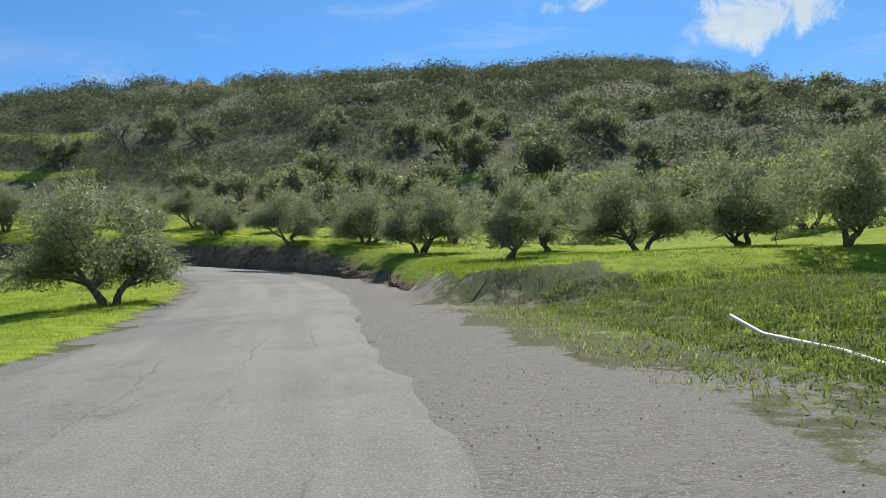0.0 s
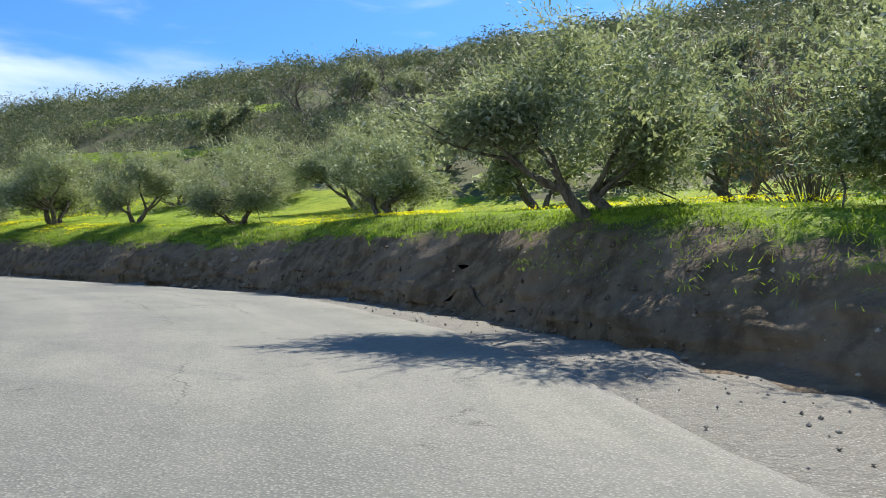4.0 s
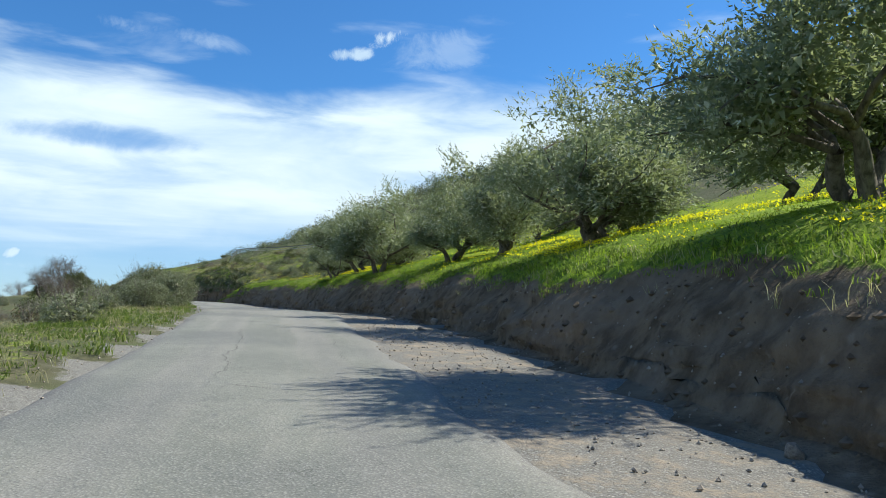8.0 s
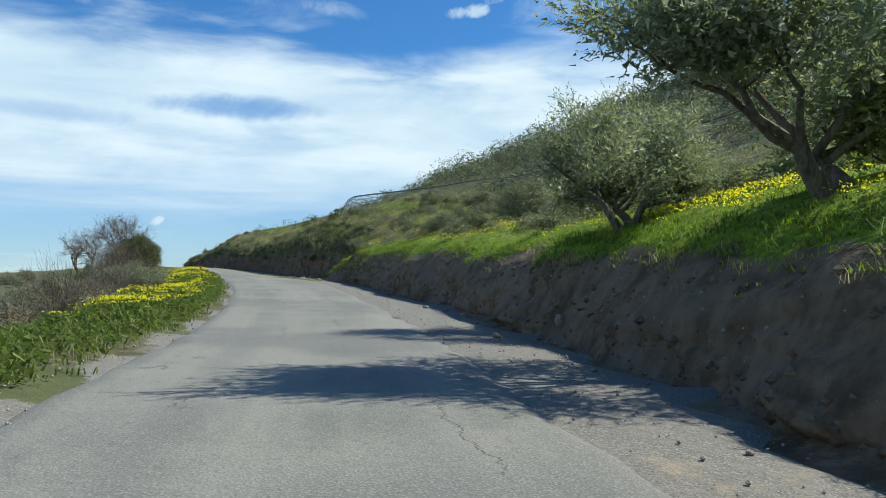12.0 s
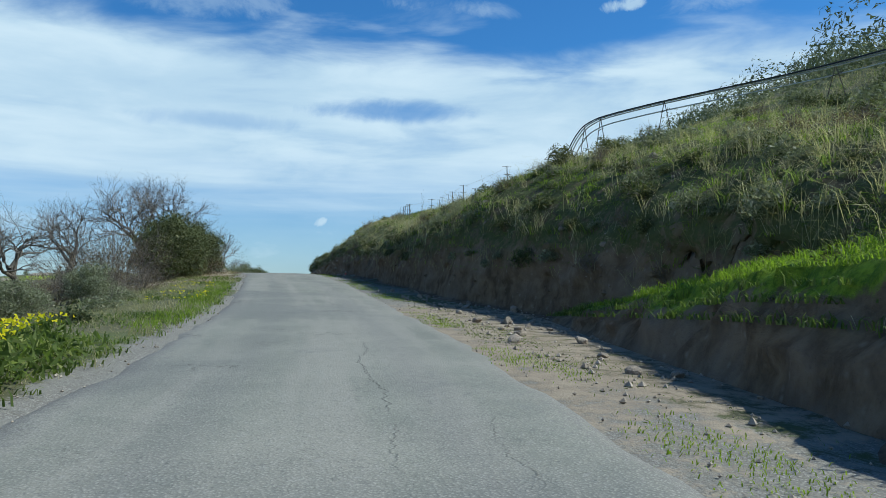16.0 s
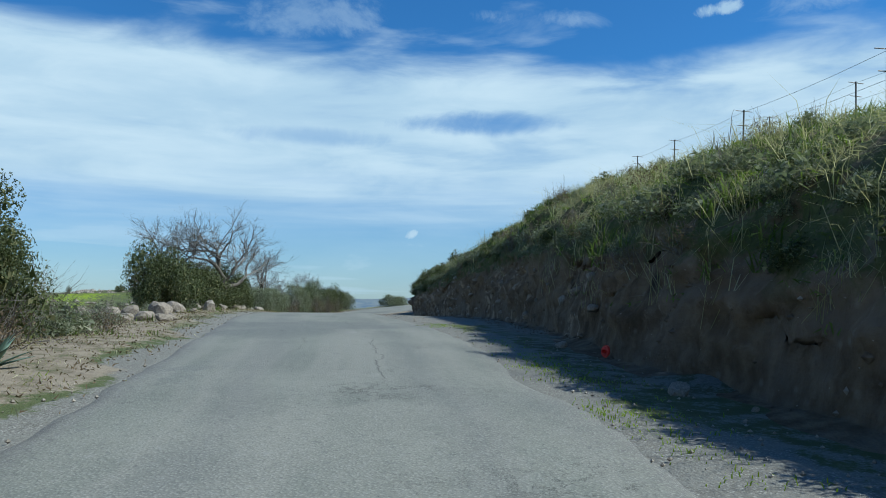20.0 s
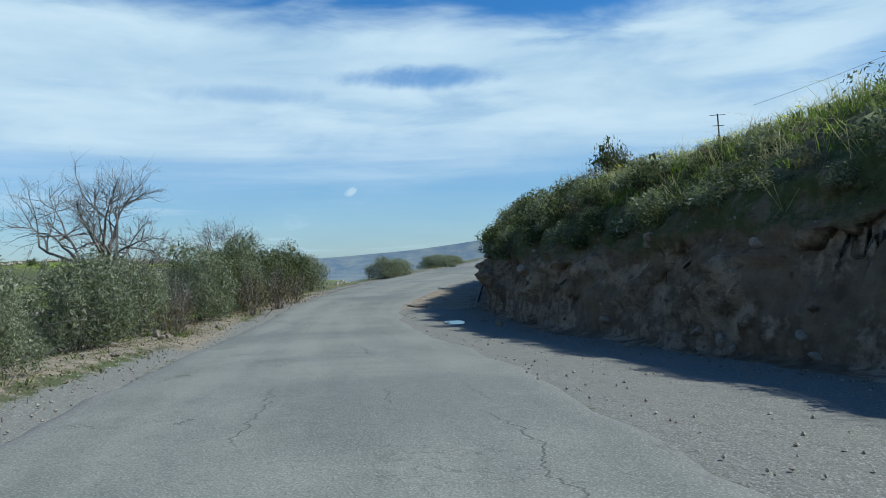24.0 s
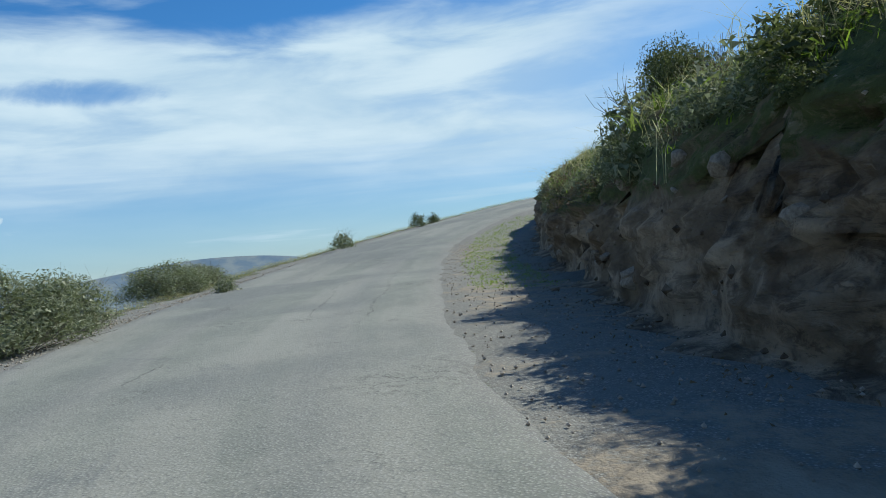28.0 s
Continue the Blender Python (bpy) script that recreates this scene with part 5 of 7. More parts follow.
for i, (x, y, h) in enumerate(((-145.9, 63.0, 4.6), (-154.0, 66.4, 6.2), (-158.6, 67.4, 6.4), (-187.9, 65.2, 5.4), (-184.4, 64.8, 4.4), (-218.2, 63.0, 6.4), (-220.5, 63.2, 4.2), (-149.0, 63.6, 5.0), (-229.0, 65.4, 4.6))):
    bare(x, y, h, i % 3, 0 if i == 5 else 50 * i, (0, 6, -4, 8, 0, 13, 4, 5, 3)[i], "among the roadside shrubs")
for i, (x, y, h) in enumerate(((-40.4, 97.5, 4.6), (-42.5, 101.5, 5.0), (-38.2, 103.5, 4.8), (-34.6, 100.5, 4.4), (-45.0, 110.5, 4.6), (-40.0, 112.0, 4.4), (-36.0, 108.5, 4.6))):
    bare(x, y, h, 3 + i % 2, 70 * i, 3 * i - 8, "on the lower hillside")


# ---------------------------------------------------------------- scrub, grass and flowers that nobody could count
def strip(rng, n, s0, s1, side, a, b):
    """Random places along the road between s0 and s1. side: 'brow' (past the bank's top), 'foot' (before its foot), 'left' (past the left edge)."""
    s = rng.uniform(s0, s1, n)
    w = rng.uniform(a, b, n)
    if side == "brow":
        d = table(FOOT, s) + table(WIDTH, s) + w
    elif side == "foot":
        d = table(FOOT, s) - w
    elif side == "right":
        d = table(RIGHT_EDGE, s) + w
    else:
        d = table(LEFT_EDGE, s) - w
    x = np.interp(s, LINE_S, LINE[:, 0]) + d * np.interp(s, LINE_S, LINE_N[:, 0])
    y = np.interp(s, LINE_S, LINE[:, 1]) + d * np.interp(s, LINE_S, LINE_N[:, 1])
    return s, x, y


def bank_spots(rng, n, s0, s1, lo, hi):
    """Places on the bank's face: lo to hi of its width."""
    i = np.clip(np.searchsorted(BANK_S, rng.uniform(s0, s1, n)), 0, len(BANK_S) - 1)
    k = np.interp(rng.uniform(lo, hi, n), BANK_C, np.arange(len(BANK_C)))
    j, u = np.floor(k).astype(int), (k % 1)[:, None]
    return BANK_XYZ[i, j] * (1 - u) + BANK_XYZ[i, np.minimum(j + 1, len(BANK_C) - 1)] * u


def clumped(rng, x, y, size, keep):
    """Which places lie in clumps."""
    return lumps(x + 300, y + 90, size, 2) + rng.uniform(-0.3, 0.3, len(x)) > keep


class Turf:
    """Blades gathered into one object of a kind."""

    def __init__(self):
        self.v, self.f, self.n = [], [], 0

    def blades(self, rng, pts, height, width, per=5, fan=0.12, up=2.2):
        p = np.repeat(pts, per, axis=0)
        p = p + np.c_[rng.normal(size=(len(p), 2)) * fan, np.zeros(len(p))]
        h = height * rng.uniform(0.5, 1.35, len(p))
        v, f = leaves(rng, p + np.c_[np.zeros((len(p), 2)), h * 0.38], height, width, up)
        self.v.append(v)
        self.f.append(f + self.n)
        self.n += len(v)

    def tufts(self, rng, pts, height, width, per=14, fan=0.06, droop=0.5):
        """Arching blades of two joints that spread from one root."""
        p = np.repeat(pts, per, axis=0) + np.c_[rng.normal(size=(len(pts) * per, 2)) * fan, np.zeros(len(pts) * per)]
        n = len(p)
        a, lean, h = rng.uniform(0, 6.283, n), rng.uniform(0.05, 0.9, n), (height * np.repeat(rng.uniform(0.6, 1.35, len(pts)), per) * rng.uniform(0.6, 1.2, n))[:, None]
        flat = np.stack([np.cos(a), np.sin(a), 0 * a], 1)
        up = np.array([0, 0, 1.0])
        mid = p + (flat * lean[:, None] * 0.55 + up * 0.5) * h
        tip = mid + (flat * (lean + droop)[:, None] * 0.5 + up * (0.42 - droop * 0.6 * lean)[:, None]) * h
        sd = np.stack([-np.sin(a), np.cos(a), 0.2 * np.cos(3 * a)], 1) * width / 2
        v = np.stack([p - sd, p + sd, mid - sd * 0.8, mid + sd * 0.8, tip], 1).reshape(-1, 3)
        f = (np.arange(n) * 5)[:, None, None] + np.array([(0, 1, 3), (0, 3, 2), (2, 3, 4)])[None]
        self.v.append(v)
        self.f.append(f.reshape(-1, 3) + self.n)
        self.n += len(v)

    def link(self, name, mat, label, category):
        me = mesh_from(name, np.concatenate(self.v), np.concatenate(self.f), mat)
        tagged(new(name, me), label, category, "", "stuff")


def seat(x, y):
    return np.stack([x, y, ground(x, y, False)], 1)


rng = np.random.RandomState(77)
fresh, straw, petals, weeds = Turf(), Turf(), Turf(), Turf()
# the grove's meadow and the brow above the cut
s, x, y = strip(rng, 7500, 40, 159, "brow", -0.4, 1.6)
fresh.blades(rng, seat(x, y) + (0, 0, 0.02), 0.08, 0.012, 7, 0.10, 0.9)
s, x, y = strip(rng, 8000, 28, 118, "brow", 0.8, 11)
fresh.blades(rng, seat(x, y), 0.10, 0.018, 4, 0.2, 1.0)
s, x, y = strip(rng, 4200, -10, 30, "right", 3.0, 16)
fresh.blades(rng, seat(x, y), 0.15, 0.018, 6, 0.2, 1.6)
fresh.blades(rng, bank_spots(rng, 1300, 27, 50, 0.25, 1.05), 0.11, 0.013, 6, 0.12, 0.8)
hung = bank_spots(rng, 9000, 44, 154, 0.25, 1.05)
hs, hd, hz = on_road(hung[:, 0], hung[:, 1])
share = (hung[:, 2] - hz) / table(BROW, hs)
hung = hung[share + 0.34 * lumps(hs, hs * 0 + 11, 3.2, 3) + rng.uniform(-0.12, 0.12, len(hs)) > 0.74]
fresh.tufts(rng, hung[::2], 0.12, 0.011, 10, 0.08, 1.0)
weeds.tufts(rng, hung[1::4], 0.13, 0.024, 9, 0.09, 0.9)
straw.tufts(rng, bank_spots(rng, 260, 60, 154, 0.3, 1.0), 0.26, 0.008, 9, 0.06, 0.8)
s, x, y = strip(rng, 900, 46, 156, "brow", -0.5, 0.9)
k = clumped(rng, x, y, 2.2, 0.05)
weeds.tufts(rng, seat(x[k], y[k]), 0.15, 0.022, 12, 0.10, 0.9)
fresh.tufts(rng, seat(x[~k], y[~k]), 0.11, 0.014, 12, 0.10, 0.8)
s, x, y = strip(rng, 10000, 34, 130, "brow", -0.1, 11)
k = clumped(rng, x, y, 5.0, 0.25)
petals.blades(rng, seat(x[k], y[k]) + (0, 0, 0.13), 0.045, 0.04, 4, 0.10, 0.0)
for s0, s1, a, b, n in ((86, 96, 0.2, 2.8, 900), (56, 64, 0.2, 2.0, 300), (74, 80, 0.0, 1.6, 300), (112, 124, 0.3, 2.6, 900), (134, 152, 0.5, 3.0, 500)):
    s, x, y = strip(rng, n, s0, s1, "brow", a, b)
    k = clumped(rng, x, y, 1.6, -0.15)
    petals.blades(rng, seat(x[k], y[k]) + (0, 0, 0.12), 0.045, 0.04, 5, 0.10, 0.0)
    weeds.blades(rng, seat(x[k], y[k]), 0.13, 0.03, 4, 0.10, 0.8)
s, x, y = strip(rng, 3600, -12, 30, "right", 3.2, 13)
k = clumped(rng, x, y, 3.0, -0.15)
weeds.blades(rng, seat(x[k], y[k]) + (0, 0, 0.02), 0.10, 0.028, 8, 0.16, 0.6)
s, x, y = strip(rng, 3800, -2, 22, "right", 4.8, 15)
weeds.tufts(rng, seat(x, y), 0.17, 0.024, 14, 0.16, 0.9)
s, x, y = strip(rng, 300, 8, 22, "right", 2.4, 6)
straw.tufts(rng, seat(x, y), 0.12, 0.012, 8, 0.12, 1.0)
s, x, y = strip(rng, 700, 23, 34, "brow", -0.4, 1.4)
fresh.tufts(rng, seat(x, y), 0.11, 0.014, 12, 0.10, 0.8)
k = rng.randint(0, len(SPUR[0]) - 6, 2600)
w = rng.randint(4, 15, 2600)
spots = SPUR[3][k, w]
fresh.tufts(rng, spots[w > 6], 0.14, 0.013, 10, 0.10, 0.8)
weeds.tufts(rng, spots[w <= 6][::2], 0.16, 0.022, 9, 0.09, 0.9)
# left verge: grass by the first field, then dry and green tufts, then flowers before the thicket
s, x, y = strip(rng, 3800, -6, 62, "left", 0.4, 8)
fresh.blades(rng, seat(x, y), 0.15, 0.016, 6, 0.18, 1.6)
s, x, y = strip(rng, 4800, 62, 186, "left", 0.35, 3.4)
k = clumped(rng, x, y, 3.0, 0.1) & ((s < 152) | (rng.uniform(0, 1, len(s)) < 0.3))
weeds.blades(rng, seat(x[k], y[k]), 0.12, 0.022, 7, 0.12, 0.9)
straw.blades(rng, seat(x[~k], y[~k]), 0.13, 0.010, 5, 0.14, 0.8)
s, x, y = strip(rng, 3600, 62, 226, "left", 1.6, 9)
straw.blades(rng, seat(x, y), 0.26, 0.010, 6, 0.16, 1.0)
s, x, y = strip(rng, 3000, 114, 161, "left", 0.45, 3.0)
off = table(LEFT_EDGE, s) - on_road(x, y)[1]
mound = np.clip((0.85 + 0.9 * lumps(x + 40, y, 2.6, 2)) * np.interp(off, [0.4, 1.1, 2.2, 3.0], [0.3, 1, 1, 0.4]), 0.12, 1.3)
for share in (0.1, 0.5, 0.9):
    weeds.blades(rng, seat(x, y) + np.c_[np.zeros((len(x), 2)), share * 0.42 * mound], 0.17, 0.055, 4, 0.12, 0.5)
k = (mound > 0.75) & clumped(rng, x, y, 4.0, -0.1)
petals.blades(rng, seat(x[k], y[k]) + np.c_[np.zeros((k.sum(), 2)), 0.50 * mound[k]], 0.055, 0.05, 5, 0.13, 0.0)
s, x, y = strip(rng, 2400, 60, 192, "left", 0.15, 3.2)
k = clumped(rng, x, y, 2.4, -0.1)
weeds.tufts(rng, seat(x[k], y[k]), 0.14, 0.024, 12, 0.12, 0.8)
straw.tufts(rng, seat(x[~k], y[~k])[::2], 0.22, 0.009, 12, 0.08, 0.8)
s, x, y = strip(rng, 420, 200, 276, "left", 0.4, 3.6)
k = clumped(rng, x, y, 2.0, 0.25)
weeds.tufts(rng, seat(x[k], y[k]), 0.16, 0.022, 10, 0.10, 0.8)
s, x, y = strip(rng, 260, 164, 186, "left", 0.3, 1.0)
fresh.blades(rng, seat(x, y), 0.2, 0.018, 7, 0.15)
s, x, y = strip(rng, 40, 172, 182, "left", 0.6, 2.0)
petals.blades(rng, seat(x, y) + (0, 0, 0.2), 0.045, 0.04, 4, 0.1, 0.0)
# litter of dead leaves and twigs on the verge further on
s, x, y = strip(rng, 4200, 190, 274, "left", 0.5, 4.2)
straw.blades(rng, seat(x, y) + (0, 0, -0.02), 0.08, 0.014, 4, 0.25, 0.0)
s, x, y = strip(rng, 120, 200, 275, "left", 0.6, 3.0)
fresh.blades(rng, seat(x, y), 0.12, 0.014, 6, 0.10)
s, x, y = strip(rng, 3600, 272, 330, "left", 1.2, 6)
straw.blades(rng, seat(x, y), 0.2, 0.014, 6, 0.14, 1.2)
# the high bank from the gap in the cutting on: tufts down its face and along its brow
for s0, s1, lo, hi, n, h in ((154, 212, 0.05, 0.4, 700, 0.20), (158, 212, 0.25, 1.1, 2200, 0.22), (205, 275, 0.30, 0.5, 600, 0.20), (205, 275, 0.3, 1.1, 2200, 0.22), (275, 302, 0.3, 1.1, 1600, 0.25)):
    p = bank_spots(rng, n, s0, s1, lo, hi)
    k = clumped(rng, p[:, 0], p[:, 1], 2.5, 0.05)
    straw.blades(rng, p[~k], h, 0.011, 9, 0.14, 0.5)
    weeds.blades(rng, p[k], h * 0.6, 0.024, 9, 0.14, 0.4)
for s0, s1, lo, hi, n in ((157, 214, 0.10, 1.05, 1500), (214, 300, 0.28, 1.05, 1700)):
    p = bank_spots(rng, n, s0, s1, lo, hi)
    k = clumped(rng, p[:, 0], p[:, 1], 1.7, 0.0)
    straw.tufts(rng, p[~k][::4], 0.55, 0.009, 14, 0.07, 0.8)
    weeds.tufts(rng, p[k][::3], 0.36, 0.026, 12, 0.09, 0.6)
p = np.concatenate([bank_spots(rng, 700, 157, 186, 0.05, 1.0), bank_spots(rng, 500, 186, 300, 0.2, 1.0)])
p = p[clumped(rng, p[:, 0], p[:, 1], 1.9, 0.12)]
fresh.tufts(rng, p, 0.17, 0.016, 12, 0.12, 0.8)
s, x, y = strip(rng, 1500, 157, 192, "brow", -0.4, 6)
k = clumped(rng, x, y, 2.2, 0.05)
fresh.tufts(rng, seat(x[k], y[k]), 0.17, 0.016, 12, 0.14, 0.8)
p = np.concatenate([bank_spots(rng, 300, 157, 298, 0.08, 1.0), bank_spots(rng, 240, 157, 214, 0.03, 0.25)])
straw.tufts(rng, p, 0.85, 0.011, 7, 0.10, 0.9)
s, x, y = strip(rng, 900, 158, 300, "brow", -0.8, 1.2)
straw.tufts(rng, seat(x, y), 0.50, 0.009, 14, 0.08, 0.5)
s, x, y = strip(rng, 5200, 150, 306, "brow", -0.6, 4.5)
k = clumped(rng, x, y, 3.0, 0.05)
straw.blades(rng, seat(x[~k], y[~k]), 0.28, 0.010, 8, 0.14, 1.1)
weeds.blades(rng, seat(x[k], y[k]), 0.26, 0.026, 7, 0.14, 1.0)
s, x, y = strip(rng, 1500, 224, 262, "brow", -0.2, 3.2)
k = clumped(rng, x, y, 4.0, 0.0)
weeds.blades(rng, seat(x[k], y[k]), 0.34, 0.016, 6, 0.14, 1.6)
petals.blades(rng, seat(x[k], y[k]) + (0, 0, 0.24), 0.045, 0.04, 3, 0.14, 0.0)
s, x, y = strip(rng, 420, 136, 162, "brow", -0.2, 2.5)
k = clumped(rng, x, y, 3.0, 0.2)
x, y = x[k], y[k]
petals.blades(rng, seat(x, y) + (0, 0, 0.3), 0.05, 0.045, 4, 0.16, 0.0)
# thin weeds on the gravel shoulder
s, x, y = strip(rng, 900, 154, 214, "right", 0.1, 0.8)
k = clumped(rng, x, y, 2.5, -0.05)
fresh.tufts(rng, seat(x[k], y[k]), 0.05, 0.010, 14, 0.16, 1.0)
s, x, y = strip(rng, 1700, 155, 215, "right", 0.4, 1.5)
k = clumped(rng, x, y, 2.0, 0.15)
weeds.blades(rng, seat(x[k], y[k]), 0.045, 0.012, 7, 0.12, 0.6)
s, x, y = strip(rng, 900, 284, 312, "right", 0.6, 2.2)
fresh.blades(rng, seat(x, y), 0.08, 0.012, 7, 0.10, 0.8)
litter = Turf()
s, x, y = strip(rng, 4200, 184, 274, "left", 0.4, 4.6)
litter.blades(rng, seat(x, y) + (0, 0, -0.015), 0.06, 0.028, 5, 0.25, 0.0)
s, x, y = strip(rng, 1400, 210, 300, "foot", -0.2, 1.2)
litter.blades(rng, seat(x, y) + (0, 0, -0.015), 0.06, 0.028, 3, 0.2, 0.0)
litter.link("leaf_litter", LEAF_RUST, "brown dead leaves and broken twigs on the verge", "litter")
fresh.link("grass", GRASS, "fresh yellow-green grass on the meadow and verges", "grass")
straw.link("dry_grass", STRAW, "pale dry grass and litter on the banks and verges", "grass")
weeds.link("leafy_weeds", WEED, "leafy green weeds on the verge and the banks", "weeds")
petals.link("wild_flowers", PETAL, "small yellow wild flowers in the grass", "flowers")


def hill_scrub(name, mat, seed, n, label, leaf, size, keep):
    """Low bushes over the whole hillside up to the crest."""
    rng = np.random.RandomState(seed)
    x, y = rng.uniform(-225, 110, n), rng.uniform(62, 205, n)
    s, d, zr = on_road(x, y)
    past = d - table(FOOT, s) - table(WIDTH, s)
    near = np.interp(s, [-40, 50, 90, 110, 150, 165, 388], [30, 26, 22, 16, 10, 9, 12])
    dr, hr = on_ridge(x, y)
    k = (past > near) & (lumps(x, y, 13, 2) + rng.uniform(-0.35, 0.35, n) > keep) & ((dr < 40) | (past < dr * 4)) & (on_terrace(x, y) > 2.6)
    crest = sorted((r[0], r[1]) for r in RIDGE if r[0] > -240)
    k &= y < np.interp(x, [r[0] for r in crest], [r[1] for r in crest]) + 5
    x, y = x[k], y[k]
    z = ground(x, y, False)
    r = size * (0.45 + 1.5 * rng.uniform(0, 1, len(x)) ** 2.2) * np.interp(x, [-150, -110], [0.6, 1.0])
    far = past[k]
    small = np.clip(0.42 + np.clip(far - 14, 0, None) / 90, 0.42, 1.0)
    m = (46 * np.clip(r, 0.6, 2.0) ** 1.6 * small ** -1.7).astype(int)
    i = np.repeat(np.arange(len(x)), m)
    way = rng.normal(size=(len(i), 3))
    way[:, 2] = np.abs(way[:, 2]) * 0.9 - 0.12
    way /= np.linalg.norm(way, axis=1, keepdims=True)
    lobe = 1 + 0.28 * np.sin(way[:, 0] * 4.1 + 3 * i) * np.sin(way[:, 1] * 4.7 + 2 * i) + 0.05 * rng.normal(size=len(i))
    spot = np.stack([x, y, z + 0.08 * r], 1)[i] + way * (r[i] * lobe)[:, None] * (1.0, 1.0, 0.78)
    v, f = coat(rng, spot, way, leaf * (0.7 + 0.3 * r[i]) * small[i], leaf * 0.62 * small[i], 0.38)
    me = mesh_from(name, v, f, mat)
    tagged(new(name, me), label, "scrub", "", "stuff")


hill_scrub("hill_scrub", LEAF_SCRUB, 91, 4600, "low dark green scrub covering the hillside", 0.36, 1.7, -0.35)
hill_scrub("hill_scrub", LEAF_GREY, 92, 4600, "grey-green cushions of scrub over the hillside", 0.34, 1.4, -0.35)
hill_scrub("hill_scrub", LEAF_RUST, 93, 800, "brown leafless scrub in patches on the hillside", 0.22, 1.8, 0.05)
hill_scrub("hill_scrub", LEAF_SCRUB, 94, 2400, "round green bushes standing out on the hillside", 0.36, 2.2, -0.15)

MASS = {"dark": [Heap(), Heap()], "grey": [Heap(), Heap()], "brown": [Heap(), Heap()]}


def massed(x, y, radius, height, sort, turn, variant=0, lift=0.0):
    """One more bush in the tangle on the slopes, which is joined by kind."""
    wv, wf, cv, cf = SMALL[sort][variant % 2][2]
    a = radians(turn)
    spin = np.array([(math.cos(a), math.sin(a), 0), (-math.sin(a), math.cos(a), 0), (0, 0, 1)])
    at = np.array([x, y, ground_at(x, y) - 0.05 + lift])
    if variant % 4 == 0 or (sort == "brown" and variant % 2):
        MASS[sort][0].put(wv @ spin * (radius, radius, height) + at, wf)
    MASS[sort][1].put(cv @ spin * (radius, radius, height) + at, cf)


# shrubs on the brow of the high bank, each one passed by the road
rng = np.random.RandomState(12)
for i in range(96):
    s0 = 150 + i * 1.58 + rng.uniform(-0.9, 0.9)
    off = rng.uniform(-0.9, 1.6) if 246 < s0 < 282 else rng.uniform(0.1, 2.0)
    x, y = place(s0, float(table(FOOT, s0) + table(WIDTH, s0)) + off)
    sort = ("grey", "grey", "dark", "brown")[rng.randint(0, 4)]
    r = rng.uniform(0.35, 0.8)
    shrub(x, y, r, r * rng.uniform(0.7, 1.15), sort, rng.uniform(0, 360), "on the brow of the bank", i, "shrubs on the bank")
for i, (s0, off, r, h, sort) in enumerate(((256.5, 0.6, 0.8, 1.5, "dark"), (272, 0.2, 1.0, 1.0, "dark"), (276, 0.2, 1.0, 0.9, "dark"), (279, 1.6, 1.1, 1.0, "grey"),
                                           (284, 3.4, 1.0, 1.0, "dark"), (293.2, 1.9, 1.5, 3.0, "dark"), (296.0, 2.6, 1.6, 3.0, "dark"), (281, 4.6, 1.6, 2.0, "dark"),
                                           (140, 1.0, 0.9, 0.8, "grey"), (146, 2.2, 1.3, 1.1, "grey"), (151, 3.4, 1.3, 1.1, "grey"), (143, 5.2, 1.9, 2.0, "grey"), (132, 2.6, 1.0, 0.8, "grey"))):
    x, y = place(s0, float(table(FOOT, s0) + table(WIDTH, s0)) + off)
    shrub(x, y, r, h, sort, 40 * i, "on the brow of the bank", i, "shrubs on the bank")
for i in range(16):
    p = bank_spots(rng, 1, 158, 298, 0.3, 0.95)[0]
    r = rng.uniform(0.25, 0.55)
    sort = ("grey", "brown", "grey", "dark")[rng.randint(0, 4)]
    massed(p[0], p[1], r, r * 0.8, sort, rng.uniform(0, 360), i, p[2] - ground_at(p[0], p[1]) - 0.05)

# low bushes down the left verge before and after the thicket
for i in range(58):
    s0 = 64 + i * 2.55 + rng.uniform(-1, 1)
    x, y = place(s0, float(table(LEFT_EDGE, s0)) - rng.uniform(2.2, 8.5))
    sort = ("grey", "grey", "brown", "grey", "dark")[rng.randint(0, 5)]
    r = rng.uniform(0.45, 1.0)
    shrub(x, y, min(r, 1.0), r * rng.uniform(0.6, 1.0), sort, rng.uniform(0, 360), "on the weedy verge", i, "verge shrubs")
for i in range(60):
    p = bank_spots(rng, 1, 158, 236, 0.22, 0.98)[0]
    r = rng.uniform(0.35, 0.75)
    sort = ("grey", "brown", "dark", "grey")[rng.randint(0, 4)]
    massed(p[0], p[1], r, r * 0.75, sort, rng.uniform(0, 360), i, p[2] - ground_at(p[0], p[1]) - 0.05)

for i in range(20):
    s0 = 80 + i * 1.5 + rng.uniform(-0.8, 0.8)
    x, y = place(s0, float(table(LEFT_EDGE, s0)) - rng.uniform(1.8, 6.5))
    r = rng.uniform(0.65, 1.04)
    shrub(x, y, r, r * rng.uniform(0.7, 0.95), "brown" if i % 7 == 3 else "grey", rng.uniform(0, 360), "on the weedy verge", i, "verge shrubs")

for i in range(22):
    s0 = 196 + i * 1.2 + rng.uniform(-0.5, 0.5)
    x, y = place(s0, float(table(LEFT_EDGE, s0)) - rng.uniform(1.4, 4.6))
    r = rng.uniform(0.28, 0.55)
    shrub(x, y, r, r * rng.uniform(0.8, 1.1), "brown" if i % 3 == 1 else "grey", rng.uniform(0, 360), "on the stony verge", i, "verge shrubs")

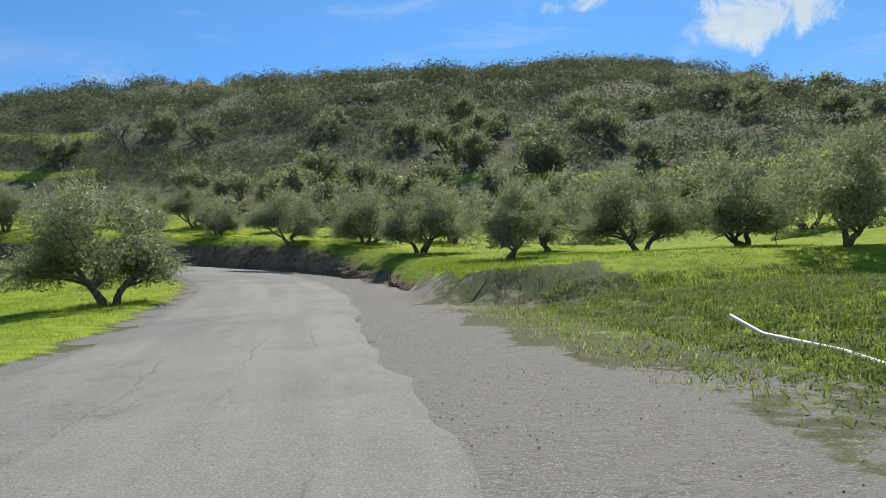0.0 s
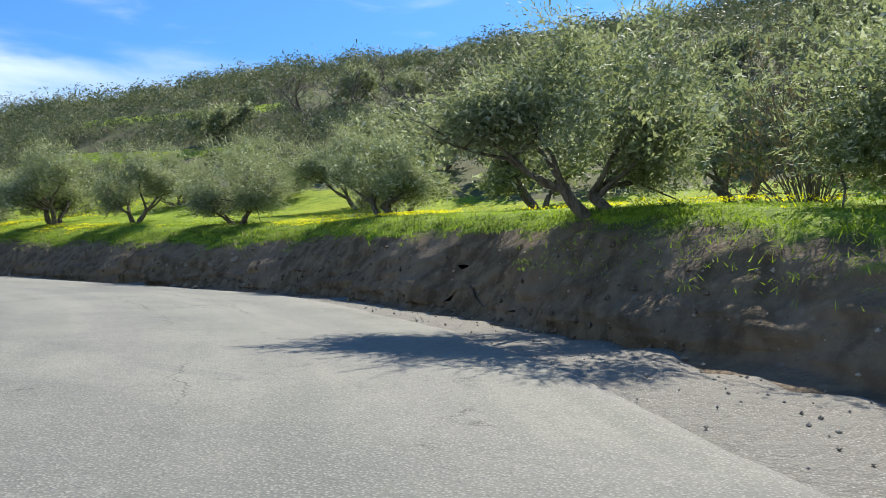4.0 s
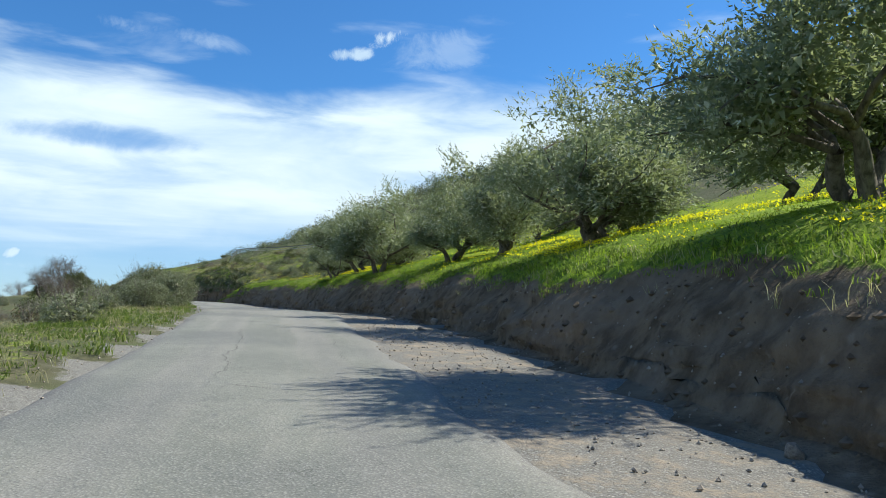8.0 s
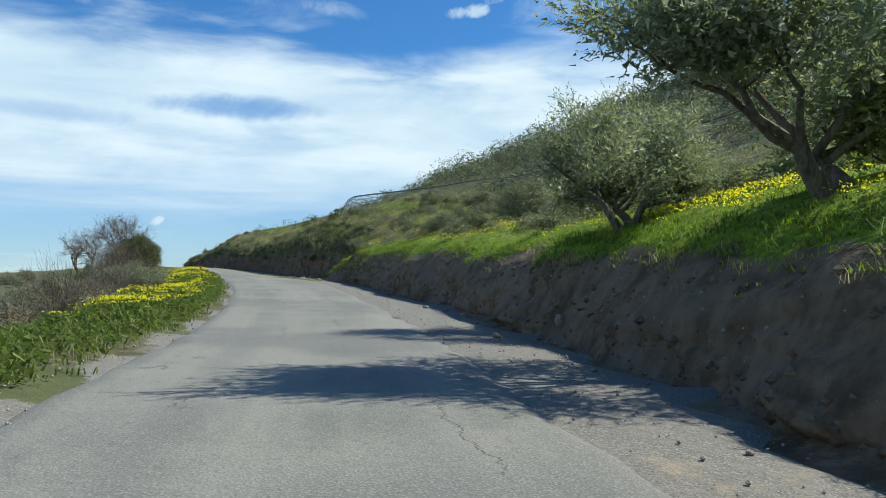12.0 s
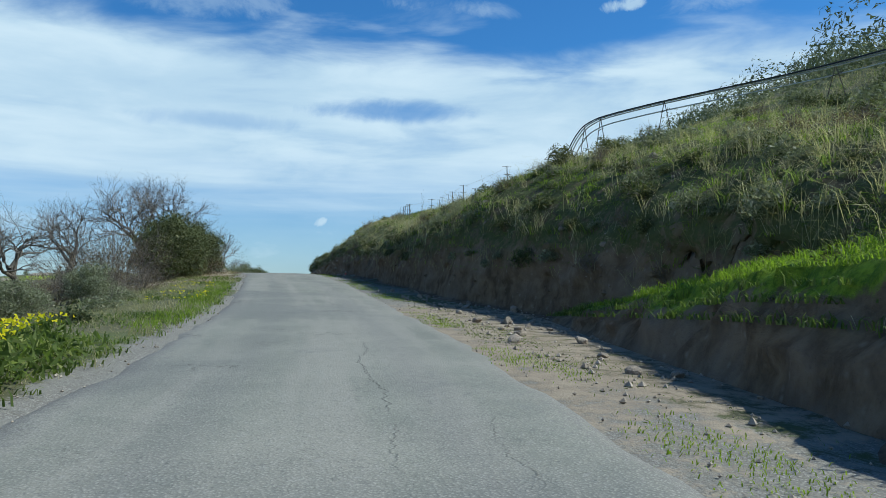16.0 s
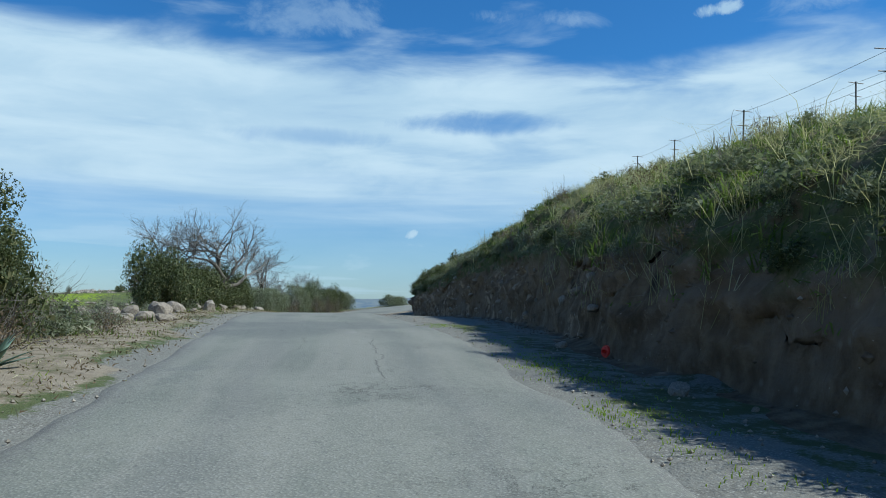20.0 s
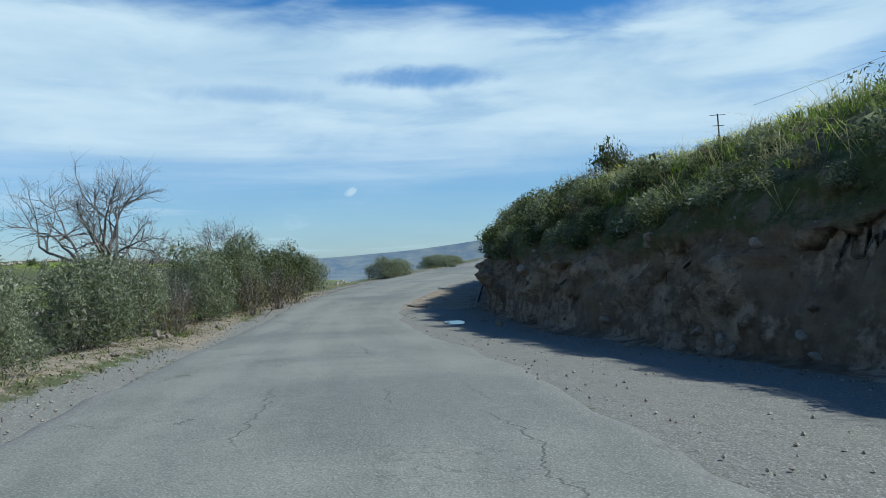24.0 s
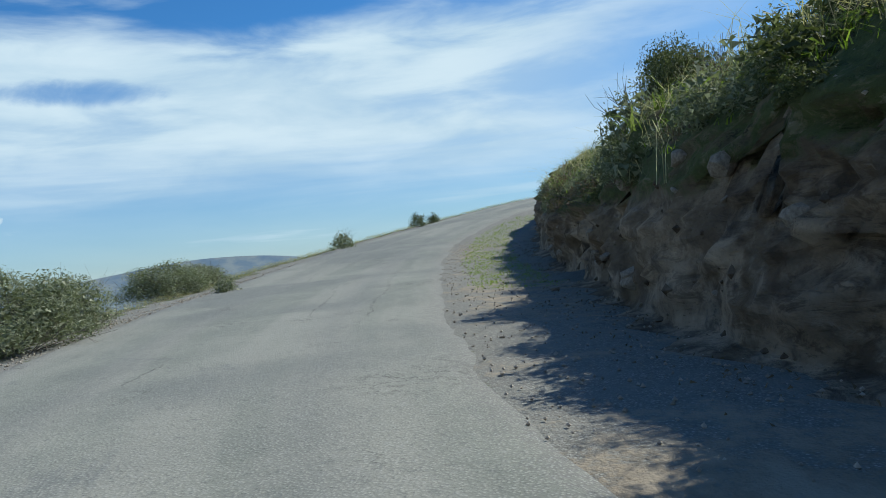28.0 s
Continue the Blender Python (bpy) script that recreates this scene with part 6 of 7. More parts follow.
for i in range(16):
    s0 = 118 + i * 2.6 + rng.uniform(-0.8, 0.8)
    x, y = place(s0, float(table(LEFT_EDGE, s0)) - rng.uniform(3.2, 6.0))
    r = rng.uniform(0.75, 1.04)
    shrub(x, y, r, r * rng.uniform(0.7, 0.95), "brown" if i % 6 == 3 else "grey", rng.uniform(0, 360), "behind the verge flowers", i, "verge shrubs")

for i in range(46):
    s0 = 100 + i * 2.1 + rng.uniform(-1, 1)
    x, y = place(s0, float(table(LEFT_EDGE, s0)) - rng.uniform(5.5, 15))
    r = rng.uniform(0.8, 1.04)
    shrub(x, y, r, r * rng.uniform(0.9, 1.3), ("grey", "brown", "grey", "grey", "dark")[rng.randint(0, 5)], rng.uniform(0, 360), "below the verge", i, "verge shrubs")

for i in range(26):
    a, r = rng.uniform(0.3, 2.9), rng.uniform(0.25, 0.95)
    massed(-325 + 75 * r * math.sin(a), 22 + 62 * r * math.cos(a), rng.uniform(0.8, 1.6), rng.uniform(0.9, 1.7), ("dark", "grey")[i % 2], 50 * i, 1)

# the overgrown slope above the gap in the cutting
for i in range(80):
    s0, off = rng.uniform(122, 176), rng.uniform(0.3, 9)
    off = max(off, 2.0) if s0 < 158 else off
    x, y = place(s0, float(table(FOOT, s0) + table(WIDTH, s0)) + off)
    sort = ("grey", "brown", "grey", "brown", "dark")[rng.randint(0, 5)]
    r = rng.uniform(0.45, 1.0)
    massed(x, y, r, r * rng.uniform(0.6, 0.95), sort, rng.uniform(0, 360), i)
for i in range(90):
    s0, off = rng.uniform(124, 170), rng.uniform(0.8, 7)
    x, y = place(s0, float(table(FOOT, s0) + table(WIDTH, s0)) + off)
    r = rng.uniform(0.3, 0.75)
    massed(x, y, r, r * rng.uniform(0.8, 1.3), ("grey", "brown", "grey", "dark", "grey")[rng.randint(0, 5)], rng.uniform(0, 360), i)
for i in range(26):
    s0, off = rng.uniform(92, 136), rng.uniform(9, 22)
    x, y = place(s0, float(table(FOOT, s0) + table(WIDTH, s0)) + off)
    r = rng.uniform(0.7, 1.04)
    massed(x, y, r, r * rng.uniform(0.9, 1.3), ("grey", "dark")[i % 2], rng.uniform(0, 360), i)
for i in range(30):
    s0, off = rng.uniform(126, 212), rng.uniform(1.2, 13)
    x, y = place(s0, float(table(FOOT, s0) + table(WIDTH, s0)) + off)
    sort = ("grey", "grey", "dark", "grey", "brown")[rng.randint(0, 5)]
    r = rng.uniform(0.5, 1.0)
    massed(x, y, r, r * rng.uniform(0.55, 0.95), sort, rng.uniform(0, 360), i)
s, x, y = strip(rng, 2200, 126, 215, "brow", 1.0, 12)
slope = Turf()
slope.blades(rng, seat(x, y), 0.26, 0.030, 6, 0.2, 1.0)
straw2 = Turf()
s, x, y = strip(rng, 5200, 124, 185, "brow", 0.2, 12)
straw2.blades(rng, seat(x, y), 0.34, 0.012, 6, 0.16, 1.2)
straw2.link("dry_grass", STRAW, "dry grass stems over the slope above the bank", "grass")
slope.link("slope_weeds", WEED, "rank green weeds over the slope above the bank", "weeds")
for i in range(24):
    p = bank_spots(rng, 1, 214, 300, 0.40, 0.95)[0]
    r = rng.uniform(0.4, 0.85)
    sort = ("grey", "dark", "dark", "brown", "grey")[rng.randint(0, 5)]
    massed(p[0], p[1], r, r * 0.7, sort, rng.uniform(0, 360), i, p[2] - ground_at(p[0], p[1]) - 0.08)

# bushes of every kind crowding the upper face and hanging over the cut
for i in range(310):
    s0 = 157 + 141 * (i + rng.uniform(0, 1)) / 310
    lo = np.interp(s0, [157, 178, 200, 214, 240, 298], [0.03, 0.05, 0.09, 0.14, 0.14, 0.14])
    p = bank_spots(rng, 1, s0, s0 + 0.01, lo, 0.30 if i % 2 else 1.05 if 246 < s0 < 282 else 0.8)[0]
    r = rng.uniform(0.30, 0.78) * (1.15 if 246 < s0 < 282 else 0.9)
    sort = ("grey", "dark", "grey", "brown", "dark", "grey")[rng.randint(0, 6)]
    massed(p[0], p[1], r, r * rng.uniform(0.7, 1.1), sort, rng.uniform(0, 360), i, p[2] - ground_at(p[0], p[1]) - 0.06)
for i in range(34):
    s0 = 249 + 28 * (i + rng.uniform(0, 1)) / 34
    p = bank_spots(rng, 1, s0, s0 + 0.01, 0.35, 0.75)[0]
    r = rng.uniform(0.5, 0.85)
    massed(p[0], p[1], r, r * rng.uniform(0.9, 1.3), ("dark", "grey")[i % 2], rng.uniform(0, 360), i, p[2] - ground_at(p[0], p[1]) + 0.02)

for sort, mat, words in (("dark", LEAF_DARK, "dark evergreen bushes tangled over the slopes and banks"), ("grey", LEAF_GREY, "grey-green bushes tangled over the slopes and banks"), ("brown", LEAF_RUST, "withered brown bushes tangled over the slopes and banks")):
    tagged(new("slope_scrub", MASS[sort][1].mesh("slope_scrub", mat)), words, "scrub", "", "stuff")
    tagged(new("scrub_twigs", MASS[sort][0].mesh("scrub_twigs", TWIG)), "fine grey twigs of the bushes on the slopes", "twigs", "", "stuff")


# ---------------------------------------------------------------- stones
def stone_mesh(seed, flat=0.7):
    bm = bmesh.new()
    bmesh.ops.create_icosphere(bm, subdivisions=2, radius=1.0)
    rng = np.random.RandomState(seed)
    cuts = [Vector(rng.normal(size=3)).normalized() for _ in range(7)]
    for v in bm.verts:
        for c in cuts:
            over = v.co.dot(c) - 0.62
            if over > 0:
                v.co -= c * over * 0.9
        v.co *= 1 + 0.12 * noise.noise(v.co * 2.3 + Vector((seed, 0, 0)))
        v.co.z *= flat
    me = bpy.data.meshes.new("stone")
    bm.to_mesh(me)
    bm.free()
    me.materials.append(STONE)
    return me


STONES = [stone_mesh(k, 0.55 + 0.1 * (k % 4)) for k in range(6)]


def stone(x, y, z, r, i, label="", group="", of=None):
    ob = new("stone", STONES[i % 6])
    ob.matrix_basis = pose(x, y, z, 25 * math.sin(i), 25 * math.cos(2 * i), 67 * i) @ Matrix.Diagonal((r, r * 0.8, r, 1))
    ob.parent = of
    tagged(ob, label, "" if of else "stone", group)


rng = np.random.RandomState(33)
for n, s0, s1, side, a, b, lo, hi, words, group in (
        (100, 157, 182, "right", 0.8, 4.4, 0.03, 0.17, "pale loose stone on the earthy shoulder", "stones on the shoulder"),
        (30, 46, 150, "foot", -0.1, 1.0, 0.04, 0.14, "loose stone fallen to the foot of the bank", "fallen stones"),
        (30, 178, 300, "foot", -0.1, 1.1, 0.05, 0.20, "loose stone fallen to the foot of the bank", "fallen stones"),
        (120, 210, 240, "left", 0.9, 4.2, 0.07, 0.36, "pale limestone boulder in a rough row on the verge", "verge boulders"),
        (16, 236, 270, "left", 0.6, 2.6, 0.05, 0.16, "pale stone in the litter of the verge", "verge stones")):
    s, x, y = strip(rng, n, s0, s1, side, a, b)
    z = ground(x, y, False)
    for i in range(n):
        r = lo + (hi - lo) * rng.uniform(0, 1) ** (1.3 if side == "left" else 2.2)
        stone(x[i], y[i], z[i] + r * 0.25, r, i + int(s0), words, group)
for i, p in enumerate(bank_spots(rng, 24, 214, 298, 0.0, 0.2)):
    r = 0.05 + 0.13 * rng.uniform(0, 1) ** 2
    stone(p[0], p[1], p[2], r, i, of=BANK)

for i, p in enumerate(np.concatenate([bank_spots(rng, 70, 236, 298, 0.0, 0.17), bank_spots(rng, 40, 206, 240, 0.0, 0.12)])):
    r = 0.06 + 0.17 * rng.uniform(0, 1) ** 2
    stone(p[0], p[1], p[2] - 0.02, r, i, of=BANK)

for i, p in enumerate(bank_spots(rng, 24, 169, 176, 0.72, 1.0)):
    r = 0.06 + 0.16 * rng.uniform(0, 1) ** 2
    stone(p[0], p[1], p[2] + 0.02, r, i, of=BANK)


for i, p in enumerate(np.concatenate([bank_spots(rng, 16, 61, 66, 0.15, 0.6), bank_spots(rng, 12, 88, 150, 0.0, 0.5), bank_spots(rng, 14, 167, 171, 0.1, 0.5)])):
    r = 0.05 + 0.15 * rng.uniform(0, 1) ** 2
    stone(p[0], p[1], p[2], r, i + 3, of=BANK)


def dry_stalk(x, y, height, seed):
    """A dead flower stalk with a few short side shoots."""
    rng = np.random.RandomState(seed)
    e = thing("dry_stalk", "tall thin dead flower stalk standing on the brow", "plant", "dry stalks", "", pose(x, y, ground_at(x, y)))
    h = Heap()
    p, d = bent(rng, (0, 0, -0.1), (rng.uniform(-0.12, 0.12), rng.uniform(-0.12, 0.12), 1), height, 7, 0.04)
    tube(h, p, np.linspace(0.012, 0.004, len(p)), 4)
    child("stem", h.mesh("stem", TWIG), e)
    for j in range(5):
        h = Heap()
        q, g = bent(rng, p[3 + j % 5], (rng.uniform(-0.5, 0.5), rng.uniform(-0.5, 0.5), 1), 0.22, 3, 0.1)
        tube(h, q, 0.004, 3)
        child("side_shoot", h.mesh("side_shoot", TWIG), e)


for i, (s0, off, tall) in enumerate(((198.2, 0.6, 1.5), (199.0, 0.9, 1.9), (199.6, 0.4, 1.3), (226.8, 0.4, 1.3), (227.4, 0.7, 1.7), (228.0, 0.3, 1.5), (228.9, 0.8, 1.1), (188.0, 1.2, 1.1), (208.5, 0.9, 1.0), (244.0, 0.6, 1.0))):
    dry_stalk(*place(s0, float(table(FOOT, s0) + table(WIDTH, s0)) + off), tall, i)

chips_v, chips_f, total = [], [], 0
base = np.array([(1, 0, 0), (-1, 0, 0), (0, 1, 0), (0, -1, 0), (0, 0, 0.8), (0, 0, -0.8)], float)
octa = np.array([(0, 2, 4), (2, 1, 4), (1, 3, 4), (3, 0, 4), (2, 0, 5), (1, 2, 5), (3, 1, 5), (0, 3, 5)])
for n, s0, s1, side, a, b in ((2600, 40, 300, "right", -0.1, 1.6), (1600, 62, 100, "right", 0.2, 2.8), (1500, 232, 300, "left", -0.2, 1.3), (1600, 268, 296, "left", -0.1, 1.6), (900, 60, 230, "left", -0.2, 0.5), (1200, 40, 300, "foot", 0.0, 1.4), (900, 274, 302, "right", 0.0, 2.6), (1800, -2, 40, "right", -0.2, 3.2)):
    s, x, y = strip(rng, n, s0, s1, side, a, b)
    z = ground(x, y, False)
    for i in range(n):
        r = rng.uniform(0.008, 0.028) if s0 > 0 else rng.uniform(0.003, 0.011)
        chips_v.append(base * rng.uniform(0.6, 1.3, (6, 3)) * r + (x[i], y[i], z[i] + 0.3 * r))
        chips_f.append(octa + total)
        total += 6
s, x, y = strip(rng, 700, 156, 182, "right", 0.5, 4.0)
for p in seat(x, y):
    r = 0.015 + 0.05 * rng.uniform(0, 1) ** 2
    chips_v.append(base * rng.uniform(0.6, 1.3, (6, 3)) * r + p + (0, 0, 0.2 * r))
    chips_f.append(octa + total)
    total += 6
for p in np.concatenate([bank_spots(rng, 1700, 44, 152, 0.02, 0.55), bank_spots(rng, 1500, 156, 275, 0.0, 0.3)]):
    r = 0.010 + 0.032 * rng.uniform(0, 1) ** 3
    chips_v.append(base * rng.uniform(0.6, 1.3, (6, 3)) * r + p)
    chips_f.append(octa + total)
    total += 6
clod_v, clod_f = [], []
for p in np.concatenate([bank_spots(rng, 1500, 46, 156, -0.02, 0.5), bank_spots(rng, 900, 46, 156, -0.05, 0.08), bank_spots(rng, 900, 158, 300, -0.05, 0.16)]):
    r = 0.02 + 0.075 * rng.uniform(0, 1) ** 2.5
    clod_f.append(octa + 6 * len(clod_v))
    clod_v.append(base * rng.uniform(0.6, 1.3, (6, 3)) * r + p)
me = mesh_from("earth_clods", np.concatenate(clod_v), np.concatenate(clod_f), EARTH)
tagged(new("earth_clods", me), "crumbled clods of brown earth on the bank and at its foot", "earth", "", "stuff")
chips, chip_faces, total = chips_v, chips_f, 0
chips_v, chips_f = [], []
far_x, far_y = rng.uniform(-350, -262, 5000), rng.uniform(-20, 82, 5000)
ledges = np.abs(np.sin(1.25 * ground(far_x, far_y, False) + lumps(far_x, far_y, 12))) < 0.34
for p in seat(far_x[ledges], far_y[ledges]):
    if on_knoll(p[0], p[1]) < 1.2:
        r = 0.20 + 0.45 * rng.uniform(0, 1) ** 2
        chips_v.append(base * rng.uniform(0.6, 1.3, (6, 3)) * r + p + (0, 0, 0.2 * r))
        chips_f.append(octa + total)
        total += 6
me = mesh_from("boulders", np.concatenate(chips_v), np.concatenate(chips_f), STONE)
tagged(new("boulders", me), "pale boulders strewn over the grassy knoll across the dip", "boulders", "", "stuff")
chips_v, chips_f = chips, chip_faces
me = mesh_from("gravel", np.concatenate(chips_v), np.concatenate(chips_f), STONE)
tagged(new("gravel", me), "loose gravel along the crumbled road edges", "gravel", "", "stuff")


# ---------------------------------------------------------------- vineyard posts, wires, hoses and small things
def bar(heap, a, b, r, sides=5):
    tube(heap, np.array([a, (np.array(a) + np.array(b)) / 2, b], float), r, sides)


def vine_post(x, y, height, brace, turn):
    z = ground_at(x, y)
    e = thing("trellis_post", "rusty steel vineyard post with short cross arms on the brow", "post", "vineyard posts", "", pose(x, y, z, 3 * math.sin(x), 3 * math.cos(y), turn))
    h = Heap()
    bar(h, (0, 0, -0.2), (0, 0, height), 0.021, 6)
    child("post", h.mesh("post", RUSTY), e)
    for k, w in ((0.97, 0.22), (0.66, 0.16)):
        h = Heap()
        bar(h, (0, -w, height * k), (0, w, height * k), 0.010, 5)
        child("cross_arm", h.mesh("cross_arm", RUSTY), e)
    if brace:
        h = Heap()
        bar(h, (0, 0, height * 0.72), (1.15, 0.1, -0.1), 0.018, 5)
        child("brace", h.mesh("brace", RUSTY), e)
    return z + height


tops = {}
for row, off, start, step in ((0, 0.9, 184.0, 6.3), (1, 4.2, 187.0, 5.6)):
    tops[row] = []
    for i in range(12):
        s0 = start + i * step
        x, y = place(s0, float(table(FOOT, s0) + table(WIDTH, s0)) + off + float(np.interp(s0, [200, 222], [0, 1.6])))
        t = vine_post(x, y, 1.15 - 0.2 * (s0 > 212), i % 3 == 0, math.degrees(math.atan2(LINE_T[int((s0 + 40) * 2)][1], LINE_T[int((s0 + 40) * 2)][0])) + 180)
        tops[row].append((x, y, t))
for row, pts in tops.items():
    for drop in (0.06, 0.52):
        h = Heap()
        path = []
        for a, b in zip(pts, pts[1:]):
            for u in (0, 0.25, 0.5, 0.75):
                path.append([a[k] + (b[k] - a[k]) * u for k in range(3)])
                path[-1][2] -= drop + 0.20 * u * (1 - u)
        tube(h, np.array(path), 0.004, 4)
        tagged(new("trellis_wire", h.mesh("trellis_wire", WIRE)), "thin galvanised wire strung between the vineyard posts", "wire", "trellis wires")

# the bundle of irrigation hoses that climbs off the brow on tall stands
arch = [(183.4, 3.0, 0.1), (182.6, 3.1, 0.8), (181.8, 3.2, 1.5), (181.0, 3.3, 1.9), (180.0, 3.5, 1.95), (176.5, 4.2, 1.45), (171.0, 5.6, 1.2), (165.0, 7.4, 1.3), (158.0, 9.4, 1.3), (149.0, 12.4, 1.3), (138.0, 16.0, 1.2)]
for k in range(4):
    path = []
    for s0, off, up in arch:
        x, y = place(s0, float(table(FOOT, s0) + table(WIDTH, s0)) + off + 0.10 * k)
        path.append((x, y, ground_at(x, y) + up - (0.0, 0.05, 0.12, 0.40)[k] * (up > 0.5)))
    path = np.array(path)
    u = np.linspace(0, len(path) - 1, 60)
    path = np.stack([np.interp(u, np.arange(len(path)), path[:, c]) for c in range(3)], 1)
    for _ in range(3):
        path[1:-1] = 0.25 * path[:-2] + 0.5 * path[1:-1] + 0.25 * path[2:]
    h = Heap()
    tube(h, path, 0.026, 7)
    tagged(new("irrigation_hose", h.mesh("irrigation_hose", HOSE if k < 1 else WIRE, True)), "long irrigation line carried over the slope on stands", "hose", "irrigation lines")
for s0, off, up in arch[3:10]:
    x, y = place(s0, float(table(FOOT, s0) + table(WIDTH, s0)) + off + 0.1)
    e = thing("hose_stand", "thin steel trestle that carries the irrigation hoses", "stand", "hose stands", "", pose(x, y, ground_at(x, y)))
    for a in (-0.32, 0.32):
        h = Heap()
        bar(h, (a, a * 0.6, -0.15), (0, 0, up - 0.03), 0.016, 5)
        child("leg", h.mesh("leg", RUSTY), e)
    h = Heap()
    bar(h, (-0.3, 0, up * 0.72), (0.3, 0, up * 0.72), 0.014, 5)
    child("rung", h.mesh("rung", RUSTY), e)


def laid(name, label, category, spots, r, mat):
    """A hose or pipe that lies along the given places (x, y, height over the ground)."""
    p = np.array([(x, y, ground_at(x, y) + up) for x, y, up in spots])
    u = np.linspace(0, len(p) - 1, 8 * len(p))
    p = np.stack([np.interp(u, np.arange(len(p)), p[:, c]) for c in range(3)], 1)
    h = Heap()
    tube(h, p, r, 8)
    tagged(new(name, h.mesh(name, mat, True)), label, category)


laid("water_pipe", "white plastic water pipe lying over the grassy edge of the lay-by", "pipe", [(4.7, 14.0, 0.35), (4.9, 13.1, 0.12), (5.3, 11.2, 0.05), (5.0, 9.2, 0.05), (5.6, 6.5, 0.05)], 0.035, WHITE_PIPE)
h = Heap()
p0, p1 = place(265.2, 4.05), place(260.9, 4.95)
bar(h, (p0[0], p0[1], ground_at(*p0) - 0.05), (p1[0], p1[1], ground_at(*p0) + 2.5), 0.034, 8)
tagged(new("drain_hose", h.mesh("drain_hose", HOSE, True)), "straight black pipe leaning down the rocky bank", "pipe")


def puddle(s0, d0, a, b, seed):
    x, y = place(s0, d0)
    k = min(int((s0 + 40) * 2), len(LINE_T) - 1)
    ang = np.arange(28) * 2 * math.pi / 28
    r = 1 + 0.28 * lumps(np.cos(ang) * 2 + seed, np.sin(ang) * 2, 1.1)
    px = x + LINE_T[k][0] * a * r * np.cos(ang) + LINE_N[k][0] * b * r * np.sin(ang)
    py = y + LINE_T[k][1] * a * r * np.cos(ang) + LINE_N[k][1] * b * r * np.sin(ang)
    z = float(np.median(ground(px, py, False))) + 0.008
    v = np.concatenate([np.stack([px, py, np.full(28, z)], 1), [(x, y, z)]])
    f = np.array([(i, (i + 1) % 28, 28) for i in range(28)])
    tagged(new("puddle", mesh_from("puddle", v, f, WATER)), "shallow rain puddle on the shoulder that mirrors the sky", "puddle", "", "stuff")


puddle(255.0, 3.0, 0.75, 0.30, 1.0)

x, y = place(262.4, 1.9)
e = thing("drain_grate", "dark iron drain grate set in the broken road edge", "grate", "", "", pose(x, y, ground_at(x, y) + 0.03, 0, 0, 12))
h = Heap()
for a, b in (((-0.45, -0.25, 0), (0.45, -0.25, 0)), ((-0.45, 0.25, 0), (0.45, 0.25, 0)), ((-0.45, -0.25, 0), (-0.45, 0.25, 0)), ((0.45, -0.25, 0), (0.45, 0.25, 0))):
    bar(h, a, b, 0.022, 4)
child("frame", h.mesh("frame", RUSTY), e)
for i in range(9):
    h = Heap()
    bar(h, (-0.36 + 0.09 * i, -0.25, 0), (-0.36 + 0.09 * i, 0.25, 0), 0.014, 4)
    child("grate_bar", h.mesh("grate_bar", RUSTY), e)


def red_canister(x, y):
    bm = bmesh.new()
    bmesh.ops.create_cone(bm, cap_ends=True, segments=14, radius1=0.11, radius2=0.10, depth=0.30)
    bmesh.ops.bevel(bm, geom=[q for q in bm.edges if abs(q.verts[0].co.z - q.verts[1].co.z) < 0.01], offset=0.02, segments=2, affect="EDGES")
    for v in bm.verts:
        v.co.x *= 0.8 + 0.2 * math.sin(9 * v.co.z)
    me = bpy.data.meshes.new("body")
    bm.to_mesh(me)
    bm.free()
    me.materials.append(RED)
    e = thing("plastic_can", "crushed red plastic can lying on the gravel shoulder", "litter", "", "", pose(x, y, ground_at(x, y) + 0.085, 84, 0, 35))
    child("body", me, e)
    h = Heap()
    tube(h, np.array([(0, 0, 0.14), (0, 0, 0.17), (0, 0, 0.19)]), 0.035, 8)
    child("cap", h.mesh("cap", RED), e)


red_canister(-164.4, 77.6)


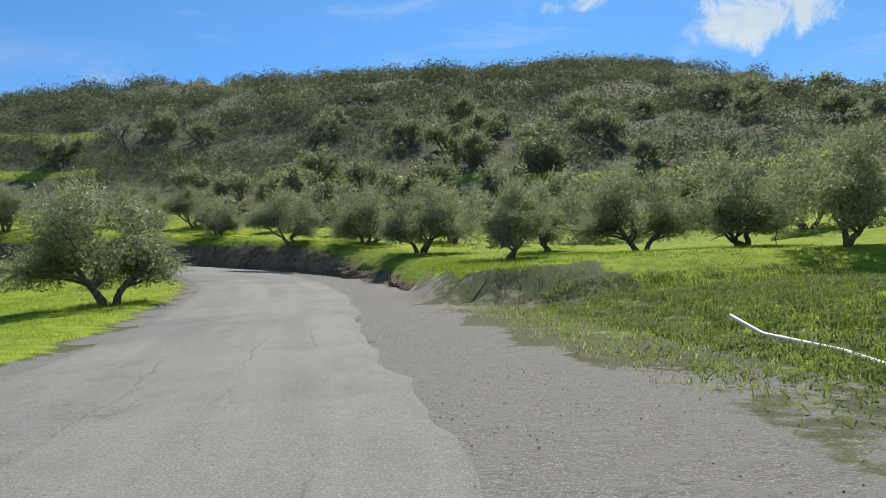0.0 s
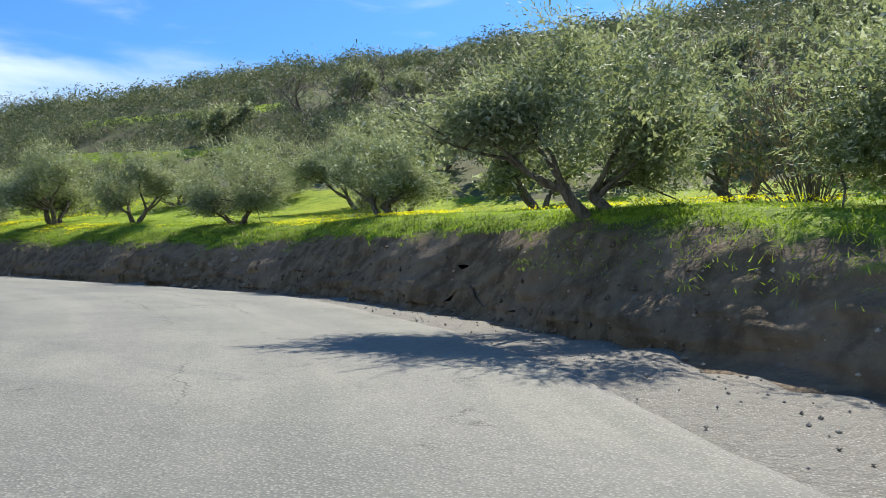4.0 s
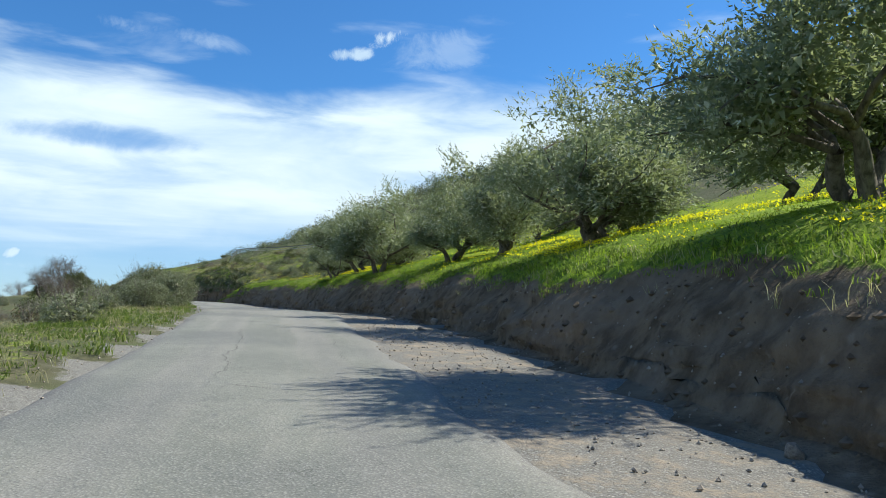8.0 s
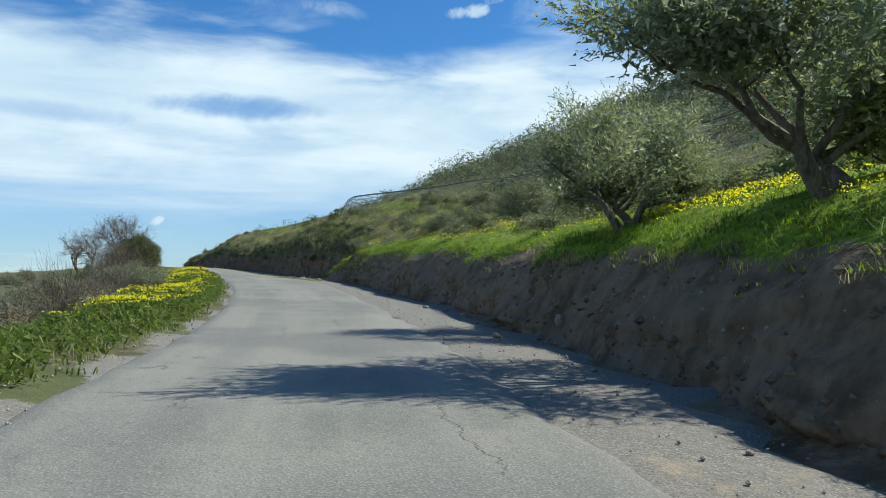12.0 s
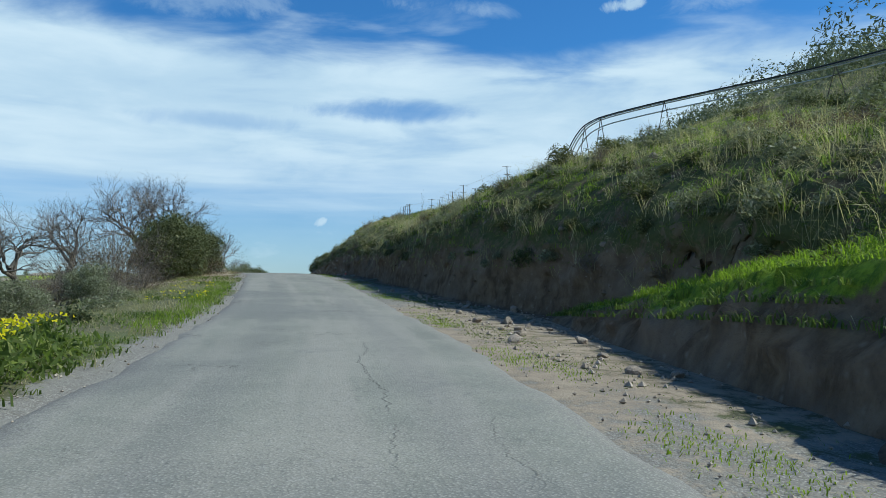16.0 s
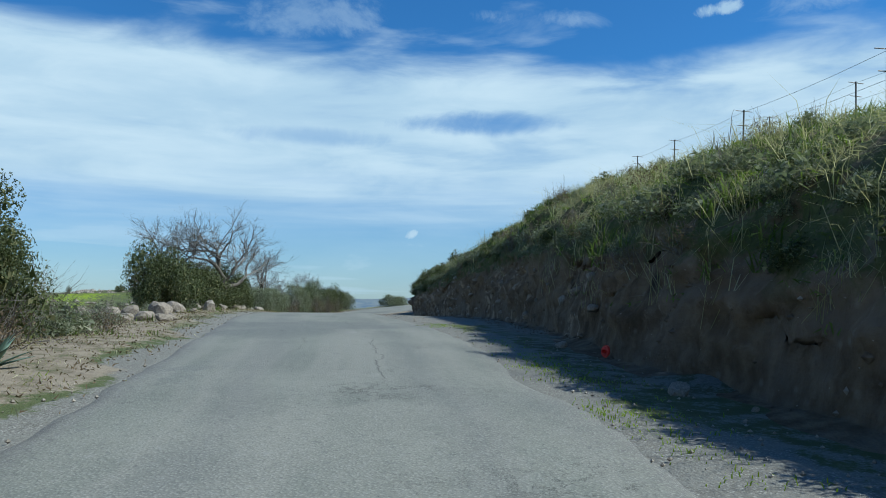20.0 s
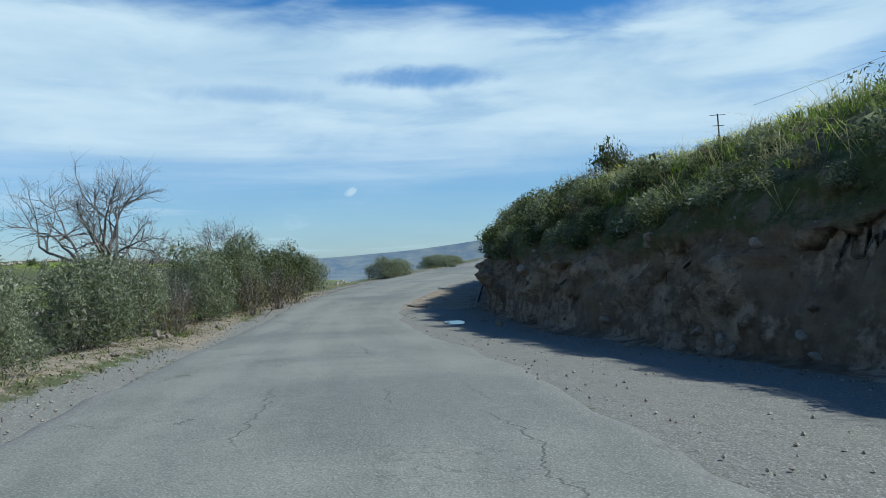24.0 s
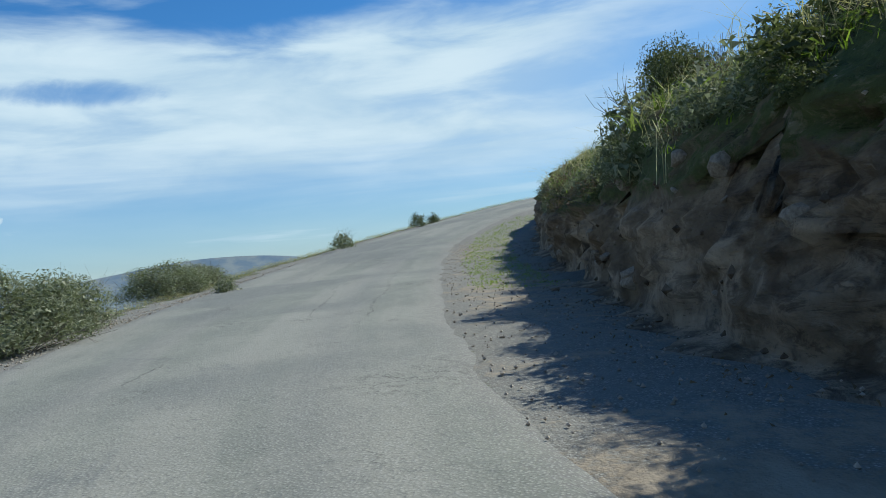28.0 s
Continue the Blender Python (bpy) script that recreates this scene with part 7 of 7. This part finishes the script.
def agave(x, y, size, seed):
    rng = np.random.RandomState(seed)
    e = thing("agave", "blue-green agave rosette with stiff pointed leaves on the verge", "plant", "agaves", "", pose(x, y, ground_at(x, y)))
    for i in range(16):
        a, up = i * 2.4, rng.uniform(0.35, 1.3)
        d = np.array([math.cos(a) * math.cos(up), math.sin(a) * math.cos(up), math.sin(up)])
        side = np.cross(d, (0, 0, 1.0))
        side /= np.linalg.norm(side)
        nrm = np.cross(side, d)
        rows = []
        for u, w in ((0, 0.05), (0.35, 0.065), (0.7, 0.045), (1, 0.004)):
            c = d * u * size + np.array([0, 0, -0.12 * u * u * size])
            rows += [c - side * w * size * 1.6, c - nrm * w * 0.5 * size, c + side * w * size * 1.6, c + nrm * w * 0.2 * size]
        f = [(4 * r + k, 4 * r + (k + 1) % 4, 4 * r + 4 + (k + 1) % 4, 4 * r + 4 + k) for r in range(3) for k in range(4)]
        child("leaf", mesh_from("leaf", rows, f, LEAF_AGAVE, True), e)


LEAF_AGAVE = leaf_material("agave leaves", (0.09, 0.15, 0.11), (0.17, 0.25, 0.19), 0.05)
agave(*place(201.5, -4.0), 0.55, 1)
agave(*place(203.6, -5.0), 0.45, 2)

x, y = place(41.5, -4.2)
e = thing("stake", "short dark wooden stake leaning on the grassy verge", "stake", "", "", pose(x, y, ground_at(x, y), 6, 14, 0))
h = Heap()
bar(h, (0, 0, -0.15), (0, 0, 0.85), 0.035, 6)
child("post", h.mesh("post", BARK), e)


def fence_stump(x, y, height):
    """A weathered square post with a sloping top."""
    e = thing("fence_post", "short weathered pale wooden post leaning on the verge", "post", "", "", pose(x, y, ground_at(x, y), 4, 9, 20))
    bm = bmesh.new()
    bmesh.ops.create_cube(bm, size=1.0)
    for v in bm.verts:
        v.co = Vector((v.co.x * 0.09, v.co.y * 0.09, (v.co.z + 0.5) * height - 0.12 + (0.03 * v.co.x if v.co.z > 0 else 0)))
    bmesh.ops.bevel(bm, geom=list(bm.edges), offset=0.008, segments=1, affect="EDGES")
    me = bpy.data.meshes.new("post")
    bm.to_mesh(me)
    bm.free()
    me.materials.append(TWIG)
    child("post", me, e)


fence_stump(-114.0, 71.4, 0.85)
